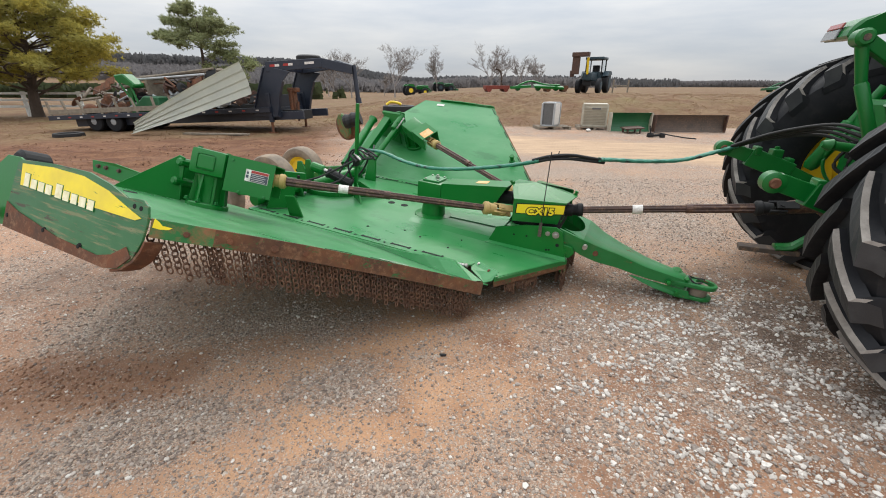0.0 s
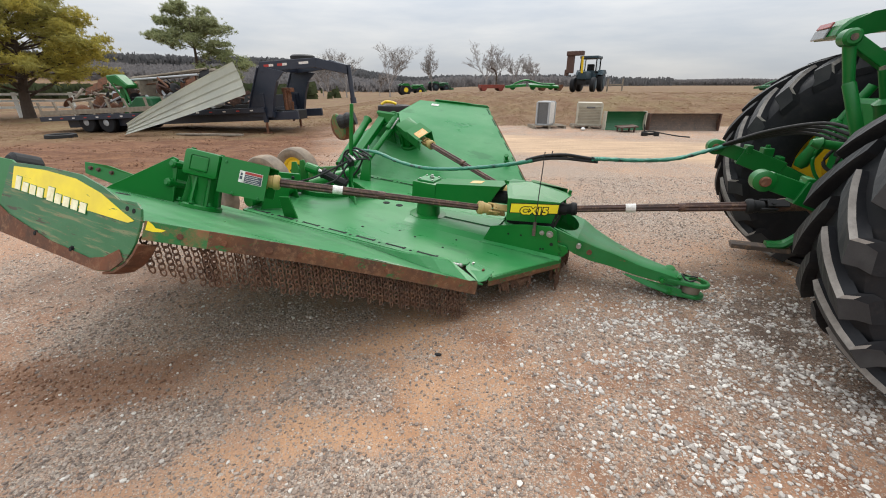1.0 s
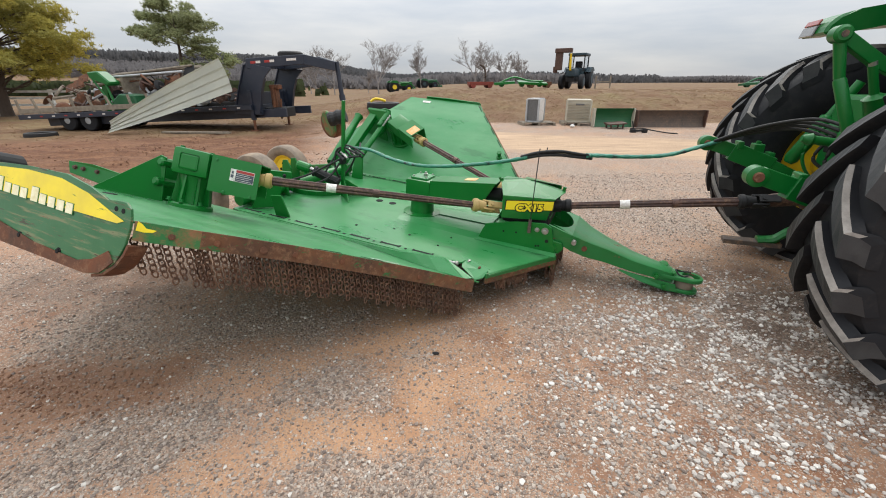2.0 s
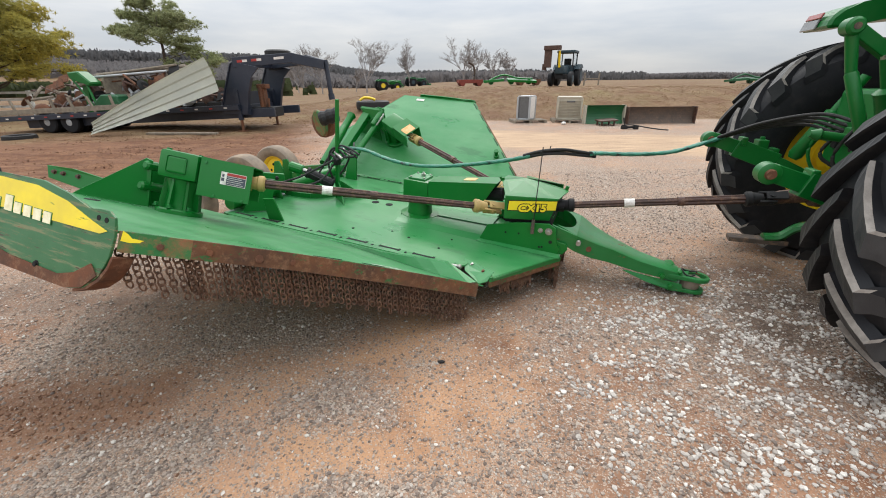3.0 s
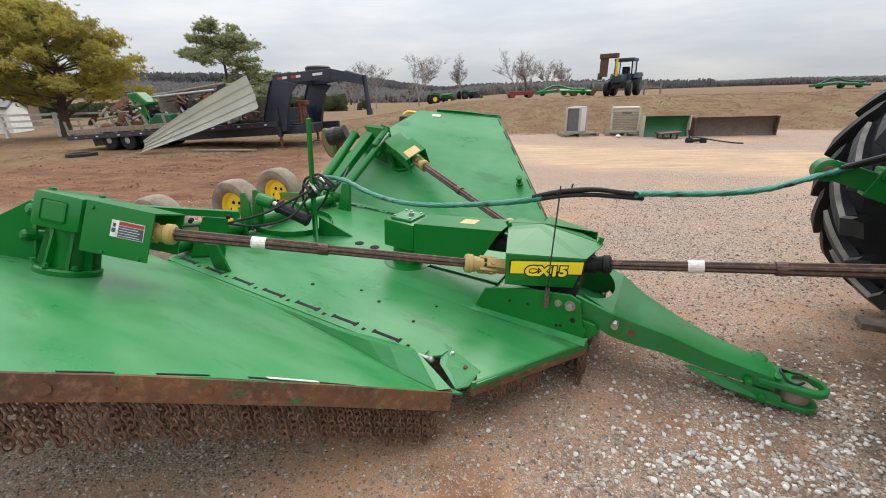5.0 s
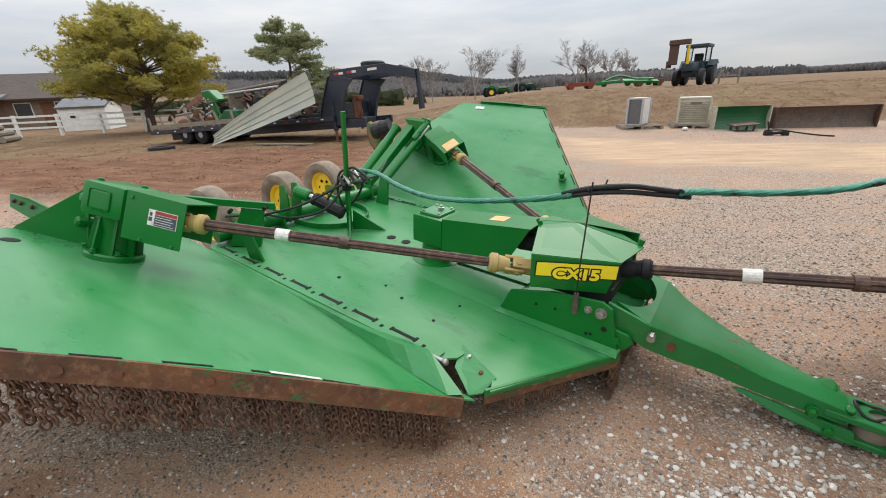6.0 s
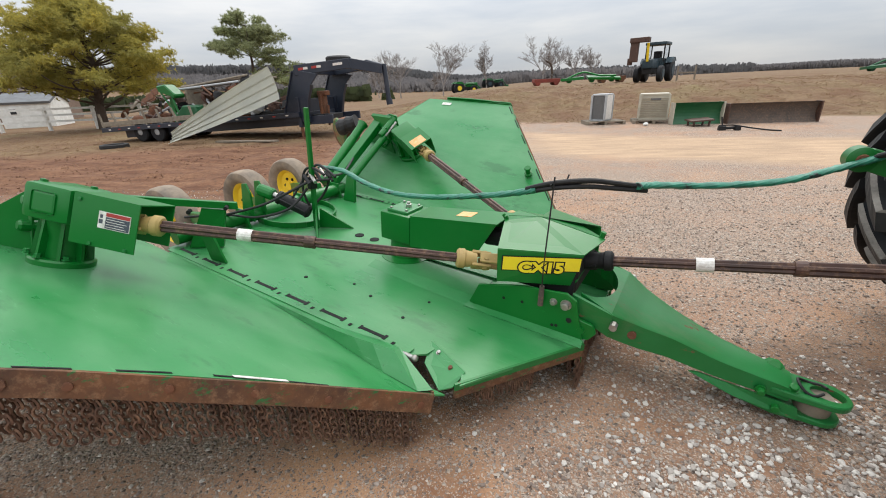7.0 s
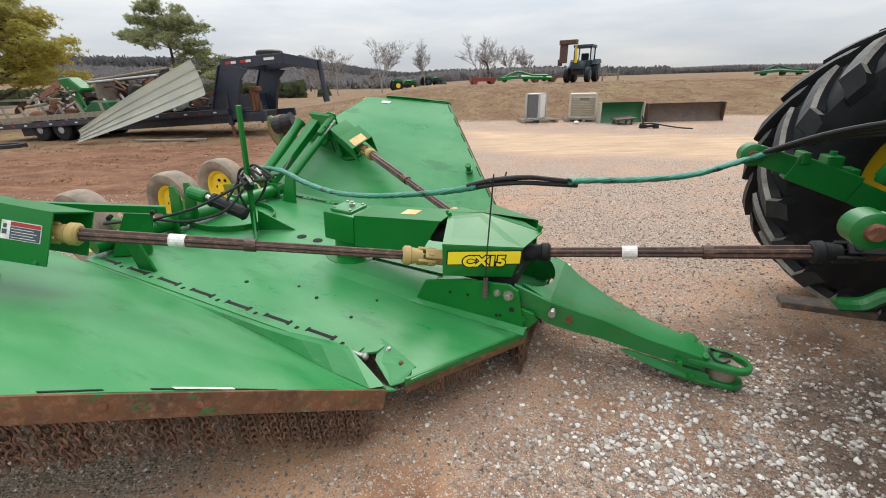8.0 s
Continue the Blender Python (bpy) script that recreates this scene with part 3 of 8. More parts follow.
def stones(name, count, spread, sizes, mat, label, seed, power=2.5):
    """Loose stones lying on the ground, as one heap of small faceted bodies."""
    rng = np.random.default_rng(seed)
    ico = bmesh.new()
    bmesh.ops.create_icosphere(ico, subdivisions=1, radius=1.0)
    base = np.array([v.co[:] for v in ico.verts])
    tri = np.array([[v.index for v in f.verts] for f in ico.faces])
    ico.free()
    vs, fs, k = [], [], 0
    while k < count:
        x, y = spread(rng)
        s = sizes[0] + (sizes[1] - sizes[0]) * rng.random() ** power
        q = rng.random() * 2 * math.pi
        m = base * (1 + 0.6 * (rng.random((12, 1)) - 0.5)) * np.array([1, 0.6 + 0.4 * rng.random(), 0.55 + 0.3 * rng.random()]) * s
        m = m @ np.array([[math.cos(q), math.sin(q), 0], [-math.sin(q), math.cos(q), 0], [0, 0, 1]])
        vs.append(m + np.array([x, y, gz(x, y) + 0.22 * s]))
        fs.append(tri + 12 * k)
        k += 1
    return loose(name, (np.concatenate(vs).tolist(), [], np.concatenate(fs).tolist()), [mat], label, "gravel", "stuff")


def spread_all(rng):
    while True:
        y = -1.6 + 8.4 * rng.random() ** 1.25
        x = (rng.random() * 2 - 1) * max(2.6, 1.6 + 1.05 * y)
        if y < 0.3 and rng.random() > 0.25:
            continue
        g = gravel_cover(x, y)[0] + 0.4 * noise.noise((x * 5, y * 5, 2))
        if rng.random() < 0.24 + 0.76 * ease((g - 0.10) / 0.8):
            return x, y


def spread_pale(rng):
    while True:
        x, y = -0.3 + 3.9 * rng.random(), -0.6 + 3.5 * rng.random()
        clump = ease(0.50 + 0.8 * noise.noise((x * 2.6, y * 2.6, 4)) + 1.2 * noise.noise((x * 8, y * 8, 1)))
        if rng.random() < 0.05 * ease(x) + 0.95 * clump * ease(1.30 - math.hypot((x - 1.6 - 0.40 * (y - 1.6)) / 0.95, (y - 1.65) / 1.05)):
            return x, y


stones("gravel", 76000, spread_all, (0.0025, 0.012), M_stone, "small grey and brown gravel stones scattered over clay", 3)
stones("pale_gravel", 6200, spread_pale, (0.0045, 0.0165), M_pale, "coarse whitish limestone gravel beside the tractor wheel", 5, 1.6)

# ---- rotary cutter ----
HEAD, DIP = radians(-24.5), radians(4.5)
CM = Matrix.Translation((0, 3.30, 0.45)) @ Matrix.Rotation(HEAD, 4, "Z") @ Matrix.Rotation(DIP, 4, "Y")
CI = CM.inverted()
DOWN = (CI.to_3x3() @ Vector((0, 0, -1))).normalized()
cutter = thing("rotary_cutter", "green three-section pull-behind rotary cutter with both wings half raised", "rotary cutter", CM)
HINGE_Y, DECK_Z = 0.86, -0.09
TILT_NEAR, TILT_FAR = radians(22.0), radians(33.0)


def wing_frame(side):
    f = TILT_NEAR if side < 0 else TILT_FAR
    s, n = Vector((0, side * math.cos(f), math.sin(f))), Vector((0, -side * math.sin(f), math.cos(f)))
    return Matrix(((1, s.x, n.x, 0), (0, s.y, n.y, side * HINGE_Y), (0, s.z, n.z, DECK_Z), (0, 0, 0, 1)))


def front_x(s):
    return 0.76 - 0.741 * s


def rear_x(s):
    return -1.38 - 0.62 * (1.54 - s) if s > 0.7 else -1.90


def deck_h(x, s):
    """The wing deck sags a little towards its front inner corner."""
    return -0.055 * ease((x + 0.5) / 1.1) * ease((0.95 - s) / 0.9) - 0.012 * ease((x - rear_x(s)) / 2)


def make_wing(side):
    W = wing_frame(side)
    near = side < 0
    # deck skin
    bm = B()
    rows = []
    ss = [0.03, 0.10, 0.2, 0.4, 0.6, 0.8, 1.0, 1.2, 1.4, 1.54]
    nx = 16
    for lay in (0.0, -0.008):
        for s in ss:
            a, b = rear_x(s), front_x(s)
            rows.append([bm.verts.new(W @ Vector((a + (b - a) * i / nx, s, deck_h(a + (b - a) * i / nx, s) + lay))) for i in range(nx + 1)])
    k = len(ss)
    for off in (0, k):
        for r0, r1 in zip(rows[off:off + k - 1], rows[off + 1:off + k]):
            for i in range(nx):
                face(bm, [r0[i], r0[i + 1], r1[i + 1], r1[i]])
    for i in range(nx):
        face(bm, [rows[0][i], rows[0][i + 1], rows[k][i + 1], rows[k][i]])
        face(bm, [rows[k - 1][i], rows[k - 1][i + 1], rows[2 * k - 1][i + 1], rows[2 * k - 1][i]])
    for j in range(k - 1):
        for i in (0, nx):
            face(bm, [rows[j][i], rows[j + 1][i], rows[k + j + 1][i], rows[k + j][i]])
    part("wing_deck", bm, M_deck, cutter, "light green painted steel wing deck, dusty and scratched", True)
    # edge bands
    bm = B()
    pts = []
    for s in (0.075, 0.5, 1.0, 1.35, 1.545):
        pts.append((front_x(s), s, deck_h(front_x(s), s)))
    top, bot = 0.004, -0.078
    green = B()
    for k, ((x0, s0, h0), (x1, s1, h1)) in enumerate(zip(pts, pts[1:])):
        slab(green if k == 3 else bm, [(x0 + 0.006, s0, h0 + top), (x1 + 0.006, s1, h1 + top), (x1 + 0.006, s1, h1 + bot), (x0 + 0.006, s0, h0 + bot)], 0.012, W)
    s0 = 0.075
    slab(bm, [(front_x(s0), s0, -0.056), (front_x(s0) - 0.05, 0.05, -0.056), (front_x(s0) - 0.05, 0.05, -0.13), (front_x(s0), s0, -0.130)], 0.01, W)
    band = part("front_edge_band", bm, M_band, cutter, "rust-brown steel edge band with green paint flecks")
    part("painted_band_end", green, M_worn, band, "outer band end with green paint left on it")
    bm = B()
    for s in (0.12, 0.42, 0.62, 0.82, 1.02, 1.14, 1.3, 1.44):
        x = front_x(s) + 0.012
        h = deck_h(front_x(s), s) - 0.04
        p, q = W @ Vector((x, s, h)), W.to_3x3() @ Vector((0.8, 0.6, 0))
        bolt(bm, p, q, 0.014 if s != 1.14 else 0.019, 0.008, 8)
    part("bolt_row", bm, M_rust, band)
    bm = B()
    for i in range(7):
        s = 0.21 + 0.2 * i
        a, b = s, s + 0.105 + 0.01 * (i % 2)
        x = lambda v: front_x(v) - 0.012
        slab(bm, [(x(a), a, deck_h(x(a), a) + 0.0015), (x(b), b, deck_h(x(b), b) + 0.0015), (x(b) - 0.010, b, deck_h(x(b), b) + 0.0015), (x(a) - 0.010, a, deck_h(x(a), a) + 0.0015)], 0.002, W)
    part("weld_slot", bm, M_hole, band, "dark slots between deck and edge band")
    if near:
        bm = B()
        a, b = 0.53, 0.67
        slab(bm, [(front_x(a) - 0.004, a, deck_h(front_x(a), a) + 0.006), (front_x(b) - 0.004, b, deck_h(front_x(b), b) + 0.006), (front_x(b) - 0.020, b, deck_h(front_x(b), b) + 0.006), (front_x(a) - 0.020, a, deck_h(front_x(a), a) + 0.006)], 0.002, W)
        part("pale_scrape", bm, M_white, band)
    # hinge ridge: a flat top strip, a steep facet down to the deck, and a slanting end
    bm = B()
    edge_row, top_row, foot_row, low_row = [], [], [], []
    for i in range(18):
        x = -1.45 + 1.91 * i / 17
        rise = ease((x - 0.02) / 0.44)
        foot = 0.036 + 0.022 * ease((x + 0.9) / 0.8) + 0.040 * max(0.0, x - 0.1) / 0.36
        top = min(foot - 0.005, 0.034 + 0.024 * ease((x + 0.9) / 0.8) + 0.012 * rise - 0.022 * ease((x - 0.30) / 0.16))
        for row, p in ((low_row, (x, 0.008, -0.05)), (edge_row, (x, 0.010, 0.003 + 0.031 * rise)), (top_row, (x, top, max(deck_h(x, top) + 0.002, 0.002 + 0.030 * rise - 0.004))), (foot_row, (x, foot, deck_h(x, foot) + 0.0015))):
            row.append(bm.verts.new(W @ Vector(p)))
    for rows in ((low_row, edge_row), (edge_row, top_row), (top_row, foot_row)):
        for i in range(17):
            face(bm, [rows[0][i], rows[0][i + 1], rows[1][i + 1], rows[1][i]])
    tip = bm.verts.new(W @ Vector((0.655, 0.115, deck_h(0.655, 0.115) + 0.003)))
    nose = bm.verts.new(W @ Vector((0.698, 0.070, -0.052)))
    under = bm.verts.new(W @ Vector((0.690, 0.066, -0.11)))
    face(bm, [top_row[-1], foot_row[-1], tip])
    face(bm, [edge_row[-1], top_row[-1], tip, nose])
    face(bm, [low_row[-1], edge_row[-1], nose, under])
    part("hinge_ridge", bm, M_deck, cutter)
    # drop skirt along the rear edge
    bm = B()
    for a, b in ((0.03, 0.7), (0.7, 1.54)):
        xa, xb = (-1.90, -1.90) if a < 0.5 else (rear_x(0.701), rear_x(1.54))
        slab(bm, [(xa, a, 0), (xb, b, 0), (xb, b, -0.16), (xa, a, -0.16)], 0.008, W)
    part("rear_skirt", bm, M_green, cutter)
    # outer side panel
    prof = [(-0.375, 0.005), (-0.385, 0.045), (-0.42, 0.066), (-0.47, 0.064), (-0.53, 0.054), (-0.66, 0.092), (-0.83, 0.120), (-1.12, 0.112), (-1.40, 0.090), (-1.435, 0.07), (-1.46, -0.10), (-1.475, -0.275), (-0.76, -0.275), (-0.60, -0.278), (-0.50, -0.255), (-0.425, -0.19), (-0.385, -0.11), (-0.372, -0.035)]
    if not near:
        prof = [(max(x, -1.15), h * 0.2 if h > 0 else h) for x, h in prof if x > -1.47]
    bm = B()
    slab(bm, [(x, 1.56, h) for x, h in prof], 0.012, W, 0.002)
    panel = part("side_panel", bm, M_panel if near else M_green, cutter, "scraped green side panel with yellow stripe and rusty lower edge")
    if near:
        bm = B()
        slab(bm, [(-1.38, 1.53, 0.06), (-1.50, 1.53, 0.095), (-1.62, 1.53, 0.09), (-1.74, 1.53, 0.0), (-1.78, 1.53, -0.14), (-1.70, 1.53, -0.30), (-1.40, 1.53, -0.26)], 0.012, W, 0.002)
        part("tail_plate", bm, M_green, panel, "plain green tail plate set back behind the panel")
    if near:
        def on(x, h, d=0.568):
            return W @ Vector((x, d, h))
        bm = B()
        slab(bm, [(x, 1.5675, h) for x, h in [(-1.385, 0.072), (-1.12, 0.094), (-0.86, 0.095), (-0.66, 0.062), (-0.50, 0.012), (-0.41, -0.012), (-0.45, -0.028), (-0.72, -0.030), (-1.05, -0.035), (-1.375, -0.038)]], 0.002, W)
        part("yellow_stripe", bm, M_stripe, panel, "yellow stripe sticker, torn at its ends")
        bm, back = B(), B()
        for i, (w, hh) in enumerate(((0.046, 0.066), (0.050, 0.046), (0.050, 0.046), (0.050, 0.046), (0.052, 0.066), (0.048, 0.046), (0.048, 0.046), (0.050, 0.046), (0.048, 0.046))):
            x = -1.34 + 0.066 * i + (0.02 if i > 3 else 0)
            lo = -0.036 - 0.012 * i / 8
            slab(bm, [(x, 1.5705, lo), (x + w, 1.5705, lo), (x + w, 1.5705, lo + hh), (x, 1.5705, lo + hh)], 0.0015, W)
            slab(back, [(x, 1.5690, lo - 0.004), (x + w + 0.005, 1.5690, lo - 0.004), (x + w + 0.005, 1.5690, lo + hh + 0.002), (x, 1.5690, lo + hh + 0.002)], 0.0015, W)
        part("letter_bar", back, M_green, panel)
        part("letter_bar", bm, M_letter, panel, "row of pale bars where lettering stood")
        bm = B()
        slab(bm, [(x, 1.57, h) for x, h in [(-0.43, -0.19), (-0.505, -0.253), (-0.60, -0.276), (-1.47, -0.273), (-1.465, -0.14), (-1.36, -0.17), (-0.98, -0.222), (-0.66, -0.232), (-0.56, -0.205), (-0.47, -0.15)]], 0.004, W)
        part("skid_shoe", bm, M_rust, panel, "worn rusty skid strip")
        bm = B()
        for x, h in ((-1.44, -0.21), (-1.10, -0.215), (-0.80, -0.225)):
            bolt(bm, on(x, h, 1.57), W.to_3x3() @ Vector((0, 1, 0)), 0.011, 0.005, 8)
        for x, h in ((-0.425, 0.028), (-0.470, 0.030)):
            rod(bm, on(x, h, 1.560), on(x, h, 1.5675), 0.011, None, 12)
        part("panel_bolt", bm, M_hole, panel)
        bm = B()
        curl = [(-0.368, -0.105), (-0.385, -0.150), (-0.425, -0.205), (-0.485, -0.250), (-0.560, -0.278)]
        for (xa, ha), (xb, hb) in zip(curl, curl[1:]):
            slab(bm, [(xa, 1.485, ha), (xb, 1.485, hb), (xb, 1.565, hb), (xa, 1.565, ha)], 0.012, W)
        part("skid_curl", bm, M_rust, panel, "rusty skid shoe curling up in front of the panel")
        bm = B()
        slab(bm, [(x, 1.5665, h) for x, h in [(-1.66, -0.20), (-1.60, -0.19), (-1.575, -0.235), (-1.62, -0.26), (-1.68, -0.25)]], 0.012, W)
        part("bent_tab", bm, M_yoke, panel, "small bent tan tab")
        bm = B()
        slab(bm, [(front_x(s) + 0.013, s, h) for s, h in ((1.540, 0.0), (1.525, -0.012), (1.515, -0.026), (1.485, -0.030), (1.495, -0.040), (1.52, -0.044), (1.543, -0.040))], 0.002, W)
        part("yellow_arrow", bm, M_decal, band)
        # roller in the tail of the panel
        bm = B()
        turned(bm, W @ Vector((-1.62, 1.50, 0.06)), W @ Vector((-1.62, 1.36, 0.06)), ((0, 0.05), (0.1, 0.07), (0.9, 0.07), (1, 0.05)), 18)
        part("tail_roller", bm, M_black, cutter)
    else:
        bm = B()
        slab(bm, [(-1.17, 1.45, 0.003), (-1.06, 1.45, 0.003), (-1.06, 1.49, 0.003), (-1.17, 1.49, 0.003)], 0.002, W)
        part("small_label", bm, M_white, cutter)
        bm = B()
        turned(bm, W @ Vector((0.18, 0.62, 0.0)), W @ Vector((0.18, 0.62, 0.085)), ((0, 0.035), (0.25, 0.035), (0.3, 0.022), (0.85, 0.022), (0.9, 0.03), (1, 0.026)), 12)
        part("filler_cap", bm, M_green, cutter)
        bm = B()
        slab(bm, [(-0.36, 1.545, 0.004), (-1.15, 1.545, 0.004), (-1.15, 1.55, -0.04), (-0.36, 1.55, -0.04)], 0.006, W)
        part("outer_rail", bm, M_green, cutter)
    if near:
        bm = B()
        turned(bm, W @ Vector((-1.47, 1.0, -0.008)), W @ Vector((-1.47, 1.0, 0.003)), ((0, 0.04), (0.7, 0.04), (1, 0.036)), 18)
        part("deck_opening", bm, M_hole, cutter)
    # gearbox, turned towards the splitter
    q = radians(-30)
    G = W @ Matrix.Translation((0.0 if near else 0.10, 0, 0)) @ Matrix.Rotation(q, 4, "Z")
    bm = B()
    if near:
        box(bm, (-1.480, -0.17, 0.215), (-1.258, 0.10, 0.388), G, 0.026)
    else:
        box(bm, (-1.44, -0.13, 0.18), (-1.18, 0.07, 0.325), G, 0.02)
    gb = part("wing_gearbox", bm, M_green, cutter, "green cast gearbox housing with a raised panel", True)
    bm = B()
    fx = -1.370 if near else -1.385
    turned(bm, G @ Vector((fx, -0.035, 0.02)), G @ Vector((fx, -0.035, 0.225)), ((0, 0.088), (0.55, 0.082), (0.85, 0.098), (1, 0.105)), 24)
    turned(bm, G @ Vector((fx, -0.035, -0.03)), G @ Vector((fx, -0.035, 0.028)), ((0, 0.134), (0.85, 0.134), (1, 0.126)), 28)
    foot_part = part("gearbox_foot", bm, M_green, gb, "", True)
    for k in range(8):
        q = radians(45 * k + 12)
        e, c = Vector((math.cos(q), math.sin(q), 0)), Vector((fx, -0.035, 0))
        bm = B()
        slab(bm, [c + e * 0.07 + Vector((0, 0, 0.02)), c + e * 0.122 + Vector((0, 0, 0.02)), c + e * 0.105 + Vector((0, 0, 0.215)), c + e * 0.07 + Vector((0, 0, 0.215))], 0.014, G)
        part("foot_rib", bm, M_green, foot_part)
    if near:
        bm = B()
        box(bm, (-1.430, 0.096, 0.250), (-1.318, 0.106, 0.352), G, 0.012)
        part("cast_badge", bm, M_green, gb)
    bm = B()
    for x, y in ((-1.48, 0.04), (-1.29, 0.04), (-1.385, 0.085), (-1.385, -0.155), (-1.48, -0.11)):
        bolt(bm, G @ Vector((x, y, 0.035)), W.to_3x3() @ Vector((0, 0, 1)), 0.013, 0.016)
    for x, y in ((-1.46, 0.02), (-1.32, -0.1)) if near else ():
        bolt(bm, G @ Vector((x, y, 0.388)), W.to_3x3() @ Vector((0, 0, 1)), 0.016, 0.012)
    part("gearbox_bolt", bm, M_tongue, gb)
    # shield over the joint
    bm = B()
    d0, d1, p0, p1, h0, h1, th = -1.245, -0.938, -0.16, 0.095, 0.145, 0.386, 0.007
    if not near:
        d0, h0, h1, p0, p1 = -1.18, 0.19, 0.365, -0.135, 0.075
    box(bm, (d0, p1 - th, h0), (d1, p1, h1), G)
    box(bm, (d0, p0, h0 + 0.02), (d1, p0 + th, h1), G)
    box(bm, (d0, p0 + th, h1 - th), (d1, p1 - th, h1), G)
    shield = part("joint_shield", bm, M_green, cutter)
    bm = B()
    for d, h in ((d0 + 0.03, h1 - 0.03), (d1 - 0.04, h0 + 0.012), (d0 + 0.1, h0 + 0.012)):
        bolt(bm, G @ Vector((d, p1, h)), G.to_3x3() @ Vector((0, 1, 0)), 0.009, 0.008)
    part("shield_bolt", bm, M_tongue, shield)
    if near:
        bm = B()
        box(bm, (-1.120, p1, 0.240), (-0.970, p1 + 0.002, 0.320), G, mi=0)
        box(bm, (-1.085, p1 + 0.002, 0.300), (-0.973, p1 + 0.0035, 0.317), G, mi=1)
        box(bm, (-1.085, p1 + 0.002, 0.243), (-0.973, p1 + 0.0035, 0.297), G, mi=2)
        for i in range(4):
            box(bm, (-1.080, p1 + 0.0035, 0.250 + 0.012 * i), (-0.985 - 0.012 * (i % 2), p1 + 0.0045, 0.2525 + 0.012 * i), G, mi=0)
        box(bm, (-1.115, p1 + 0.002, 0.262), (-1.098, p1 + 0.0035, 0.282), G, mi=2)
        box(bm, (-1.112, p1 + 0.002, 0.288), (-1.100, p1 + 0.0035, 0.305), G, mi=2)
        part("warning_label", bm, (M_white, M_redst, M_bluest), shield, "white, red and dark warning sticker with unreadable print")
    else:
        bm = B()
        box(bm, (-1.06, -0.10, h1), (-0.95, 0.03, h1 + 0.002), G)
        part("orange_label", bm, M_orange, shield, "orange warning sticker")
    # gusset plate and tail lug
    bm = B()
    slab(bm, [(-1.42, 0.70, -0.01), (-1.385, 0.745, 0.30), (-1.43, 0.755, 0.31), (-1.75, 0.925, 0.02), (-1.77, 0.94, -0.01)] if near else [(-1.30, 0.80, -0.01), (-1.27, 0.81, 0.33), (-1.34, 0.815, 0.345), (-1.62, 0.86, 0.22), (-1.72, 0.9, -0.01)], 0.014, W, 0.002)
    slab(bm, [(-1.42, 0.56, -0.01), (-1.385, 0.60, 0.30), (-1.43, 0.61, 0.31), (-1.75, 0.78, 0.02), (-1.77, 0.79, -0.01)] if near else [(-1.30, 0.62, -0.01), (-1.27, 0.63, 0.33), (-1.33, 0.635, 0.325), (-1.74, 0.755, 0.03), (-1.77, 0.765, -0.01)], 0.014, W, 0.002)
    gus = part("gusset_plate", bm, M_green, cutter)
    bm = B()
    for x, h in ((-1.41, 0.265), (-1.43, 0.13)) if near else ((-1.30, 0.30), (-1.33, 0.16)):
        turned(bm, W @ Vector((x, 0.54, h)), W @ Vector((x, 0.775 if near else 0.84, h)), ((0, 0.025), (0.05, 0.03), (0.95, 0.03), (1, 0.02)), 10)
    part("gusset_pin", bm, M_green, gus)
    if not near:
        chains(W, 0.12, 1.47, "far")
        return W
    bm = B()
    slab(bm, [(-1.72, 0.78, 0.00), (-2.10, 0.89, 0.055), (-2.12, 0.895, 0.135), (-1.94, 0.85, 0.145), (-1.72, 0.78, 0.12)], 0.02, W, 0.003)
    lug = part("tail_lug", bm, M_green, cutter)
    bm = B()
    for x in (-2.06, -2.00, -1.90):
        bolt(bm, W @ Vector((x, 0.888 + (x + 2.06) * -0.29, 0.10)), W.to_3x3() @ Vector((0.3, 1, 0)), 0.012, 0.016)
    part("lug_bolt", bm, M_shaft, lug)
    # chains along the front edge
    chains(W, 0.12, 1.52, "near")
    return W




def link_mesh():
    """One oval chain link, standing along z."""
    n, r, a, b = 10, 0.0042, 0.0130, 0.0180
    vs, fs = [], []
    for i in range(n):
        q = 2 * math.pi * i / n
        c, d = Vector((a * math.cos(q), 0, b * math.sin(q))), Vector((math.cos(q), 0, math.sin(q)))
        for j in range(4):
            w = 2 * math.pi * j / 4
            vs.append(c + d * (r * math.cos(w)) + Vector((0, r * math.sin(w), 0)))
    for i in range(n):
        for j in range(4):
            fs.append((4 * i + j, 4 * i + (j + 1) % 4, 4 * ((i + 1) % n) + (j + 1) % 4, 4 * ((i + 1) % n) + j))
    return vs, fs


def hang(verts, faces, p, size, rng, along=Vector((0, 1, 0))):
    """A strand of links from the place p straight down, in the cutter's own frame."""
    vs0, fs0 = link_mesh()
    u = DOWN.orthogonal().normalized()
    w = DOWN.cross(u)
    q, step = math.atan2(along.dot(w), along.dot(u)) + rng.uniform(-0.2, 0.2), 0.0285
    sway = Vector((rng.uniform(-1, 1), rng.uniform(-1, 1), 0)) * 0.006
    for i in range(int(size / step)):
        c = p + DOWN * (step * (i + 0.5)) + sway * (i * step / 0.2)
        if (CM @ c).z < 0.012:
            break
        t = q + (0.55 if i % 2 else -0.45) + rng.uniform(-0.2, 0.2)
        a, b = u * math.cos(t) + w * math.sin(t), -u * math.sin(t) + w * math.cos(t)
        k = len(verts)
        verts.extend([c + a * v.x + b * v.y - DOWN * v.z for v in vs0])
        faces.extend([tuple(k + j for j in f) for f in fs0])


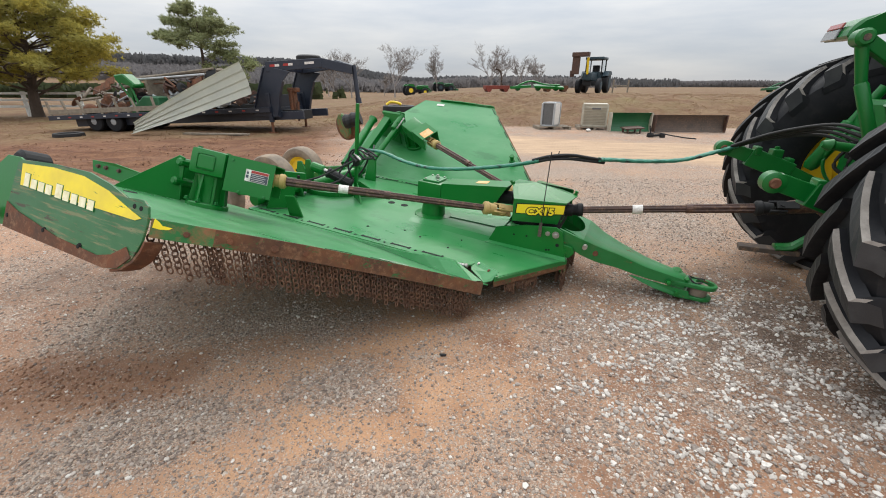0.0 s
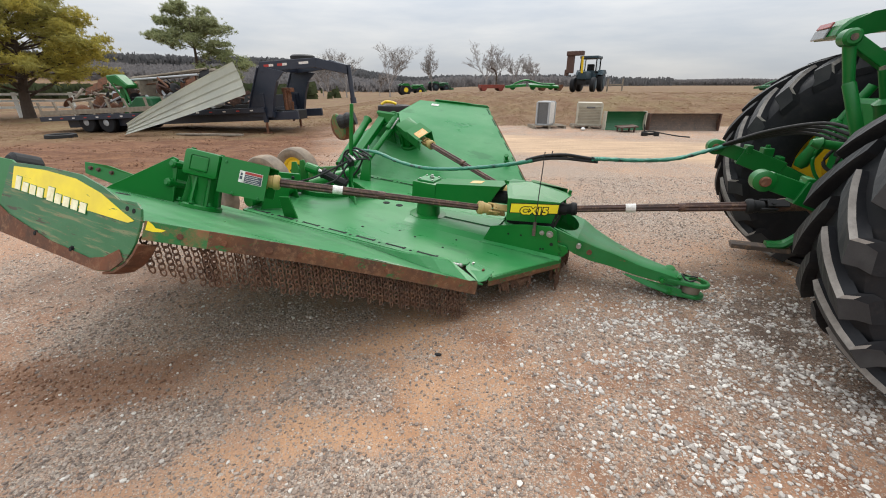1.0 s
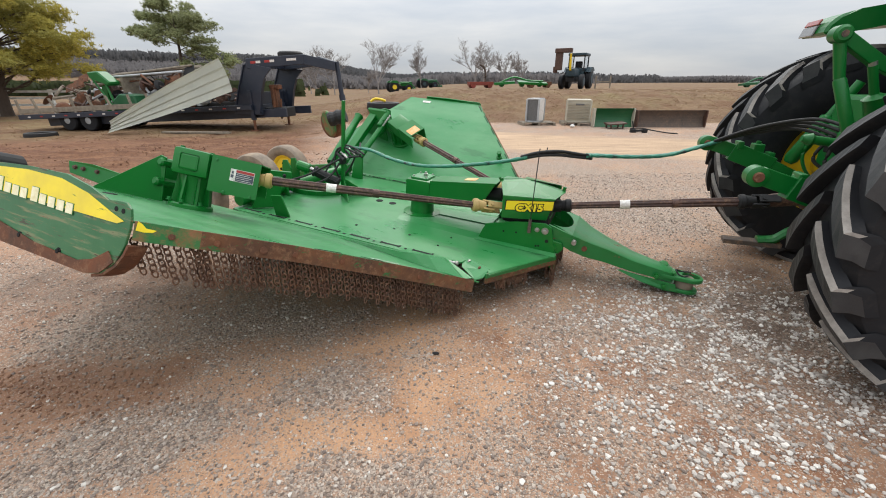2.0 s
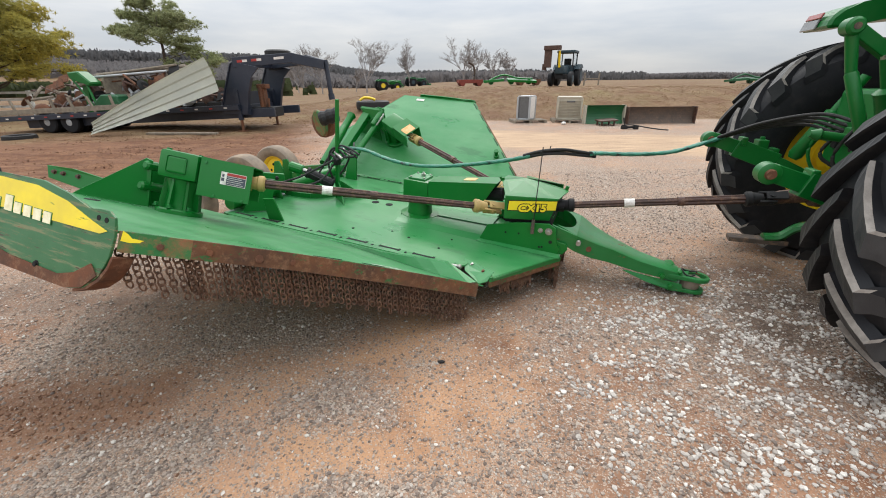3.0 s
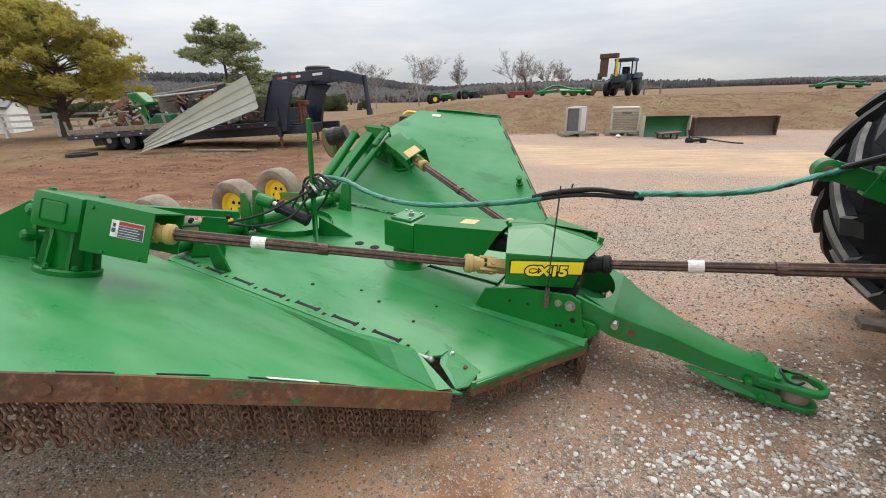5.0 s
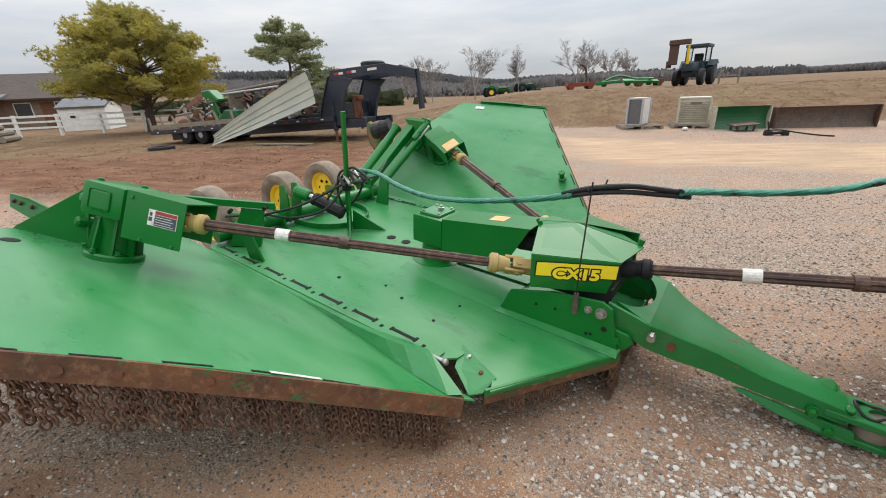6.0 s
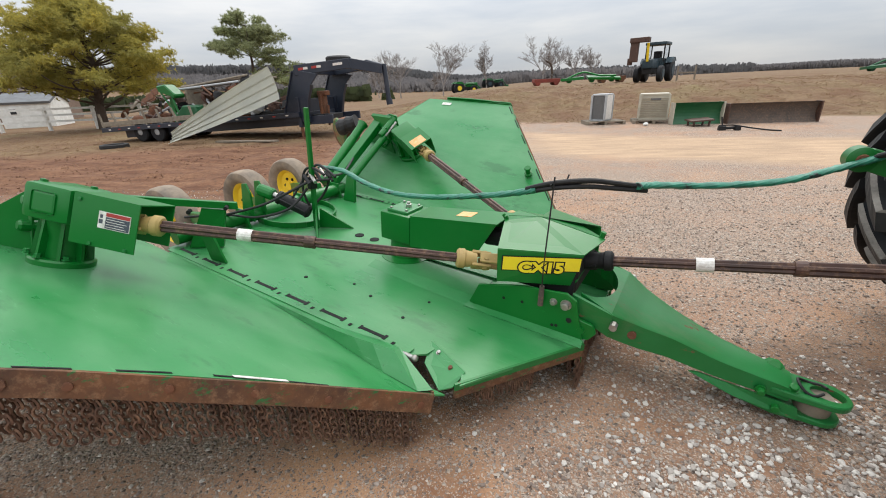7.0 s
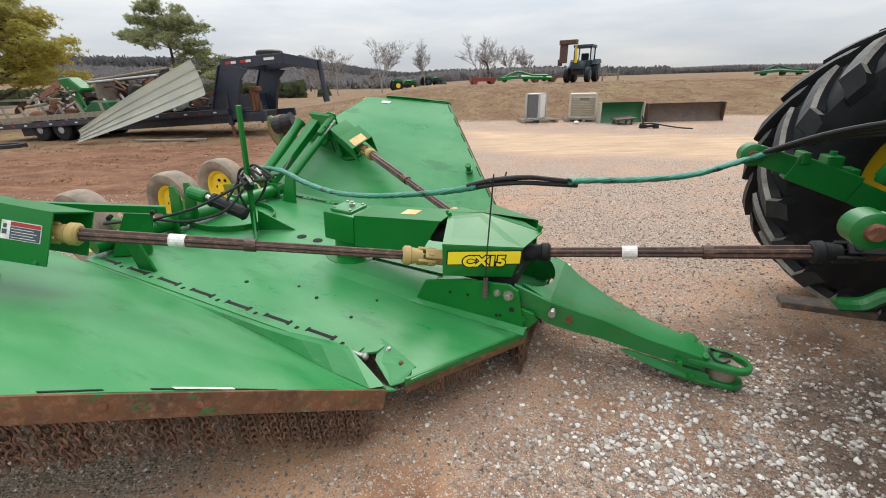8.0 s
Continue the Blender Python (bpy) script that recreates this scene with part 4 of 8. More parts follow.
def chains(W, s0, s1, seed):
    rng = random.Random(seed)
    along = (W.to_3x3() @ Vector((-0.741, 1, 0))).normalized()
    vs, fs = [], []
    s = s0
    while s < s1:
        for back in (0.02, 0.065):
            if back > 0.03 and rng.random() < 0.35:
                continue
            x = front_x(s) - back
            hang(vs, fs, W @ Vector((x, s + (0.3 if back > 0.03 else 0) * 0.05 + rng.uniform(-0.005, 0.005), -0.075 + deck_h(x, s))), 0.20 + rng.uniform(-0.025, 0.015), rng, along)
        s += 0.030
    ob = loose("chain_curtain", (vs, [], fs), [M_chain], kind="stuff")
    ob.parent = cutter
    tagged(ob, "hanging rows of rusty chain links")


W_near, W_far = make_wing(-1), make_wing(1)


def make_centre():
    Z = DECK_Z
    out = [(-1.55, -0.84), (0.46, -0.84), (0.515, -0.832), (0.565, -0.790), (0.575, -0.742), (0.765, -0.822), (0.79, -0.886), (1.145, -0.31), (1.145, 0.31), (0.79, 0.886), (0.765, 0.822), (0.575, 0.742), (0.565, 0.790), (0.515, 0.832), (0.46, 0.84), (-1.55, 0.84)]
    bm = B()
    slab(bm, [(x, y, Z - 0.004) for x, y in out], 0.01)
    deck = part("centre_deck", bm, M_deck, cutter, "light green painted centre deck with raised beams")
    for sg in (-1, 1):
        bm = B()
        slab(bm, [(0.77, sg * 0.89, Z + 0.004), (1.15, sg * 0.315, Z + 0.004), (1.15, sg * 0.315, Z - 0.030), (0.77, sg * 0.89, Z - 0.030)], 0.012)
        part("painted_lip", bm, M_tongue, deck, "scuffed green front edge")
        bm = B()
        slab(bm, [(0.77, sg * 0.89, Z - 0.030), (1.15, sg * 0.315, Z - 0.030), (1.15, sg * 0.315, Z - 0.064), (0.77, sg * 0.89, Z - 0.068)], 0.016)
        part("front_lip", bm, M_band, deck, "rusty front edge strip")
        bm = B()
        slab(bm, [(0.53, sg * 0.700, Z + 0.006), (0.775, sg * 0.806, Z + 0.006), (0.752, sg * 0.872, Z - 0.040), (0.703, sg * 0.906, Z - 0.055), (0.576, sg * 0.826, Z - 0.022)], 0.008, None, 0.002)
        gus = part("corner_gusset", bm, M_deck, deck)
        for x, y, z in ((0.605, 0.752, Z - 0.004), (0.700, 0.805, Z - 0.010)):
            bm = B()
            bolt(bm, (x, sg * y, z + 0.006), (0, sg * 0.3, 1), 0.009, 0.008, 8)
            part("gusset_bolt", bm, M_rust if x > 0.65 else M_steel, gus)
        # stay plate rising to the tongue hinge
        bm = B()
        slab(bm, [(0.52, sg * 0.30, Z + 0.02), (0.57, sg * 0.30, 0.05), (0.80, sg * 0.30, 0.115), (1.03, sg * 0.30, 0.145), (1.08, sg * 0.30, 0.12), (1.15, sg * 0.30, -0.14), (1.15, sg * 0.30, -0.24), (1.10, sg * 0.30, -0.18)], 0.016, None, 0.002)
        plate = part("hitch_plate", bm, M_green, deck)
        bm = B()
        slab(bm, [(0.52, sg * 0.30, Z + 0.016), (1.14, sg * 0.31, Z + 0.016), (1.145, sg * 0.36, Z + 0.003), (0.50, sg * 0.34, Z + 0.003)], 0.004)
        part("weld_flange", bm, M_deck, deck)
        bm = B()
        bolt(bm, (0.975, sg * 0.308, 0.085), (0, sg, 0), 0.013, 0.02, 8)
        bolt(bm, (1.035, sg * 0.308, 0.088), (0, sg, 0), 0.018, 0.03, 12)
        part("hinge_bolt", bm, M_steel, plate)
        bm = B()
        for x, z, r in ((0.72, 0.02, 0.008), (0.82, 0.03, 0.008), (0.985, -0.045, 0.008), (1.005, -0.04, 0.008), (1.06, 0.01, 0.014)):
            rod(bm, (x, sg * 0.309, z), (x, sg * 0.3105, z), r, None, 8)
        part("drilled_hole", bm, M_hole, plate)
        # raised beam from the gearbox to the front
        bm = B()
        slab(bm, [(-0.25, sg * 0.19, Z + 0.012), (0.53, sg * 0.24, Z + 0.016), (0.53, sg * 0.33, Z - 0.002), (-0.25, sg * 0.27, Z - 0.002)], 0.006)
        slab(bm, [(-0.25, sg * 0.19, Z + 0.012), (0.53, sg * 0.24, Z + 0.016), (0.53, sg * 0.02, Z + 0.016), (-0.25, sg * 0.02, Z + 0.012)], 0.006)
        part("raised_beam", bm, M_deck, deck)
        # hinge strap with its gaps
        bm = B()
        slab(bm, [(-1.5, sg * 0.80, Z + 0.006), (0.50, sg * 0.80, Z + 0.006), (0.50, sg * 0.872, Z + 0.010), (-1.5, sg * 0.872, Z + 0.010)], 0.006)
        part("hinge_strap", bm, M_deck, deck)
        bm = B()
        for i in range(7):
            x = 0.18 - 0.27 * i
            box(bm, (x, sg * 0.812 - 0.010, Z + 0.0095), (x + 0.165, sg * 0.812 + 0.010, Z + 0.0115))
            box(bm, (x + 0.150, sg * 0.812 - 0.017, Z + 0.0095), (x + 0.166, sg * 0.812 + 0.020, Z + 0.012))
            box(bm, (x - 0.002, sg * 0.812 - 0.014, Z + 0.0095), (x + 0.010, sg * 0.812 + 0.016, Z + 0.012))
            box(bm, (x + 0.210, sg * 0.826 - 0.010, Z + 0.011), (x + 0.226, sg * 0.826 + 0.010, Z + 0.013))
        part("hinge_gap", bm, M_hole, deck, "dark hinge slots with rusty edges")
        bm = B()
        bmesh.ops.create_uvsphere(bm, u_segments=14, v_segments=8, radius=0.017, matrix=Matrix.Translation((0.548, sg * 0.862, Z + 0.016)))
        rod(bm, (0.48, sg * 0.858, Z + 0.010), (0.548, sg * 0.862, Z + 0.016), 0.012)
        part("hinge_pin", bm, M_steel, deck, "bare steel hinge pin end", True)
    bm = B()
    for x, y, r in ((-0.638, 0.08, 0.035), (-0.492, 0.082, 0.035), (0.02, -0.55, 0.010), (0.30, -0.62, 0.009), (-0.15, -0.50, 0.008), (0.33, -0.42, 0.008), (-0.45, -0.60, 0.012)):
        turned(bm, (x, y, Z), (x, y, Z + 0.006), ((0, r), (0.8, r), (1, r * 0.8)), 14)
    part("deck_hole", bm, M_hole, deck)
    # rear wall and arched ribs
    bm = B()
    slab(bm, [(-1.55, -0.84, Z), (-1.55, 0.84, Z), (-1.55, 0.84, Z - 0.22), (-1.55, -0.84, Z - 0.22)], 0.01)
    for i in range(14):
        a0, a1 = radians(-104 + 14.8 * i), radians(-104 + 14.8 * (i + 1))
        p = lambda a, r: (-1.40 + r * math.cos(a), 0.12 + r * 0.85 * math.sin(a))
        (x0, y0), (x1, y1) = p(a0, 0.36), p(a1, 0.36)
        slab(bm, [(x0, y0, Z), (x1, y1, Z), (x1, y1, Z + 0.045), (x0, y0, Z + 0.045)], 0.01)
    part("arched_rib", bm, M_green, deck)
    # front chains under the tongue
    rng = random.Random(12)
    vs, fs = [], []
    for i in range(44):
        for back in (0.0, 0.04):
            hang(vs, fs, Vector((1.13 - back, -0.30 + 0.6 * i / 43, Z - 0.06)), 0.17, rng)
    for sg in (-1, 1):
        for i in range(24):
            t = 0.40 + 0.52 * i / 23
            if rng.random() < 0.85:
                hang(vs, fs, Vector((1.12 - 0.33 * t, sg * (0.33 + 0.5 * t), Z - 0.06)), 0.10 + rng.uniform(-0.03, 0.03), rng)
        for i in range(16):
            hang(vs, fs, Vector((1.135, sg * (0.20 + 0.13 * i / 15), Z - 0.05)), 0.20, rng)
    ob = loose("chain_curtain", (vs, [], fs), [M_chain], kind="stuff")
    ob.parent = cutter
    tagged(ob, "hanging rows of rusty chain links")
    # centre gearbox and cover
    bm = B()
    box(bm, (-0.25, -0.125, 0.06), (-0.02, 0.125, 0.245), None, 0.012)
    gb = part("centre_gearbox", bm, M_green, cutter, "green square gearbox with bolted top cap", True)
    bm = B()
    turned(bm, (-0.135, 0, Z), (-0.135, 0, 0.07), ((0, 0.17), (0.12, 0.17), (0.16, 0.11), (1, 0.10)), 22)
    part("gearbox_foot", bm, M_green, gb, "", True)
    bm = B()
    box(bm, (-0.22, -0.09, 0.245), (-0.06, 0.09, 0.262), None, 0.006)
    part("gearbox_cap", bm, M_deck, gb)
    bm = B()
    for x in (-0.20, -0.08):
        for y in (-0.07, 0.07):
            bolt(bm, (x, y, 0.262), (0, 0, 1), 0.009, 0.01)
    turned(bm, (-0.12, 0.01, 0.262), (-0.12, 0.01, 0.295), ((0, 0.02), (0.6, 0.02), (0.7, 0.012), (1, 0.012)), 8)
    part("cap_bolt", bm, M_steel, gb)
    bm = B()
    th = 0.006
    for sg in (-1, 1):
        slab(bm, [(-0.02, sg * 0.115, 0.05), (0.44, sg * 0.115, 0.10), (0.56, sg * 0.115, 0.325), (-0.02, sg * 0.115, 0.252)], th)
    slab(bm, [(-0.02, -0.118, 0.252), (0.565, -0.118, 0.328), (0.565, 0.118, 0.328), (-0.02, 0.118, 0.252)], th)
    cover = part("shaft_cover", bm, M_green, cutter, "folded sheet cover over the centre drive shaft")
    bm = B()
    slab(bm, [(0.26, -0.03, 0.2925), (0.36, -0.03, 0.3055), (0.36, 0.06, 0.3055), (0.26, 0.06, 0.2925)], 0.002)
    part("orange_label", bm, M_orange, cover, "faded orange warning sticker")
    bm = B()
    turned(bm, (-0.02, 0, 0.15), (0.60, 0, 0.22), ((0, 0.05), (0.3, 0.05), (0.32, 0.03), (0.75, 0.03), (0.78, 0.055), (1, 0.055)), 12)
    part("inner_shaft", bm, M_black, cover)
    # splitter housing, wide at the back and narrow in front
    bm = B()
    b, t = 0.105, 0.345
    pl = [(0.69, -0.40), (1.035, -0.195), (1.035, 0.195), (0.69, 0.40), (0.56, 0.12), (0.56, -0.12)]
    for i in (0, 2):
        (x0, y0), (x1, y1) = pl[i], pl[i + 1]
        sg = 1 if y0 + y1 > 0 else -1
        slab(bm, [(x0 + 0.02, y0, b + 0.055), (x1 - 0.02, y1, b + 0.03), (x1 + 0.02, y1, t - 0.038), (x0 + 0.01, y0, t - 0.018)], 0.008, None, 0.001)
        slab(bm, [(x0 + 0.01, y0, t - 0.018), (x1 + 0.02, y1, t - 0.038), (1.105, sg * 0.004, t - 0.014), (0.765, sg * 0.004, t + 0.036), (0.60, sg * 0.10, t + 0.012)], 0.007)
        slab(bm, [(0.765, sg * 0.004, t + 0.036), (0.60, sg * 0.10, t + 0.012), (0.58, sg * 0.004, t + 0.005)], 0.006)
    slab(bm, [(1.02, -0.19, b + 0.03), (1.02, 0.19, b + 0.03), (1.04, 0.19, b + 0.06), (1.04, -0.19, b + 0.06)], 0.008)
    spl = part("splitter_housing", bm, M_green, cutter, "green folded housing with a yellow sticker on its side")
    # side sticker with the model number
    a0, a1 = Vector((0.69, -0.40, 0)), Vector((1.035, -0.195, 0))
    d = (a1 - a0).normalized()
    slant = Vector((0.02, 0, 0.19)).normalized()
    up = (slant - d * slant.dot(d)).normalized()
    nrm = d.cross(up).normalized()
    S = Matrix(((d.x, up.x, nrm.x, 0), (d.y, up.y, nrm.y, 0), (d.z, up.z, nrm.z, 0), (0, 0, 0, 1)))
    S.translation = (a0 + a1) / 2 + d * 0.008 + Vector((0.016, 0, 0.248)) + nrm * 0.006
    bm = B()
    box(bm, (-0.185, -0.024, 0), (0.185, 0.046, 0.0015), S, mi=1)
    box(bm, (-0.191, -0.029, -0.001), (0.191, 0.051, 0.0006), S, mi=0)
    dec = part("model_sticker", bm, (M_black, M_decal), spl, "yellow sticker with black edge and the model number")
    for k, (mat, z, sc, grow) in enumerate(((M_black, 0.002, 0.106, 0.012), (M_decal, 0.004, 0.100, 0.0045))):
        cu = bpy.data.curves.new("writing", "FONT")
        cu.body, cu.size, cu.extrude, cu.align_x, cu.align_y, cu.offset = "CX15", 0.100, 0.0008, "CENTER", "CENTER", grow
        tmp = new("writing", cu)
        me = bpy.data.meshes.new_from_object(tmp)
        bpy.data.objects.remove(tmp)
        me.materials.clear()
        me.materials.append(mat)
        me.transform(S @ Matrix.Translation((0.0, -0.010, z)) @ Matrix.Diagonal((0.90, 0.76, 1, 1)))
        ob = new("model_number", me)
        ob.parent = dec
    bm = B()
    rod(bm, (0.61, -0.08, t), (0.60, -0.085, t + 0.035), 0.010, None, 6)
    rod(bm, (0.59, -0.05, t), (0.57, -0.055, t + 0.03), 0.010, None, 6)
    rod(bm, (1.08, 0.02, t - 0.03), (1.09, 0.02, t + 0.02), 0.014, None, 6)
    part("latch", bm, M_green, spl)
    bm = B()
    box(bm, (0.66, -0.2, 0.06), (1.04, 0.2, 0.26), None, 0.03)
    part("splitter_gearbox", bm, M_black, spl)
    return deck


make_centre()


def drive_line(a, b, mark, name_label, r=0.030, joint=M_yoke, collar=0.51):
    """A ribbed telescoping shaft with tan joints at its ends and a white sticker on the tube."""
    a, b = Vector(a), Vector(b)
    d = (b - a).normalized()
    size = (b - a).length
    bm = B()
    star_shaft(bm, a + d * 0.12, a + d * ((collar + 0.01) * size), r * 0.84)
    star_shaft(bm, a + d * ((collar - 0.01) * size), b - d * 0.12, r)
    turned(bm, a + d * ((collar - 0.015) * size), a + d * ((collar + 0.015) * size), ((0, r * 1.05), (1, r * 1.05)), 14)
    shaft = part("drive_shaft", bm, M_shaft, cutter, name_label)
    for p, e in ((a, d), (b, -d)):
        bm = B()
        turned(bm, p + e * 0.045, p + e * 0.15, ((0, 0.035), (0.35, 0.042), (0.55, 0.045), (0.62, 0.052), (0.9, 0.052), (1, 0.040)), 16)
        part("yoke_hub", bm, joint, shaft, "cast joint hub", True)
        u = e.orthogonal().normalized()
        w = e.cross(u)
        for sg in (-1, 1):
            bm = B()
            slab(bm, [p + e * 0.07 + u * 0.035 * sg + w * 0.03, p + e * 0.07 + u * 0.035 * sg - w * 0.03, p - e * 0.03 + u * 0.035 * sg - w * 0.024, p - e * 0.03 + u * 0.035 * sg + w * 0.024], 0.016, None, 0.003)
            part("yoke_arm", bm, joint, shaft)
            bm = B()
            slab(bm, [p - e * 0.09 + w * 0.035 * sg + u * 0.03, p - e * 0.09 + w * 0.035 * sg - u * 0.03, p + e * 0.03 + w * 0.035 * sg - u * 0.024, p + e * 0.03 + w * 0.035 * sg + u * 0.024], 0.016, None, 0.003)
            part("yoke_arm", bm, joint, shaft)
        for v in (u, w):
            bm = B()
            rod(bm, p - v * 0.05, p + v * 0.05, 0.014)
            part("cross_pin", bm, joint, shaft)
    bm = B()
    m = a + d * (mark * size)
    turned(bm, m - d * 0.035, m + d * 0.035, ((0, r * 1.04), (1, r * 1.04)), 16)
    part("shaft_sticker", bm, M_white, shaft, "white worn sticker band")
    return shaft


drive_line((0.585, -0.285, 0.187), (-0.872, -1.247, 0.368), 0.690, "brown ribbed drive shaft to the wing gearbox")
far_mouth = W_far @ Matrix.Translation((0.10, 0, 0)) @ Matrix.Rotation(radians(-30), 4, "Z") @ Vector((-0.95, -0.03, 0.27))
drive_line((0.56, 0.30, 0.185), far_mouth, 0.05, "brown ribbed drive shaft to the far wing gearbox", 0.032)

# ---- cutter: main drive line, tongue, mast, cylinders, wheels and hoses ----
drive_line((1.02, -0.02, 0.206), (2.40, 0.10, 0.475), 0.380, "brown ribbed main drive shaft to the tractor", 0.032, M_black, 0.62)
bm = B()
turned(bm, (1.01, -0.02, 0.204), (1.13, -0.01, 0.228), ((0, 0.050), (0.5, 0.048), (0.7, 0.042), (1, 0.040)), 18)
part("bell_guard", bm, M_black, cutter, "black plastic bell guard", True)


def line_at(x, rows):
    for (a, u), (b, v) in zip(rows, rows[1:]):
        if x <= b:
            return u + (v - u) * max(0.0, (x - a) / (b - a))
    return rows[-1][1]


T_TOP = ((1.05, 0.130), (1.24, 0.075), (1.35, 0.026), (1.7, -0.080), (2.0, -0.130))
T_BOT = ((1.05, 0.030), (1.18, -0.02), (1.35, -0.095), (1.7, -0.165), (2.0, -0.195))
T_HALF = ((1.05, 0.268), (1.24, 0.258), (1.34, 0.200), (1.5, 0.140), (1.7, 0.108), (2.0, 0.070))


def corners(x):
    h, t, b = line_at(x, T_HALF), line_at(x, T_TOP), line_at(x, T_BOT)
    return [(x, -h, t), (x, -h + 0.012, t + 0.006), (x, h - 0.012, t + 0.006), (x, h, t), (x, h, b), (x, -h, b)]


def loft(bm, rings):
    """A closed body through rings of points."""
    vr = [[bm.verts.new(p) for p in r] for r in rings]
    for r0, r1 in zip(vr, vr[1:]):
        for i in range(len(r0)):
            face(bm, [r0[i], r0[(i + 1) % len(r0)], r1[(i + 1) % len(r0)], r1[i]])
    face(bm, vr[0][::-1])
    face(bm, vr[-1])


bm = B()
loft(bm, [corners(1.235 + 0.755 * i / 22) for i in range(23)])
tongue = part("tongue", bm, M_tongue, cutter, "green tapered box-beam tongue sloping down to the hitch", True)
for sg in (-1, 1):
    bm = B()
    loft(bm, [[(x, sg * line_at(x, T_HALF), line_at(x, T_TOP)), (x, sg * (line_at(x, T_HALF) - 0.014), line_at(x, T_TOP) + 0.003), (x, sg * (line_at(x, T_HALF) - 0.014), line_at(x, T_BOT)), (x, sg * line_at(x, T_HALF), line_at(x, T_BOT))] for x in (1.05, 1.10, 1.15, 1.20, 1.24)])
    part("tongue_arm", bm, M_tongue, tongue)
bm = B()
arc = [radians(-90 + 12 * i) for i in range(16)]
throat = [(1.075 + 0.135 * math.cos(q), 0.215 * math.sin(q)) for q in arc]
loft(bm, [[(x, y, line_at(x, T_TOP) + 0.003), (1.24, y * 1.19, line_at(1.24, T_TOP) + 0.003), (1.24, y * 1.19, line_at(1.24, T_TOP) - 0.006), (x, y, line_at(x, T_TOP) - 0.006)] for x, y in throat])
part("throat_plate", bm, M_tongue, tongue)
bm = B()
loft(bm, [[(x, y, line_at(x, T_TOP)), (x + 0.008, y * 1.03, line_at(x, T_TOP)), (x + 0.028, y * 1.03, line_at(x, T_TOP) - 0.10), (x + 0.02, y, line_at(x, T_TOP) - 0.10)] for x, y in throat])
part("throat_wall", bm, M_green, tongue, "", True)
for sg in (-1, 1):
    bm = B()
    rod(bm, (1.255, sg * 0.262, 0.035), (1.255, sg * 0.30, 0.035), 0.018, None, 8)
    part("tongue_bolt", bm, M_steel, tongue)
    bm = B()
    rod(bm, (1.335, sg * 0.200, -0.025), (1.335, sg * 0.214, -0.025), 0.020, None, 16)
    part("rusty_plug", bm, M_rust, tongue)
    bm = B()
    slab(bm, [(1.04, sg * 0.285, 0.03), (1.17, sg * 0.285, 0.01), (1.19, sg * 0.285, -0.03), (1.16, sg * 0.285, -0.075), (1.07, sg * 0.285, -0.09), (1.05, sg * 0.285, -0.03)], 0.02, None, 0.003)
    part("hinge_lug", bm, M_green, tongue)
    bm = B()
    rod(bm, (1.12, sg * 0.296, -0.03), (1.12, sg * 0.310, -0.03), 0.017, None, 10)
    part("hinge_pin", bm, M_green, tongue)
bm = B()
for sg in (-1, 1):
    slab(bm, [(1.64, sg * 0.115, -0.165), (1.75, sg * 0.10, -0.18), (2.02, sg * 0.085, -0.20), (2.04, sg * 0.085, -0.26), (1.95, sg * 0.09, -0.265), (1.78, sg * 0.115, -0.225), (1.60, sg * 0.13, -0.165)], 0.014)
part("under_strap", bm, M_tongue, tongue)


def eye_plate(z, th, x0, x1, half, rx, ry):
    """A plate with a round end and an oval hole in it."""
    bm = B()
    cx = x1 - half
    rings = []
    for i in range(32):
        q = 2 * math.pi * i / 32
        c, d = math.cos(q), math.sin(q)
        r = half if c >= 0 else min(half / max(abs(d), 1e-6), (cx - x0) / abs(c))
        ix, iy, ox, oy = cx + rx * c, ry * d, cx + r * c, r * d
        e = 0.005
        rings.append([(ix, iy, z + th / 2), (ox - e * c, oy - e * d, z + th / 2), (ox, oy, z + th / 2 - e), (ox, oy, z - th / 2 + e), (ox - e * c, oy - e * d, z - th / 2), (ix, iy, z - th / 2)])
    vr = [[bm.verts.new(p) for p in r] for r in rings]
    for k in range(32):
        r0, r1 = vr[k], vr[(k + 1) % 32]
        for i in range(6):
            face(bm, [r0[i], r0[(i + 1) % 6], r1[(i + 1) % 6], r1[i]])
    return bm


clevis = part("hitch_clevis", eye_plate(-0.156, 0.030, 1.90, 2.205, 0.084, 0.062, 0.046), M_tongue, tongue, "rounded green two-plate hitch clevis")
part("lower_plate", eye_plate(-0.252, 0.028, 1.90, 2.19, 0.082, 0.030, 0.030), M_tongue, clevis)
bm = B()
turned(bm, (2.09, 0, -0.24), (2.09, 0, -0.16), ((0, 0.062), (0.1, 0.066), (0.9, 0.066), (1, 0.06)), 18)
part("hitch_block", bm, M_wood, clevis, "rusty grey-tan block between the plates", True)
for x, y, z, r in ((1.99, -0.055, -0.136, 0.017), (1.93, 0.070, -0.132, 0.032), (1.88, -0.10, -0.16, 0.015), (1.95, -0.09, -0.225, 0.017)):
    bm = B()
    bolt(bm, (x, y, z), (0, -0.5, 1) if z > -0.14 else (0, -1, 0), r, 0.03, 8)
    part("clevis_bolt", bm, M_green, clevis)
bm = B()
ring = [(2.06 + 0.05 * math.cos(a), 0.05 * math.sin(a), -0.128 + 0.012 * math.cos(2 * a)) for a in [radians(40 * i) for i in range(9)]]
pipe(bm, ring, 0.006, 8, 3)
part("pin_ring", bm, M_hose, clevis, "dark looped retaining ring")

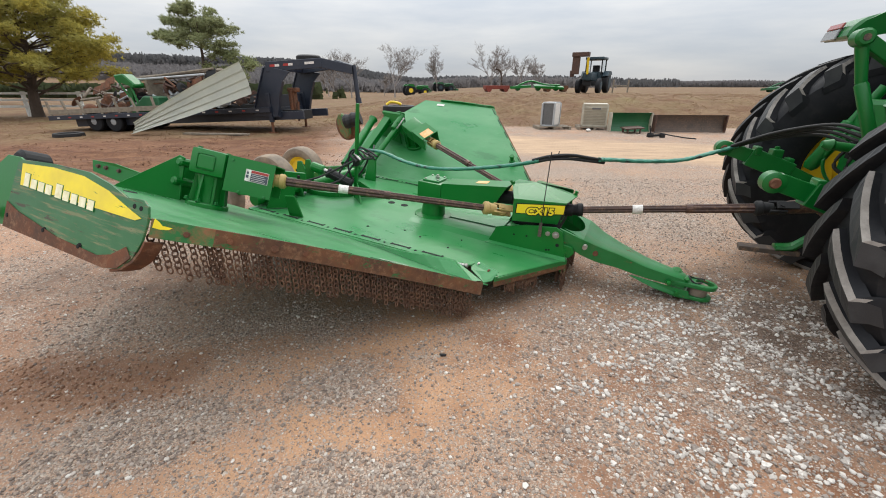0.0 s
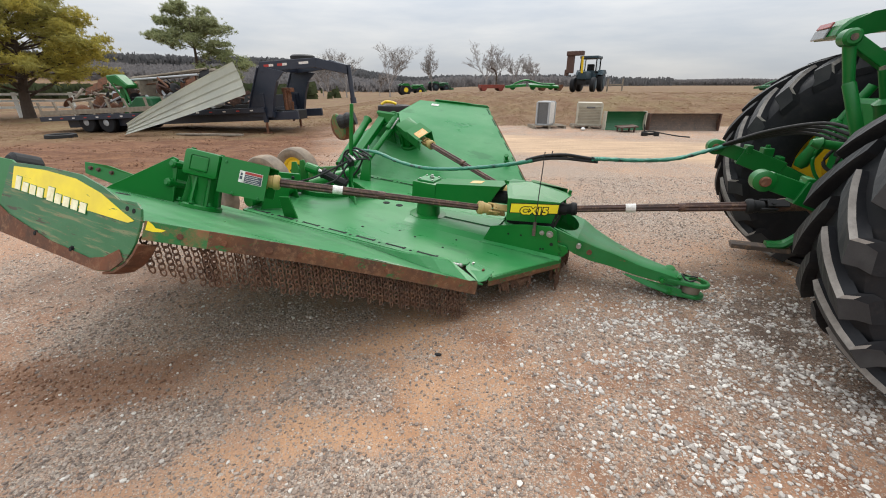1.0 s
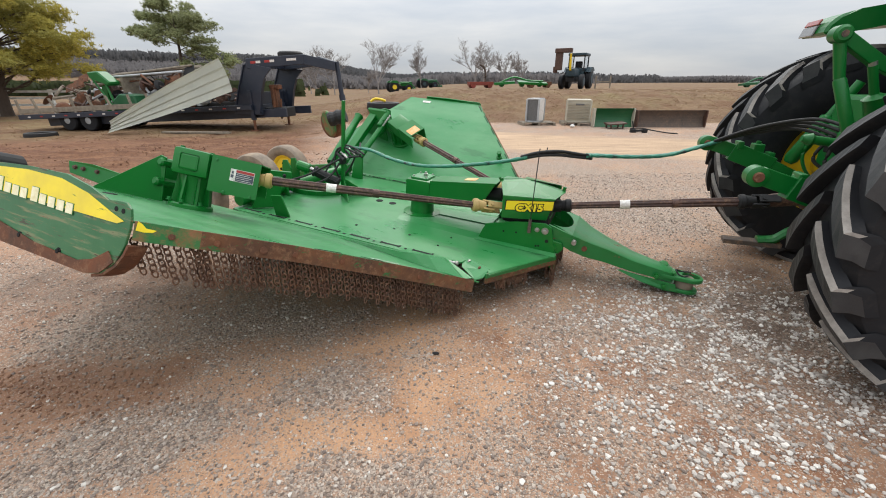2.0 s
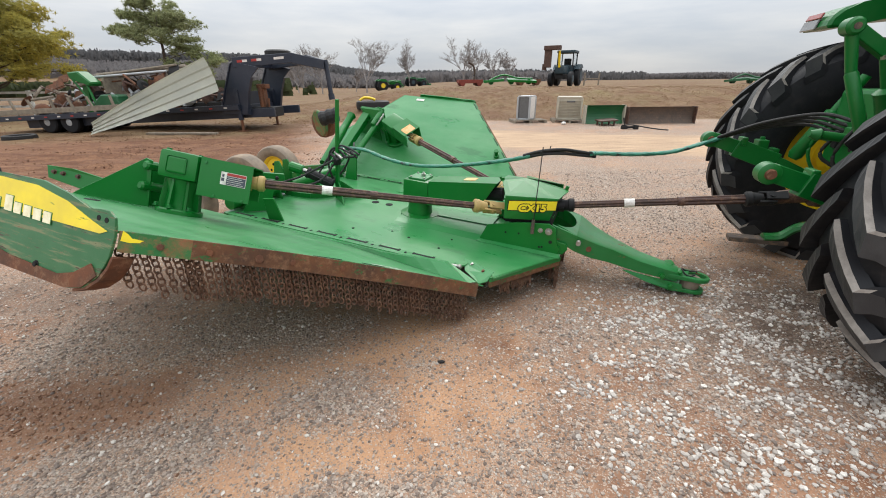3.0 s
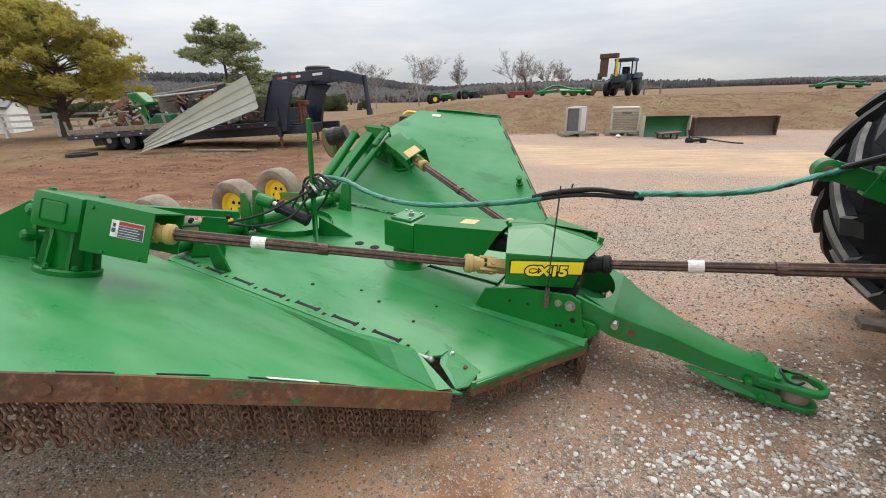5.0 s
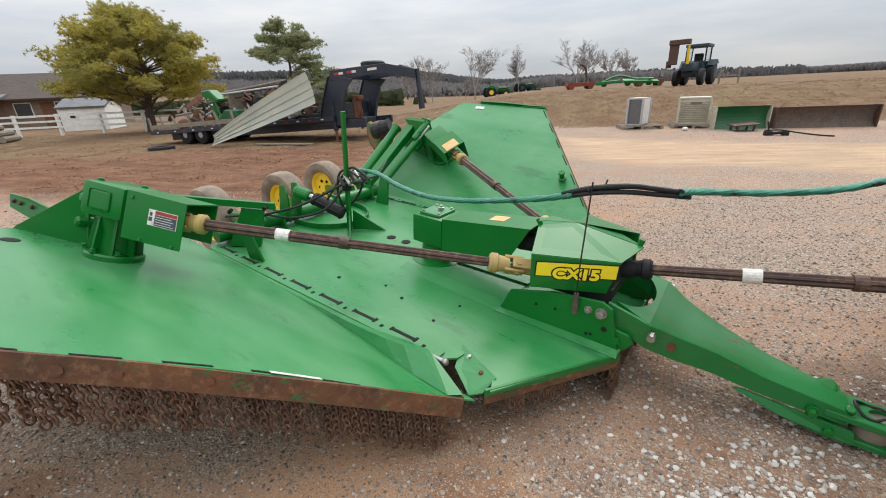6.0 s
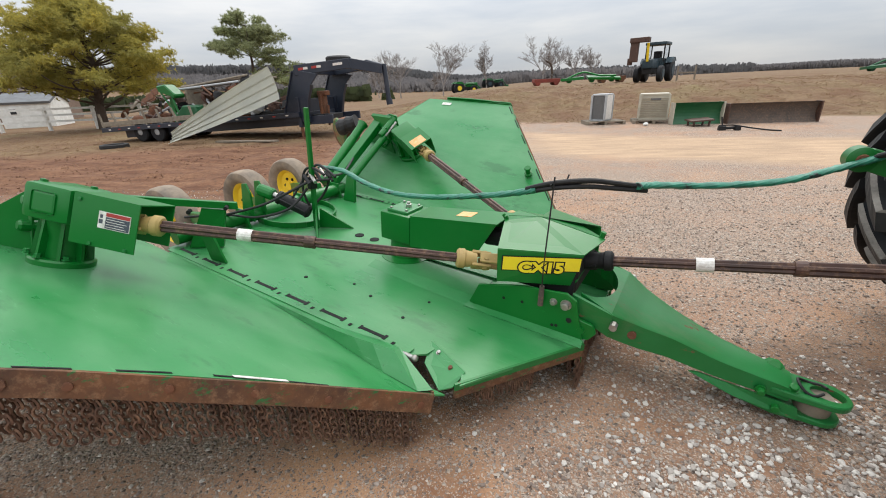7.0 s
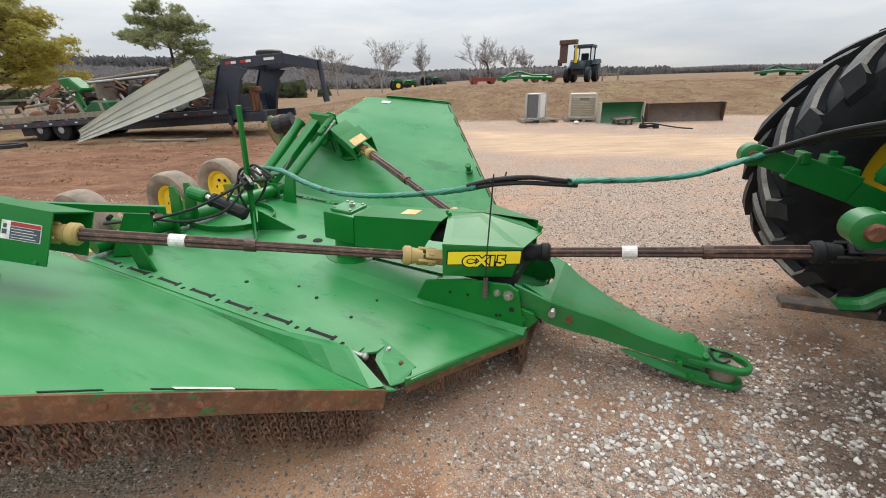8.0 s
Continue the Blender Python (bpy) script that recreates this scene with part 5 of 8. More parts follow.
# thin upright rod with prongs that carries the hoses
bm = B()
pipe(bm, [(0.918, -0.335, 0.10), (0.917, -0.345, 0.20), (0.914, -0.350, 0.30), (0.905, -0.33, 0.52), (0.897, -0.311, 0.685)], 0.0035, 6, 4)
pipe(bm, [(0.89, -0.335, 0.655), (0.90, -0.31, 0.635), (0.93, -0.27, 0.645), (0.94, -0.25, 0.69)], 0.004, 6, 4)
hosestand = part("hose_stand", bm, M_hose, cutter, "thin dark wire stand that holds up the hoses")
bm = B()
rod(bm, (0.92, -0.335, 0.06), (0.916, -0.335, 0.165), 0.014, 0.012, 8)
part("stand_socket", bm, M_blade, hosestand)

# mast
bm = B()
slab(bm, [(-1.025, -0.005, -0.09), (-0.99, -0.005, -0.09), (-0.945, -0.03, 0.82), (-0.97, -0.03, 0.82)], 0.03, None, 0.003)
mast = part("hose_mast", bm, M_green, cutter, "upright green flat bar that carries the hose ends")
for sg in (-1, 1):
    bm = B()
    slab(bm, [(-1.0, sg * 0.02, -0.085), (-0.98, sg * 0.02, 0.08), (-0.80 + 0.03 * sg, sg * 0.16, -0.085)], 0.012)
    part("mast_gusset", bm, M_green, mast)
for i in range(4):
    bm = B()
    rod(bm, (-1.03 + 0.02 * i, -0.05 + 0.035 * i, 0.34 + 0.012 * i), (-0.92 + 0.02 * i, -0.10 + 0.035 * i, 0.30 + 0.012 * i), 0.013, None, 8)
    part("hose_coupling", bm, M_steel if i % 2 else M_black, mast)
bm = B()
box(bm, (-1.01, -0.05, 0.24), (-0.965, 0.01, 0.33), None, 0.008)
part("hose_clamp", bm, M_black, mast)
for k, pts in enumerate((
    [(-1.03, -0.03, 0.10), (-1.06, -0.05, 0.22), (-1.05, -0.03, 0.36), (-0.97, -0.02, 0.40), (-0.84, -0.03, 0.37)],
    [(-1.14, -0.10, 0.15), (-1.09, 0.0, 0.30), (-1.01, 0.05, 0.40), (-0.88, 0.02, 0.40), (-0.76, 0.0, 0.36)],
    [(-1.45, -0.45, 0.06), (-1.22, -0.30, 0.14), (-1.06, -0.16, 0.24), (-0.95, -0.07, 0.31), (-0.80, -0.02, 0.34)],
    [(-1.30, 0.75, 0.30), (-1.12, 0.45, 0.26), (-0.98, 0.20, 0.30), (-0.93, 0.06, 0.36), (-0.80, 0.0, 0.35)],
    [(-1.08, 0.0, 0.05), (-1.0, 0.08, 0.16), (-0.94, 0.10, 0.28), (-0.90, 0.05, 0.37), (-0.78, -0.01, 0.33)],
    [(-1.75, -0.60, 0.02), (-1.5, -0.42, 0.04), (-1.25, -0.34, 0.05), (-1.05, -0.20, 0.12), (-1.0, -0.06, 0.25)],
)):
    bm = B()
    pipe(bm, pts, 0.0095, 8, 6)
    part("hydraulic_hose", bm, M_hose, cutter, "black rubber hydraulic hose")


def own(p):
    return CI @ Vector(p)


# long hose bundle, wrapped, from the mast over the stand to the tractor
WRAP = [(-0.86, 3.80, 0.905), (-0.627, 3.653, 0.905), (-0.41, 3.488, 0.85), (-0.189, 3.321, 0.824), (0.046, 3.144, 0.842), (0.294, 2.956, 0.89), (0.524, 2.782, 0.948), (0.666, 2.675, 0.995)]
bm = B()
pipe(bm, [own(p) for p in WRAP], 0.021, 9, 10, 0.16, squash=0.72)
bundle = part("hose_wrap", bm, M_teal, cutter, "hose bundle in twisted green wrap", True)
bm = B()
pipe(bm, [own(p) for p in [(1.10, 2.70, 1.000), (1.206, 2.757, 0.990), (1.503, 2.84, 0.966), (1.819, 2.929, 0.962), (2.05, 2.97, 1.005), (2.25, 2.96, 1.07)]], 0.022, 9, 10, 0.16, squash=0.7)
part("hose_wrap", bm, M_teal, cutter, "hose bundle in twisted green wrap", True)
for k in range(3):
    bm = B()
    o = (0.012 * math.cos(2.1 * k), 0.012 * math.sin(2.1 * k))
    pipe(bm, [own((x, y + o[0], z + o[1] + 0.006 * math.sin(9 * x + k))) for x, y, z in [(0.62, 2.71, 0.98), (0.733, 2.64, 1.018), (0.88, 2.66, 1.025), (1.0, 2.69, 1.012), (1.15, 2.73, 0.985)]], 0.011, 8, 6)
    part("hydraulic_hose", bm, M_hose, cutter, "black rubber hydraulic hose")
for k in range(4):
    bm = B()
    pipe(bm, [own(p) for p in [(2.20, 2.98 - 0.01 * k, 1.045 + 0.008 * k), (2.38, 2.86 - 0.03 * k, 1.13 + 0.02 * k), (2.55, 2.62 - 0.03 * k, 1.19 + 0.025 * k), (2.62, 2.40 - 0.02 * k, 1.14 + 0.03 * k), (2.72, 2.28, 1.10 + 0.03 * k)]], 0.011, 8, 6)
    part("hydraulic_hose", bm, M_hose, cutter, "black rubber hydraulic hose")

# lift cylinder of the axle
bm = B()
turned(bm, (-1.02, -0.045, 0.05), (-1.24, -0.144, 0.16), ((0, 0.038), (0.06, 0.052), (0.12, 0.046), (0.88, 0.046), (0.92, 0.054), (1, 0.05)), 14)
liftcyl = part("lift_cylinder", bm, M_black, cutter, "black hydraulic lift cylinder", True)
bm = B()
rod(bm, (-1.24, -0.144, 0.16), (-1.29, -0.165, 0.185), 0.022)
part("cylinder_rod", bm, M_steel, liftcyl, "bright cylinder rod")
bm = B()
for sg in (-1, 1):
    rod(bm, (-1.02, -0.045 + 0.05 * sg, 0.07), (-1.23, -0.14 + 0.05 * sg, 0.175), 0.009, None, 6)
part("tie_rod", bm, M_black, liftcyl)
bm = B()
turned(bm, (-1.27, -0.155, 0.172), (-1.39, -0.195, 0.205), ((0, 0.040), (0.1, 0.048), (0.9, 0.048), (1, 0.04)), 14)
part("clevis_tube", bm, M_green, cutter)
# torsion tube and its stands
bm = B()
turned(bm, (-1.52, -0.80, -0.02), (-1.49, 0.78, -0.02), ((0, 0.055), (1, 0.055)), 16)
ttube = part("torsion_tube", bm, M_green, cutter, "", True)
for y in (-0.70, -0.30, 0.25, 0.68):
    bm = B()
    slab(bm, [(-1.60, y, -0.09), (-1.41, y, -0.09), (-1.45, y, 0.05), (-1.56, y, 0.05)], 0.016, None, 0.002)
    part("tube_stand", bm, M_green, ttube)
for y in (-0.25, -0.14):
    bm = B()
    slab(bm, [(-1.56, y, -0.05), (-1.42, y, -0.05), (-1.42, y, 0.18), (-1.46, y, 0.25), (-1.51, y, 0.24)], 0.016, None, 0.002)
    part("lever_plate", bm, M_green, ttube)

# link arm to the near wing
bm = B()
slab(bm, [(-1.17, -0.52, 0.180), (-1.17, -0.52, 0.228), (-1.42, -0.78, 0.272), (-1.66, -1.05, 0.325), (-1.66, -1.05, 0.285), (-1.42, -0.78, 0.226)], 0.03, None, 0.003)
larm = part("wing_link", bm, M_green, cutter, "flat green link arm to the wing")
bm = B()
slab(bm, [(-1.33, -0.67, 0.20), (-1.23, -0.57, 0.18), (-1.25, -0.62, -0.08), (-1.42, -0.76, -0.08)], 0.03)
part("link_foot", bm, M_green, larm)
for x, y, z in ((-1.20, -0.575, 0.205), (-1.36, -0.735, 0.19)):
    bm = B()
    rod(bm, (x, y, z), (x + 0.03, y - 0.03, z), 0.014, None, 8)
    part("link_pin", bm, M_hole, larm)
bm = B()
slab(bm, [(-1.13, -0.78, -0.085), (-1.00, -0.76, -0.085), (-1.06, -0.78, 0.10), (-1.15, -0.80, 0.09)], 0.016, None, 0.002)
part("shaft_bracket", bm, M_green, cutter)

# lift tubes to the far wing
bm = B()
turned(bm, (-1.70, 0.72, 0.02), (-1.75, 1.40, 0.50), ((0, 0.05), (0.7, 0.05), (0.72, 0.044), (0.95, 0.044), (1, 0.06)), 14)
part("wing_lift_tube", bm, M_green, cutter, "", True)
bm = B()
slab(bm, [(-1.52, 0.70, 0.02), (-1.52, 0.70, 0.10), (-1.50, 1.42, 0.62), (-1.50, 1.46, 0.55)], 0.10, None, 0.004)
part("wing_lift_bar", bm, M_green, cutter)
bm = B()
turned(bm, (-1.34, 0.72, 0.08), (-1.29, 1.20, 0.44), ((0, 0.034), (1, 0.034)), 12)
fcyl = part("wing_cylinder", bm, M_green, cutter, "", True)
bm = B()
rod(bm, (-1.29, 1.20, 0.44), (-1.27, 1.36, 0.565), 0.016)
part("cylinder_rod", bm, M_steel, fcyl, "bright cylinder rod")
bm = B()
slab(bm, [(-1.36, 0.66, -0.09), (-1.22, 0.66, -0.09), (-1.24, 0.70, 0.16), (-1.33, 0.70, 0.16)], 0.03, None, 0.002)
part("lift_lug", bm, M_green, cutter)
bm = B()
slab(bm, [(-1.20, 1.30, 0.36), (-1.30, 1.52, 0.42), (-1.62, 1.50, 0.52), (-1.58, 1.36, 0.62), (-1.30, 1.32, 0.62)], 0.03)
part("lift_bracket", bm, M_green, cutter)
# tail wheel of the far wing
bm = B()
turned(bm, (-2.70, 1.95, 0.22), (-2.62, 2.18, 0.27), ((0, 0.10), (0.1, 0.18), (0.3, 0.20), (0.7, 0.20), (0.9, 0.18), (1, 0.10)), 20)
tw = part("tail_wheel", bm, M_rust, cutter, "rust-stained far wing tail wheel", True)
bm = B()
turned(bm, (-2.64, 1.90, 0.26), (-2.62, 1.94, 0.27), ((0, 0.17), (0.3, 0.19), (0.9, 0.19), (1, 0.12)), 22)
part("wheel_guard", bm, M_worn, tw)
bm = B()
turned(bm, (-2.56, 1.84, 0.33), (-2.34, 1.94, 0.42), ((0, 0.09), (0.2, 0.11), (0.4, 0.09), (0.6, 0.11), (0.8, 0.09), (1, 0.10)), 14)
part("rubber_spring", bm, M_hose, tw)


def small_wheel(at, yaw, lean=0.0, name="deck_wheel", r=0.34, w=0.20):
    M = CI @ Matrix.Translation(at) @ Matrix.Rotation(yaw, 4, "Z") @ Matrix.Rotation(lean, 4, "X")
    hub = B()
    turned(hub, M @ Vector((0, -w * 0.28, 0)), M @ Vector((0, w * 0.28, 0)), ((0, 0.05), (0.2, 0.055), (0.8, 0.055), (1, 0.05)), 12)
    wheel = part(name, hub, M_yellow, cutter, "yellow steel wheel with a bald dusty tyre")
    bm = B()
    n = 40
    prof = [(-0.30, 0.205), (-0.42, 0.23), (-0.50, 0.28), (-0.47, 0.32), (-0.36, 0.336), (-0.12, 0.341), (0.12, 0.341), (0.36, 0.336), (0.47, 0.32), (0.50, 0.28), (0.42, 0.23), (0.30, 0.205)]
    rings = [[bm.verts.new(M @ Vector((q * r / 0.34 * math.cos(a), y * w, q * r / 0.34 * math.sin(a)))) for a in [2 * math.pi * i / n for i in range(n)]] for y, q in prof]
    for r0, r1 in zip(rings, rings[1:] + rings[:1]):
        for i in range(n):
            face(bm, [r0[i], r0[(i + 1) % n], r1[(i + 1) % n], r1[i]])
    part("tyre", bm, M_dirtyrubber, wheel, "smooth dusty tyre", True)
    bm = B()
    prof = [(-0.30, 0.208), (-0.26, 0.19), (-0.10, 0.17), (-0.06, 0.06), (0.02, 0.06), (-0.02, 0.17), (0.22, 0.19), (0.30, 0.208)]
    rings = [[bm.verts.new(M @ Vector((q * math.cos(a), y * w, q * math.sin(a)))) for a in [2 * math.pi * i / 28 for i in range(28)]] for y, q in prof]
    for r0, r1 in zip(rings, rings[1:]):
        for i in range(28):
            face(bm, [r0[i], r0[(i + 1) % 28], r1[(i + 1) % 28], r1[i]])
    part("rim", bm, M_yellow, wheel, "", True)
    for i in range(6):
        bm = B()
        a = 2 * math.pi * i / 6
        bolt(bm, M @ Vector((0.095 * math.cos(a), -0.075 * w - 0.004, 0.095 * math.sin(a))), M.to_3x3() @ Vector((0, -1, 0)), 0.014, 0.012)
        part("wheel_nut", bm, M_hole, wheel)
    return wheel


AXLE = HEAD + radians(2)
small_wheel((-2.27, 4.95, 0.335), AXLE)
small_wheel((-2.12, 5.66, 0.335), AXLE)
small_wheel((-2.62, 4.22, 0.335), AXLE)
for a, b in (((-1.62, 0.20, -0.02), own((-2.20, 4.86, 0.35))), ((-1.62, 0.60, -0.02), own((-2.05, 5.55, 0.35))), ((-1.66, -0.50, -0.02), own((-2.55, 4.34, 0.35)))):
    bm = B()
    a, b = Vector(a), Vector(b)
    d = (b - a).normalized()
    w = d.cross(Vector((0, 1, 0))).normalized()
    slab(bm, [a + w * 0.06, b + w * 0.04, b - w * 0.04, a - w * 0.06], 0.05, None, 0.004)
    part("wheel_arm", bm, M_green, cutter)

# ---- tractor ----
TM = Matrix.Translation((2.09, 2.475, 0)) @ Matrix.Rotation(radians(-19.3), 4, "Z")
tractor = thing("tractor", "large green farm tractor with yellow rims, parked ahead of the cutter", "tractor", TM)


def rear_wheel(y0, x0, phase):
    sgn = 1 if y0 > 0 else -1
    C = Matrix.Translation((x0, y0, 0.872))
    RL, W2 = 0.893, 0.235
    bm = B()
    turned(bm, C @ Vector((0, -0.18, 0)), C @ Vector((0, 0.18, 0)), ((0, 0.13), (0.2, 0.16), (0.8, 0.16), (1, 0.13)), 20)
    wheel = part("rear_wheel", bm, M_yellow, tractor, "large rear wheel with a yellow rim and deep lugs")
    n = 72
    prof = [(-0.80, 0.43), (-0.98, 0.50), (-1.06, 0.60), (-1.04, 0.70), (-0.96, 0.785), (-0.80, 0.818), (-0.4, 0.835), (0, 0.84), (0.4, 0.835), (0.80, 0.818), (0.96, 0.785), (1.04, 0.70), (1.06, 0.60), (0.98, 0.50), (0.80, 0.43)]
    bm = B()
    rings = [[bm.verts.new(C @ Vector((r * math.cos(a), y * W2, r * math.sin(a)))) for a in [2 * math.pi * i / n for i in range(n)]] for y, r in prof]
    for r0, r1 in zip(rings, rings[1:] + rings[:1]):
        for i in range(n):
            face(bm, [r0[i], r0[(i + 1) % n], r1[(i + 1) % n], r1[i]])
    tyre = part("tyre", bm, M_tyre, wheel, "black tyre with high worn lugs", True)

    def shell(u):
        # across the tread from the middle line (0) over the shoulder (1) down the sidewall (1.25)
        if u <= 1:
            return 0.02 + 0.215 * u, 0.842 - 0.016 * u * u, RL - 0.012 * u * u
        k = (u - 1) / 0.25
        return 0.235 + 0.010 * k, 0.80 - 0.05 * k, RL - 0.025 - 0.09 * k

    bm = B()
    count = 20
    for side in (-1, 1):
        for i in range(count):
            th0 = phase + 2 * math.pi * (i + (0.5 if side > 0 else 0)) / count
            rows = []
            for u in (0.0, 0.12, 0.3, 0.5, 0.75, 1.0, 1.12, 1.25):
                y, rb, rt = shell(u)
                th = th0 + 0.33 * u ** 0.9 - (0.02 if u > 1 else 0)
                hw = (0.040 + 0.020 * u if u > 0.05 else 0.030) / 0.85
                base = 1.12
                drop = 0.006 if u < 0.05 else 0.0
                ring = ((rb - 0.02, -base), (rt - 0.026, -1.03), (rt - drop, -0.84), (rt - drop, 0.90), (rt - 0.012, 1.0), (rb - 0.02, base))
                rows.append([bm.verts.new(C @ Vector((r * math.cos(th + e * hw), side * y, r * math.sin(th + e * hw)))) for r, e in ring])
            for k, (r0, r1) in enumerate(zip(rows, rows[1:])):
                for j in range(5):
                    face(bm, [r0[j], r0[j + 1], r1[j + 1], r1[j]], 1 if j == 1 and k < 6 else 2 if j == 2 else 0)
            face(bm, rows[0], 0)
            face(bm, rows[-1][::-1], 0)
    part("tread", bm, (M_tyre, M_lugtop, M_lugface), tyre, "slanting rubber lugs with dusty worn flanks")
    bm = B()
    prof = [(-0.82, 0.435), (-0.80, 0.46), (-0.76, 0.46), (-0.72, 0.42), (-0.45, 0.40), (-0.20, 0.385), (0.0, 0.30), (0.05, 0.16), (0.15, 0.16), (0.12, 0.30), (0.0, 0.385), (0.45, 0.40), (0.80, 0.44)]
    prof = [(-sgn * y, r) for y, r in prof]
    rings = [[bm.verts.new(C @ Vector((r * math.cos(a), y * W2, r * math.sin(a)))) for a in [2 * math.pi * i / 48 for i in range(48)]] for y, r in prof]
    for r0, r1 in zip(rings, rings[1:]):
        for i in range(48):
            face(bm, [r0[i], r0[(i + 1) % 48], r1[(i + 1) % 48], r1[i]])
    part("rim", bm, M_yellow, wheel, "yellow dished steel rim", True)


rear_wheel(1.05, 1.005, radians(12))
rear_wheel(-0.985, 0.925, radians(19))
bm = B()
turned(bm, (1.005, -0.92, 0.872), (1.005, 0.92, 0.872), ((0, 0.10), (0.2, 0.12), (0.32, 0.20), (0.40, 0.28), (0.6, 0.28), (0.68, 0.20), (0.8, 0.12), (1, 0.10)), 20)
part("axle_housing", bm, M_tractor, tractor, "", True)
bm = B()
box(bm, (0.62, -0.26, 0.55), (2.3, 0.26, 1.28), None, 0.04)
part("transmission_case", bm, M_tractor, tractor, "dark green cast transmission case", True)
bm = B()
box(bm, (0.60, -0.42, 1.20), (1.3, 0.42, 1.42), None, 0.03)
box(bm, (0.52, -0.20, 0.95), (0.66, 0.24, 1.24), None, 0.015)
part("hydraulic_block", bm, M_tractor, tractor, "")
bm = B()
box(bm, (1.0, -0.72, 1.42), (2.5, 0.72, 2.75), None, 0.08)
part("cab", bm, M_black, tractor, "dark tractor cab")
for sg in (-1, 1):
    bm = B()
    slab(bm, [(x, sg * 1.03, z) for x, z in ((0.575, 1.825), (0.595, 1.90), (0.65, 1.955), (0.76, 1.99), (0.95, 2.02), (1.6, 2.05), (1.6, 1.92), (0.95, 1.88), (0.72, 1.835))], 0.40, None, 0.02)
    fend = part("fender", bm, M_tractor, tractor, "rounded green rear fender with a lamp at its end")
    bm = B()
    slab(bm, [(0.585, sg * 0.98, 1.90), (0.565, sg * 0.98, 1.83), (0.565, sg * 1.2, 1.83), (0.585, sg * 1.2, 1.90)], 0.014, None, 0.004)
    part("tail_lamp", bm, M_lens, fend, "clear lamp lens")
    bm = B()
    slab(bm, [(0.605, sg * 0.98, 1.945), (0.585, sg * 0.98, 1.905), (0.585, sg * 1.2, 1.905), (0.605, sg * 1.2, 1.945)], 0.014, None, 0.004)
    part("red_lamp", bm, M_redlens, fend, "red lamp lens")


def beam(bm, pts, w, h, bevel=0.004):
    """A flat bar through points, its height upright."""
    for a, b in zip(pts, pts[1:]):
        a, b = Vector(a), Vector(b)
        d = (b - a).normalized()
        s = d.cross(Vector((0, 0, 1))).normalized()
        u = s.cross(d)
        slab(bm, [a + u * h / 2 - d * 0.01, b + u * h / 2 + d * 0.01, b - u * h / 2 + d * 0.01, a - u * h / 2 - d * 0.01], w, None, bevel)


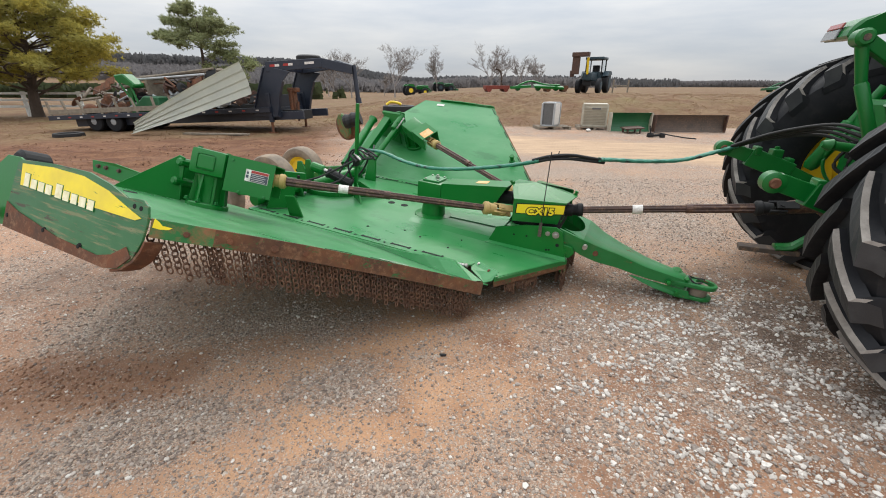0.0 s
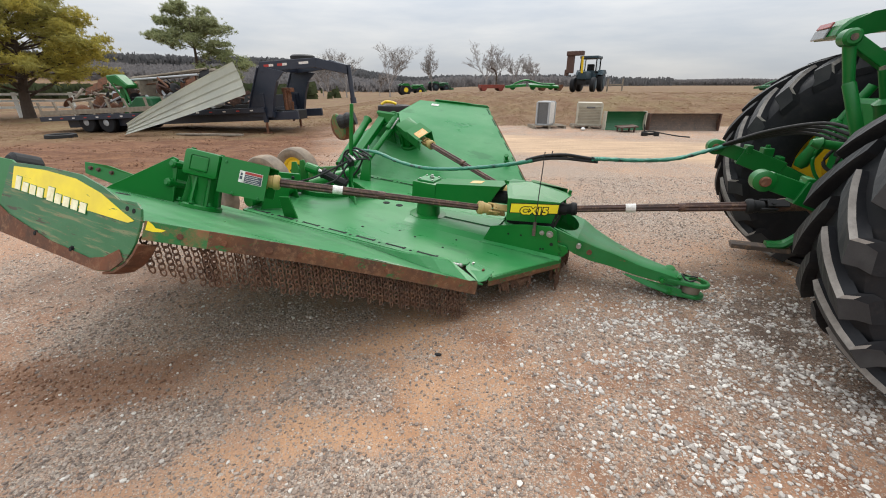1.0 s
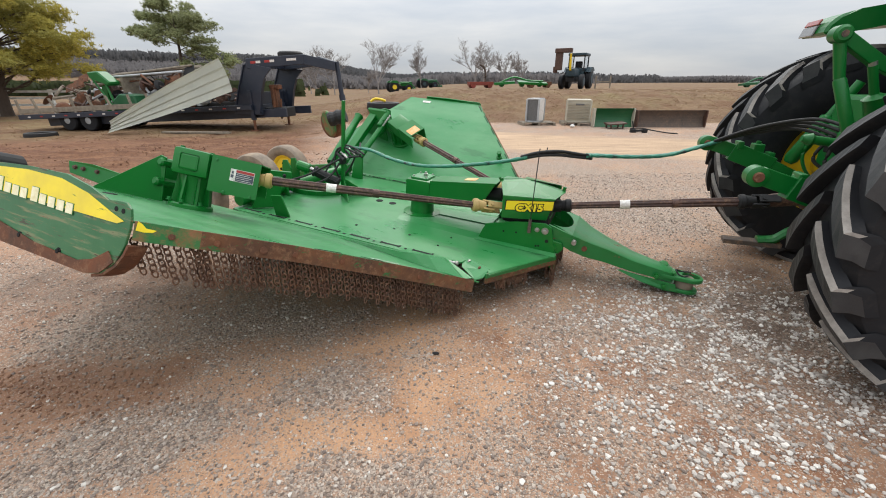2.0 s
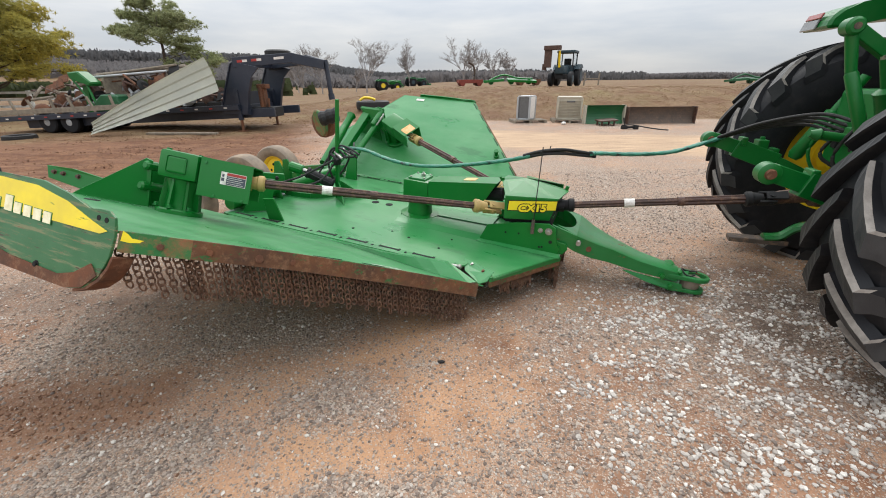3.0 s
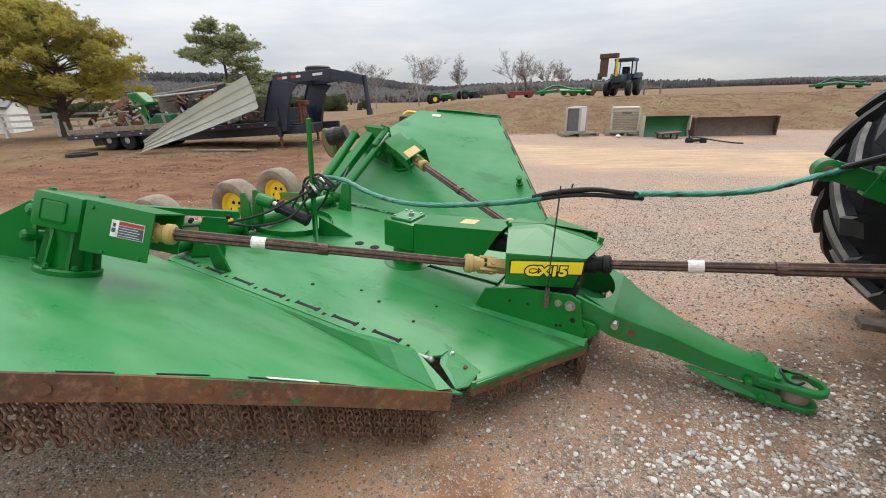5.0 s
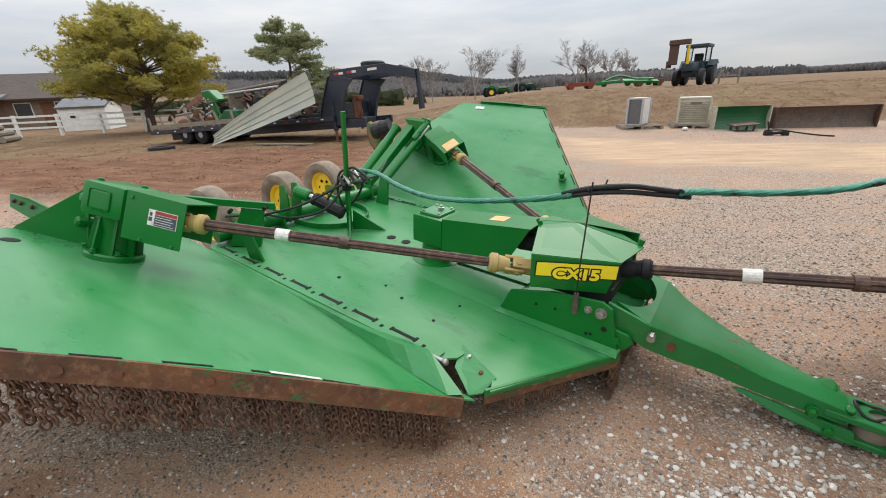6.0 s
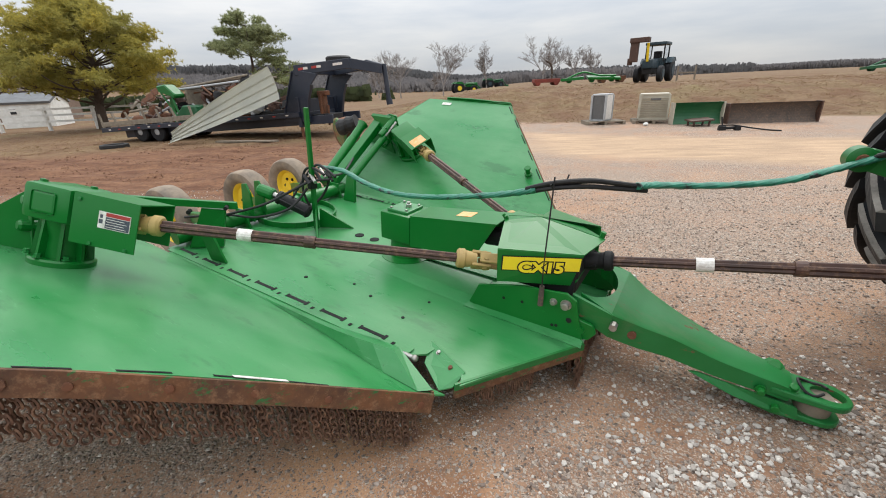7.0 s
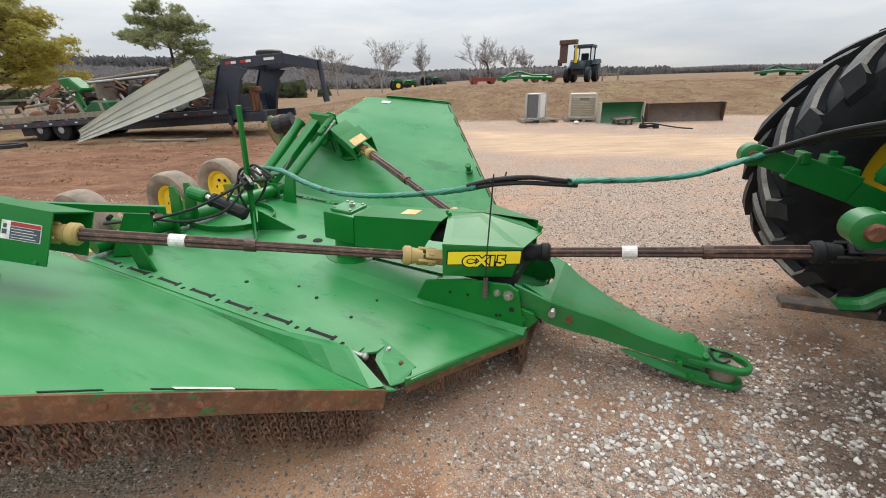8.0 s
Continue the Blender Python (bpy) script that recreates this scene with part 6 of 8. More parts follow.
for sg, z0 in ((-1, 1.0), (1, 1.045)):
    bm = B()
    beam(bm, [(-0.06, sg * 0.545, z0), (0.12, sg * 0.53, z0 - 0.06)], 0.055, 0.10)
    beam(bm, [(0.10, sg * 0.53, z0 - 0.055), (0.36, sg * 0.50, z0 - 0.15)], 0.09, 0.135)
    beam(bm, [(0.34, sg * 0.50, z0 - 0.15), (0.62, sg * 0.45, z0 - 0.28), (0.95, sg * 0.38, z0 - 0.42)], 0.07, 0.115)
    arm = part("lift_arm", bm, M_tractor, tractor, "green lower lift arm with a ball end")
    bm = B()
    turned(bm, (-0.09, sg * 0.505, z0), (-0.09, sg * 0.595, z0), ((0, 0.046), (0.08, 0.058), (0.92, 0.058), (1, 0.046)), 24)
    part("ball_end", bm, M_tractor, arm, "worn round ball end", True)
    bm = B()
    turned(bm, (-0.09, sg * 0.495, z0), (-0.09, sg * 0.612, z0), ((0, 0.024), (0.3, 0.036), (0.7, 0.036), (1, 0.024)), 16)
    part("ball", bm, M_rust, arm, "rusty ball with a pin hole", True)
    for x, y, z in ((0.16, sg * 0.575, z0 - 0.06), (0.30, sg * 0.555, z0 - 0.11), (0.50, sg * 0.52, z0 - 0.22)):
        bm = B()
        bolt(bm, (x, y, z), (0, sg, 0.1), 0.016, 0.02, 8)
        part("arm_bolt", bm, M_tractor, arm)
    for x0, x1, up in ((0.11, 0.15, 0.03), (0.33, 0.37, 0.035), (0.22, 0.29, 0.055)):
        bm = B()
        zt = z0 - 0.055 - 0.37 * (x0 - 0.10) + 0.055
        box(bm, (x0, sg * 0.52 - 0.05, zt - 0.03), (x1, sg * 0.52 + 0.05, zt + up), None, 0.008)
        part("arm_clamp", bm, M_tractor, arm)
    bm = B()
    rod(bm, (0.255, sg * 0.52, z0 - 0.06), (0.255, sg * 0.52, z0 + 0.03), 0.020, 0.016, 10)
    part("clamp_screw", bm, M_tractor, arm)
    if sg > 0:
        bm = B()
        turned(bm, (0.70, 0.40, 1.50), (0.46, 0.47, 0.93), ((0, 0.03), (0.40, 0.03), (0.42, 0.048), (0.95, 0.048), (1, 0.03)), 12)
        part("sway_strut", bm, M_tractor, tractor, "", True)
        continue
    # lift link: eye, sleeve and lower rod
    top, mid, low = Vector((0.195, sg * 0.30, 1.735)), Vector((0.255, sg * 0.305, 1.515)), Vector((0.48, sg * 0.42, 0.90))
    bm = B()
    turned(bm, mid, mid.lerp(low, 0.50), ((0, 0.025), (0.04, 0.031), (0.96, 0.031), (1, 0.025)), 14)
    linkp = part("lift_link", bm, M_tractor, tractor, "green upright lift link with a large eye", True)
    bm = B()
    turned(bm, top - Vector((0, 0.05, 0)), top + Vector((0, 0.05, 0)), ((0, 0.032), (0.15, 0.045), (0.85, 0.045), (1, 0.032)), 22)
    rod(bm, top, mid, 0.030, 0.026)
    part("link_eye", bm, M_tractor, linkp, "", True)
    bm = B()
    turned(bm, top - Vector((0, 0.054, 0)), top + Vector((0, 0.054, 0)), ((0, 0.017), (1, 0.017)), 16)
    part("link_pin", bm, M_blade, linkp, "rusty pin")
    bm = B()
    rod(bm, mid.lerp(low, 0.48), low, 0.026)
    part("link_rod", bm, M_tractor, linkp)
    bm = B()
    beam(bm, [(0.21, sg * 0.29, 1.73), (0.42, sg * 0.25, 1.60), (0.80, sg * 0.22, 1.42)], 0.05, 0.065)
    part("rocker_arm", bm, M_tractor, linkp)
bm = B()
turned(bm, (0.20, -0.02, 0.738), (0.62, 0.0, 0.80), ((0, 0.036), (0.1, 0.045), (0.45, 0.05), (0.5, 0.075), (0.8, 0.10), (1, 0.12)), 18)
part("drive_coupling", bm, M_shaft, tractor, "greasy dark drive coupling", True)
bm = B()
beam(bm, [(0.08, 0.16, 0.375), (0.42, 0.12, 0.385)], 0.10, 0.035)
dbar = part("drawbar", bm, M_blade, tractor, "flat rusty drawbar end with a green support")
bm = B()
pipe(bm, [(0.28, 0.13, 0.405), (0.38, 0.12, 0.425), (0.46, 0.10, 0.505), (0.58, 0.08, 0.53), (0.9, 0.0, 0.50), (1.4, 0, 0.52)], 0.055, 8, 5, squash=0.5)
part("drawbar_support", bm, M_tractor, dbar, "curved green support")
for sg in (-1,):
    bm = B()
    turned(bm, (0.60, sg * 0.22, 1.10), (0.40, sg * 0.27, 1.58), ((0, 0.035), (0.08, 0.05), (0.62, 0.05), (0.66, 0.056), (0.70, 0.022), (1, 0.022)), 14)
    cyl = part("hitch_cylinder", bm, M_tractor, tractor, "green hydraulic hitch cylinder", True)
    bm = B()
    rod(bm, (0.465, sg * 0.253, 1.42), (0.395, sg * 0.272, 1.60), 0.019)
    part("cylinder_rod", bm, M_steel, cyl, "bright cylinder rod")
    bm = B()
    beam(bm, [(0.44, sg * 0.36, 1.05), (0.50, sg * 0.34, 1.30), (0.72, sg * 0.30, 1.46)], 0.03, 0.09)
    part("rock_shaft_plate", bm, M_tractor, tractor)
    for k in range(3):
        bm = B()
        rod(bm, (0.47 + 0.05 * k, sg * 0.385, 1.13 + 0.10 * k), (0.47 + 0.05 * k, sg * 0.33, 1.13 + 0.10 * k), 0.018, None, 8)
        part("plate_bolt", bm, M_blade, tractor)
bm = B()
turned(bm, (0.30, 0.0, 1.16), (0.62, 0.0, 1.12), ((0, 0.02), (0.15, 0.04), (0.2, 0.028), (0.8, 0.028), (0.85, 0.045), (1, 0.045)), 12)
part("top_link", bm, M_tractor, tractor, "", True)
for k in range(4):
    bm = B()
    y = -0.24 + 0.15 * k
    pipe(bm, [(0.66, y, 1.18 + 0.02 * (k % 3)), (0.52, y + 0.04, 1.16 + 0.05 * (k % 2)), (0.46, y + 0.08, 1.02), (0.54, y + 0.05, 0.86 + 0.04 * (k % 3)), (0.70, y, 0.84)], 0.011, 8, 5)
    part("tractor_hose", bm, M_hose if k % 3 else M_tractor, tractor, "short bent hydraulic hose")
for k in range(6):
    bm = B()
    y = -0.28 + 0.1 * k
    box(bm, (0.50, y - 0.03, 1.06 + 0.03 * (k % 2)), (0.58, y + 0.03, 1.17 + 0.03 * (k % 2)), None, 0.01)
    part("hose_port", bm, M_tractor if k % 2 else M_black, tractor)
bm = B()
slab(bm, [(0.60, 0.30, 0.98), (0.60, 0.45, 1.30), (0.85, 0.45, 1.42), (1.0, 0.36, 0.98)], 0.02)
slab(bm, [(0.60, -0.30, 0.98), (0.60, -0.45, 1.30), (0.85, -0.45, 1.42), (1.0, -0.36, 0.98)], 0.02)
part("side_bracket", bm, M_tractor, tractor)
bm = B()
rod(bm, (2.6, -0.35, 0.62), (2.6, 0.35, 0.62), 0.08)
box(bm, (2.2, -0.28, 0.62), (4.6, 0.28, 1.7), None, 0.08)
part("bonnet", bm, M_tractor, tractor, "long green tractor bonnet", True)
for sg in (-1, 1):
    bm = B()
    turned(bm, (4.1, sg * 0.75, 0.66), (4.1, sg * 1.1, 0.66), ((0, 0.35), (0.1, 0.62), (0.3, 0.66), (0.7, 0.66), (0.9, 0.62), (1, 0.35)), 28)
    part("front_wheel", bm, M_tyre, tractor)
bm = B()
rod(bm, (4.1, -0.8, 0.66), (4.1, 0.8, 0.66), 0.10)
part("front_axle", bm, M_tractor, tractor)

# ---- gooseneck trailer and its load ----
GM = Matrix.Translation((-5.87, 13.75, 0)) @ Matrix.Rotation(radians(-9.4), 4, "Z")
trailer = thing("gooseneck_trailer", "long black gooseneck flatbed trailer with tandem wheels, loaded with scrap", "trailer", GM)
TILT_T = Matrix.Rotation(radians(-2.6), 4, "Y")
bm = B()
box(bm, (-8.75, 0.06, 0.70), (0.0, 2.34, 0.78), TILT_T, 0.01)
part("deck", bm, M_wood, trailer, "weathered plank deck")
for y in (0.0, 2.40):
    bm = B()
    box(bm, (-8.8, y - 0.05, 0.66), (0.1, y + 0.05, 0.82), TILT_T, 0.01)
    rail = part("side_rail", bm, M_blackpaint, trailer)
    for i in range(17):
        bm = B()
        x = -8.4 + 0.5 * i
        box(bm, (x, y - 0.056, 0.72), (x + 0.11, y - 0.051, 0.76), TILT_T)
        part("reflector", bm, M_redst if i % 2 else M_white, rail)
    bm = B()
    box(bm, (-8.0, y + (0.25 if y < 1 else -0.35), 0.40), (1.1, y + (0.35 if y < 1 else -0.25), 0.66), TILT_T, 0.01)
    part("frame_beam", bm, M_blackpaint, trailer)
    bm = B()
    box(bm, (-8.75, y - 0.02, 0.86), (-3.4, y + 0.02, 1.02), TILT_T, 0.01)
    side = part("side_board", bm, M_wood, trailer, "weathered grey-green side board")
    for i in range(8):
        bm = B()
        x = -8.7 + 0.74 * i
        slab(bm, [(x, y, 0.80), (x + 0.07, y, 0.80), (x + 0.02 - 0.06 * (i % 3), y, 1.32), (x - 0.05 - 0.06 * (i % 3), y, 1.32)], 0.05, TILT_T)
        part("stake", bm, M_wood, side, "grey wooden stake")


def road_wheel(parent, at, r, w, name="wheel", rim=M_greymetal):
    c = Vector(at)
    bm = B()
    turned(bm, c - Vector((0, w / 2, 0)), c + Vector((0, w / 2, 0)), ((0, r * 0.62), (0.04, r * 0.9), (0.2, r), (0.8, r), (0.96, r * 0.9), (1, r * 0.62)), 26)
    wh = part(name, bm, M_tyre, parent, "black road tyre on a pale grey rim", True)
    bm = B()
    turned(bm, c - Vector((0, w / 2 + 0.01, 0)), c - Vector((0, w / 2 - 0.06, 0)), ((0, r * 0.28), (0.2, r * 0.34), (0.3, r * 0.55), (0.5, r * 0.66), (1, r * 0.66)), 18)
    part("rim", bm, rim, wh, "", True)
    return wh


for x in (-7.02, -6.19):
    for y in (0.18, 0.50, 1.9, 2.22):
        road_wheel(trailer, (x, y, 0.255), 0.35, 0.24)
for x in (-7.02, -6.19):
    bm = B()
    rod(bm, (x, 0.2, 0.255), (x, 2.2, 0.255), 0.05)
    box(bm, (x - 0.3, 0.33, 0.24), (x + 0.3, 0.39, 0.40), None, 0.01)
    box(bm, (x - 0.3, 2.01, 0.24), (x + 0.3, 2.07, 0.40), None, 0.01)
    part("axle", bm, M_blackpaint, trailer)
# neck
for sg, y0 in ((1, 0.12), (-1, 2.28)):
    bm = B()
    slab(bm, [(-0.62, y0, 0.52), (0.24, y0, 0.52), (0.40, y0, 1.20), (0.56, y0, 1.62), (0.86, y0, 1.90), (0.02, y0, 2.06), (-0.06, y0, 1.98), (-0.36, y0, 1.24), (-0.58, y0, 0.86)], 0.05, None, 0.006)
    for p, q in (((-0.60, 0.60), (-0.36, 1.24)), ((-0.36, 1.24), (-0.02, 2.02)), ((0.26, 0.55), (0.42, 1.22)), ((0.42, 1.22), (0.58, 1.62))):
        slab(bm, [(p[0], y0 - 0.07, p[1]), (p[0], y0 + 0.07, p[1]), (q[0], y0 + 0.07, q[1]), (q[0], y0 - 0.07, q[1])], 0.03)
    post = part("neck_post", bm, M_blackpaint, trailer, "black welded neck upright with a plate gusset")
    bm = B()
    y1, y2 = y0 + sg * 0.45, y0 + sg * 0.98
    for a, b in (((0.05, y0, 2.03), (1.75, y1, 2.17)), ((1.70, y1, 2.17), (2.55, y2, 1.98))):
        a, b = Vector(a), Vector(b)
        slab(bm, [a + Vector((0, 0, 0.15)), b + Vector((0, 0, 0.14)), b - Vector((0, 0, 0.14)), a - Vector((0, 0, 0.15))], 0.12, None, 0.01)
    beamp = part("neck_beam", bm, M_blackpaint, trailer)
    for k, t in enumerate((0.18, 0.42, 0.80)):
        bm = B()
        p = Vector((0.05, y0, 2.05)).lerp(Vector((1.75, y1, 2.19)), t)
        d = Vector((1.7, y1 - y0, 0.14)).normalized()
        o = Vector((0, -sg * 0.065, 0))
        slab(bm, [p + o - d * 0.16 + Vector((0, 0, 0.035)), p + o + Vector((0, 0, 0.035)), p + o - Vector((0, 0, 0.035)), p + o - d * 0.16 - Vector((0, 0, 0.035))], 0.006)
        part("reflector", bm, M_redst if k < 2 else M_white, beamp)
        bm = B()
        slab(bm, [p + o + Vector((0, 0, 0.035)), p + o + d * 0.14 + Vector((0, 0, 0.035)), p + o + d * 0.14 - Vector((0, 0, 0.035)), p + o - Vector((0, 0, 0.035))], 0.006)
        part("reflector", bm, M_white, beamp)
    bm = B()
    x = -0.07 if sg > 0 else 0.0
    box(bm, (x, y0 - 0.06, 0.35), (x + 0.13, y0 + 0.06, 1.25), None, 0.01)
    jack = part("landing_leg", bm, M_blackpaint, trailer, "black landing leg on a foot plate")
    bm = B()
    rod(bm, (x + 0.065, y0, 0.03), (x + 0.065, y0, 0.5), 0.045)
    box(bm, (x - 0.05, y0 - 0.12, 0.0), (x + 0.18, y0 + 0.12, 0.03))
    part("foot", bm, M_rust, jack)
bm = B()
rod(bm, (2.66, 1.20, 1.05), (2.58, 1.20, 2.12), 0.075, None, 12)
rod(bm, (2.68, 1.20, 0.92), (2.66, 1.20, 1.10), 0.10, None, 12)
part("coupler", bm, M_blackpaint, trailer, "upright coupler tube", True)
bm = B()
box(bm, (0.05, 0.12, 1.92), (0.22, 2.28, 2.08), None, 0.01)
box(bm, (0.0, 0.10, 0.50), (0.30, 2.30, 0.66), None, 0.01)
box(bm, (-0.05, 0.30, 0.66), (0.10, 2.10, 0.80), None, 0.01)
box(bm, (-0.02, 0.2, 0.66), (0.02, 2.2, 1.2), None, 0.005)
part("cross_member", bm, M_blackpaint, trailer)
bm = B()
box(bm, (0.22, 0.45, 0.42), (0.95, 1.15, 0.72), None, 0.02)
part("tool_box", bm, M_black, trailer)
bm = B()
box(bm, (0.42, 0.62, 0.72), (0.62, 0.85, 1.28), None, 0.02)
rod(bm, (0.50, 0.60, 0.40), (0.52, 0.62, 1.36), 0.06)
box(bm, (0.40, 0.60, 1.28), (0.72, 0.90, 1.42), None, 0.03)
rod(bm, (0.66, 0.70, 0.35), (0.70, 0.72, 0.98), 0.035)
part("winch_gear", bm, M_rust, trailer, "rusty jack gear box")
bm = B()
turned(bm, (1.0, 1.2, 2.20), (1.0, 1.2, 2.44), ((0, 0.25), (0.02, 0.34), (0.2, 0.40), (0.8, 0.40), (0.98, 0.34), (1, 0.25)), 26)
part("spare_tyre", bm, M_hose, trailer, "", True)


def sheet():
    """Ribbed roofing sheet, twisted and sagging from the trailer to the ground."""
    bm = B()
    n, k = 26, 40
    a0, a1 = Vector((-10.02, 12.95, 0.02)), Vector((-10.15, 13.35, 0.34))
    b0, b1 = Vector((-6.02, 13.05, 1.22)), Vector((-6.52, 13.62, 2.16))
    grid = []
    for i in range(n + 1):
        t = i / n
        row = []
        for j in range(k + 1):
            u = j / k
            p = a0.lerp(a1, u).lerp(b0.lerp(b1, u), t)
            p.z += 0.10 * math.sin(math.pi * t) * (u - 0.35)
            rib = 0.035 if (j % 10) in (0, 1) else 0.0
            row.append(bm.verts.new(p + Vector((-0.1, -0.7, 0.5)) * rib + Vector((0, 0.10 * math.sin(math.pi * u), 0))))
        grid.append(row)
    for r0, r1 in zip(grid, grid[1:]):
        for j in range(k):
            face(bm, [r0[j], r0[j + 1], r1[j + 1], r1[j]])
    bmesh.ops.solidify(bm, geom=bm.faces[:], thickness=0.02)
    ob = part("roofing_sheet", bm, M_sheet, None)
    tagged(ob, "cream ribbed steel roofing sheets leaning off the trailer to the ground", "sheet metal")


sheet()


def scrap(name, label, category, draw, mat, at=(0, 0, 0), yaw=0.0):
    bm = B()
    draw(bm)
    ob = part(name, bm, mat, None)
    ob.matrix_basis = GM @ TILT_T @ Matrix.Translation(at) @ Matrix.Rotation(yaw, 4, "Z")
    return tagged(ob, label, category)


def cowl(bm):
    slab(bm, [(-0.25, 0, 0.98), (0.15, 0, 1.0), (0.55, 0, 0.62), (0.45, 0, 0.50), (0.1, 0, 0.72), (-0.2, 0, 0.76)], 0.45, None, 0.04)
    slab(bm, [(-0.2, 0.2, 0.8), (0.0, 0.2, 0.75), (-0.15, 0.2, -0.3), (-0.30, 0.2, -0.3)], 0.06)
    rod(bm, (0.3, -0.15, 0.6), (0.5, -0.2, -0.28), 0.04)
    rod(bm, (-0.15, -0.2, 0.85), (0.45, -0.2, -0.28), 0.03)


def green_box(bm):
    slab(bm, [(-0.5, 0, 0), (0.55, 0, 0), (0.45, 0, 0.5), (-0.1, 0, 0.55), (-0.45, 0, 0.3)], 0.7, None, 0.04)


def heap(label, seed, count, sx, sz, mats, at):
    """A tangle of rods and discs on a base plate, each piece a part."""
    r = random.Random(seed)
    ob = thing("scrap_heap", label, "scrap metal", GM @ TILT_T @ Matrix.Translation(at))
    bm = B()
    box(bm, (-sx * 0.8, -0.5, 0.0), (sx * 0.8, 0.5, 0.12), None, 0.02)
    part("base_frame", bm, mats[0], ob)
    for i in range(count):
        a = Vector((r.uniform(-sx, sx), r.uniform(-0.6, 0.6), r.uniform(0.02, sz)))
        b = a + Vector((r.uniform(-0.8, 0.8), r.uniform(-0.4, 0.4), r.uniform(-0.3, 0.35)))
        b.z = max(b.z, 0.02)
        bm = B()
        if i % 3:
            rod(bm, a, b, r.uniform(0.015, 0.05), None, 7)
        elif i % 2:
            turned(bm, a, a + (b - a).normalized() * 0.08, ((0, 0.12), (0.5, 0.22), (1, 0.12)), 14)
        else:
            slab(bm, [a, a + Vector((0.45, 0, 0.1)), a + Vector((0.4, 0.1, 0.32)), a + Vector((0.05, 0.1, 0.25))], 0.03)
        part("rod" if i % 3 else "disc" if i % 2 else "plate", bm, mats[i % len(mats)], ob)


scrap("tractor_cowling", "bent green machine cowling standing on the trailer", "scrap metal", cowl, M_tractor, (-5.65, 0.55, 1.10))
scrap("green_hopper", "dented green steel hopper among the scrap", "scrap metal", green_box, M_shadegreen, (-4.75, 0.6, 0.80))
heap("heap of rust-red rods and wheels on the trailer", 2, 44, 0.9, 0.95, (M_rust, M_shaft, M_wood), (-6.9, 0.9, 0.80))
heap("heap of brown rods and discs on the trailer", 5, 60, 1.5, 0.95, (M_rust, M_shaft, M_greymetal, M_black), (-4.4, 1.2, 0.80))
heap("tangled heap of dark and rusty iron on the trailer", 14, 50, 1.3, 0.7, (M_rust, M_black, M_shaft, M_greymetal), (-6.1, 1.35, 0.80))
heap("tall heap of brown machine parts on the trailer", 21, 60, 1.0, 1.05, (M_rust, M_shaft, M_black, M_rust), (-3.3, 1.25, 0.80))
heap("low heap of dark iron parts on the trailer", 9, 26, 1.0, 0.4, (M_black, M_shaft), (-1.7, 1.3, 0.80))


stack = thing("pole_stack", "stack of weathered poles laid across the load", "poles", GM @ TILT_T @ Matrix.Translation((-3.9, 1.0, 0.80)) @ Matrix.Rotation(0.04, 4, "Z"))
for i in range(9):
    bm = B()
    rod(bm, (-1.8 + 0.1 * i, 0.11 * i - 0.1, 1.11 + 0.05 * (i % 3)), (1.2 + 0.31 * ((i * 5) % 4), 0.12 * i - 0.2, 1.16 + 0.06 * ((i * 3) % 4)), 0.038, None, 8)
    part("pole", bm, M_wood if i % 4 else M_greymetal, stack)
for x in (-1.2, 1.0):
    bm = B()
    box(bm, (x - 0.05, -0.15, 0.0), (x + 0.05, 0.95, 1.08))
    part("bearer", bm, M_wood, stack)


def tank(bm):
    turned(bm, (-0.7, 0, 0.35), (0.7, 0, 0.35), ((0, 0.1), (0.04, 0.28), (0.12, 0.34), (0.88, 0.34), (0.96, 0.28), (1, 0.1)), 20)
    box(bm, (-0.5, -0.25, 0), (-0.4, 0.25, 0.2))
    box(bm, (0.4, -0.25, 0), (0.5, 0.25, 0.2))


scrap("white_tank", "white round tank lying on the trailer", "tank", tank, M_greymetal, (-2.6, 0.75, 0.85))


def ring_tyre(name, at, r, w, label, mat=M_hose, lie=True, yaw=0.0):
    bm = B()
    n, m = 32, 10
    rings = []
    for i in range(n):
        a = 2 * math.pi * i / n
        rings.append([bm.verts.new(Vector(((r - 0.32 * r * 0.5 + 0.32 * r * 0.5 * math.cos(q)) * math.cos(a), (r - 0.16 * r + 0.16 * r * math.cos(q)) * math.sin(a), w / 2 + w / 2 * max(-0.9, min(0.9, 1.3 * math.sin(q)))))) for q in [2 * math.pi * j / m for j in range(m)]])
    for i in range(n):
        r0, r1 = rings[i], rings[(i + 1) % n]
        for j in range(m):
            face(bm, [r0[j], r0[(j + 1) % m], r1[(j + 1) % m], r1[j]])
    ob = part(name, bm, mat, None, "", True)
    ob.matrix_basis = Matrix.Translation(at) @ Matrix.Rotation(yaw, 4, "Z")
    return tagged(ob, label, "tyre")


ring_tyre("old_tyre", (-12.35, 13.3, gz(-12.35, 13.3) - 0.05), 0.42, 0.22, "old black tyre lying on the dirt behind the trailer wheels")
ring_tyre("old_tyre", (-2.3, 20.2, gz(-2.3, 20.2) - 0.02), 0.78, 0.42, "large black tyre lying on the grassy bank")
bm = B()
pipe(bm, [(-0.4, 0, 0.40), (-0.2, 0.05, 0.52), (0.1, 0.0, 0.50), (0.3, 0.05, 0.42)], 0.06, 8, 4)
yb = part("yellow_frame", bm, M_yellow, None)
yb.matrix_basis = Matrix.Translation((-2.5, 20.2, gz(-2.3, 20.2)))
tagged(yb, "bent yellow steel piece lying on the tyre", "scrap metal")
bm = B()
box(bm, (-1.1, -0.08, 0), (1.1, 0.08, 0.05), None, 0.005)
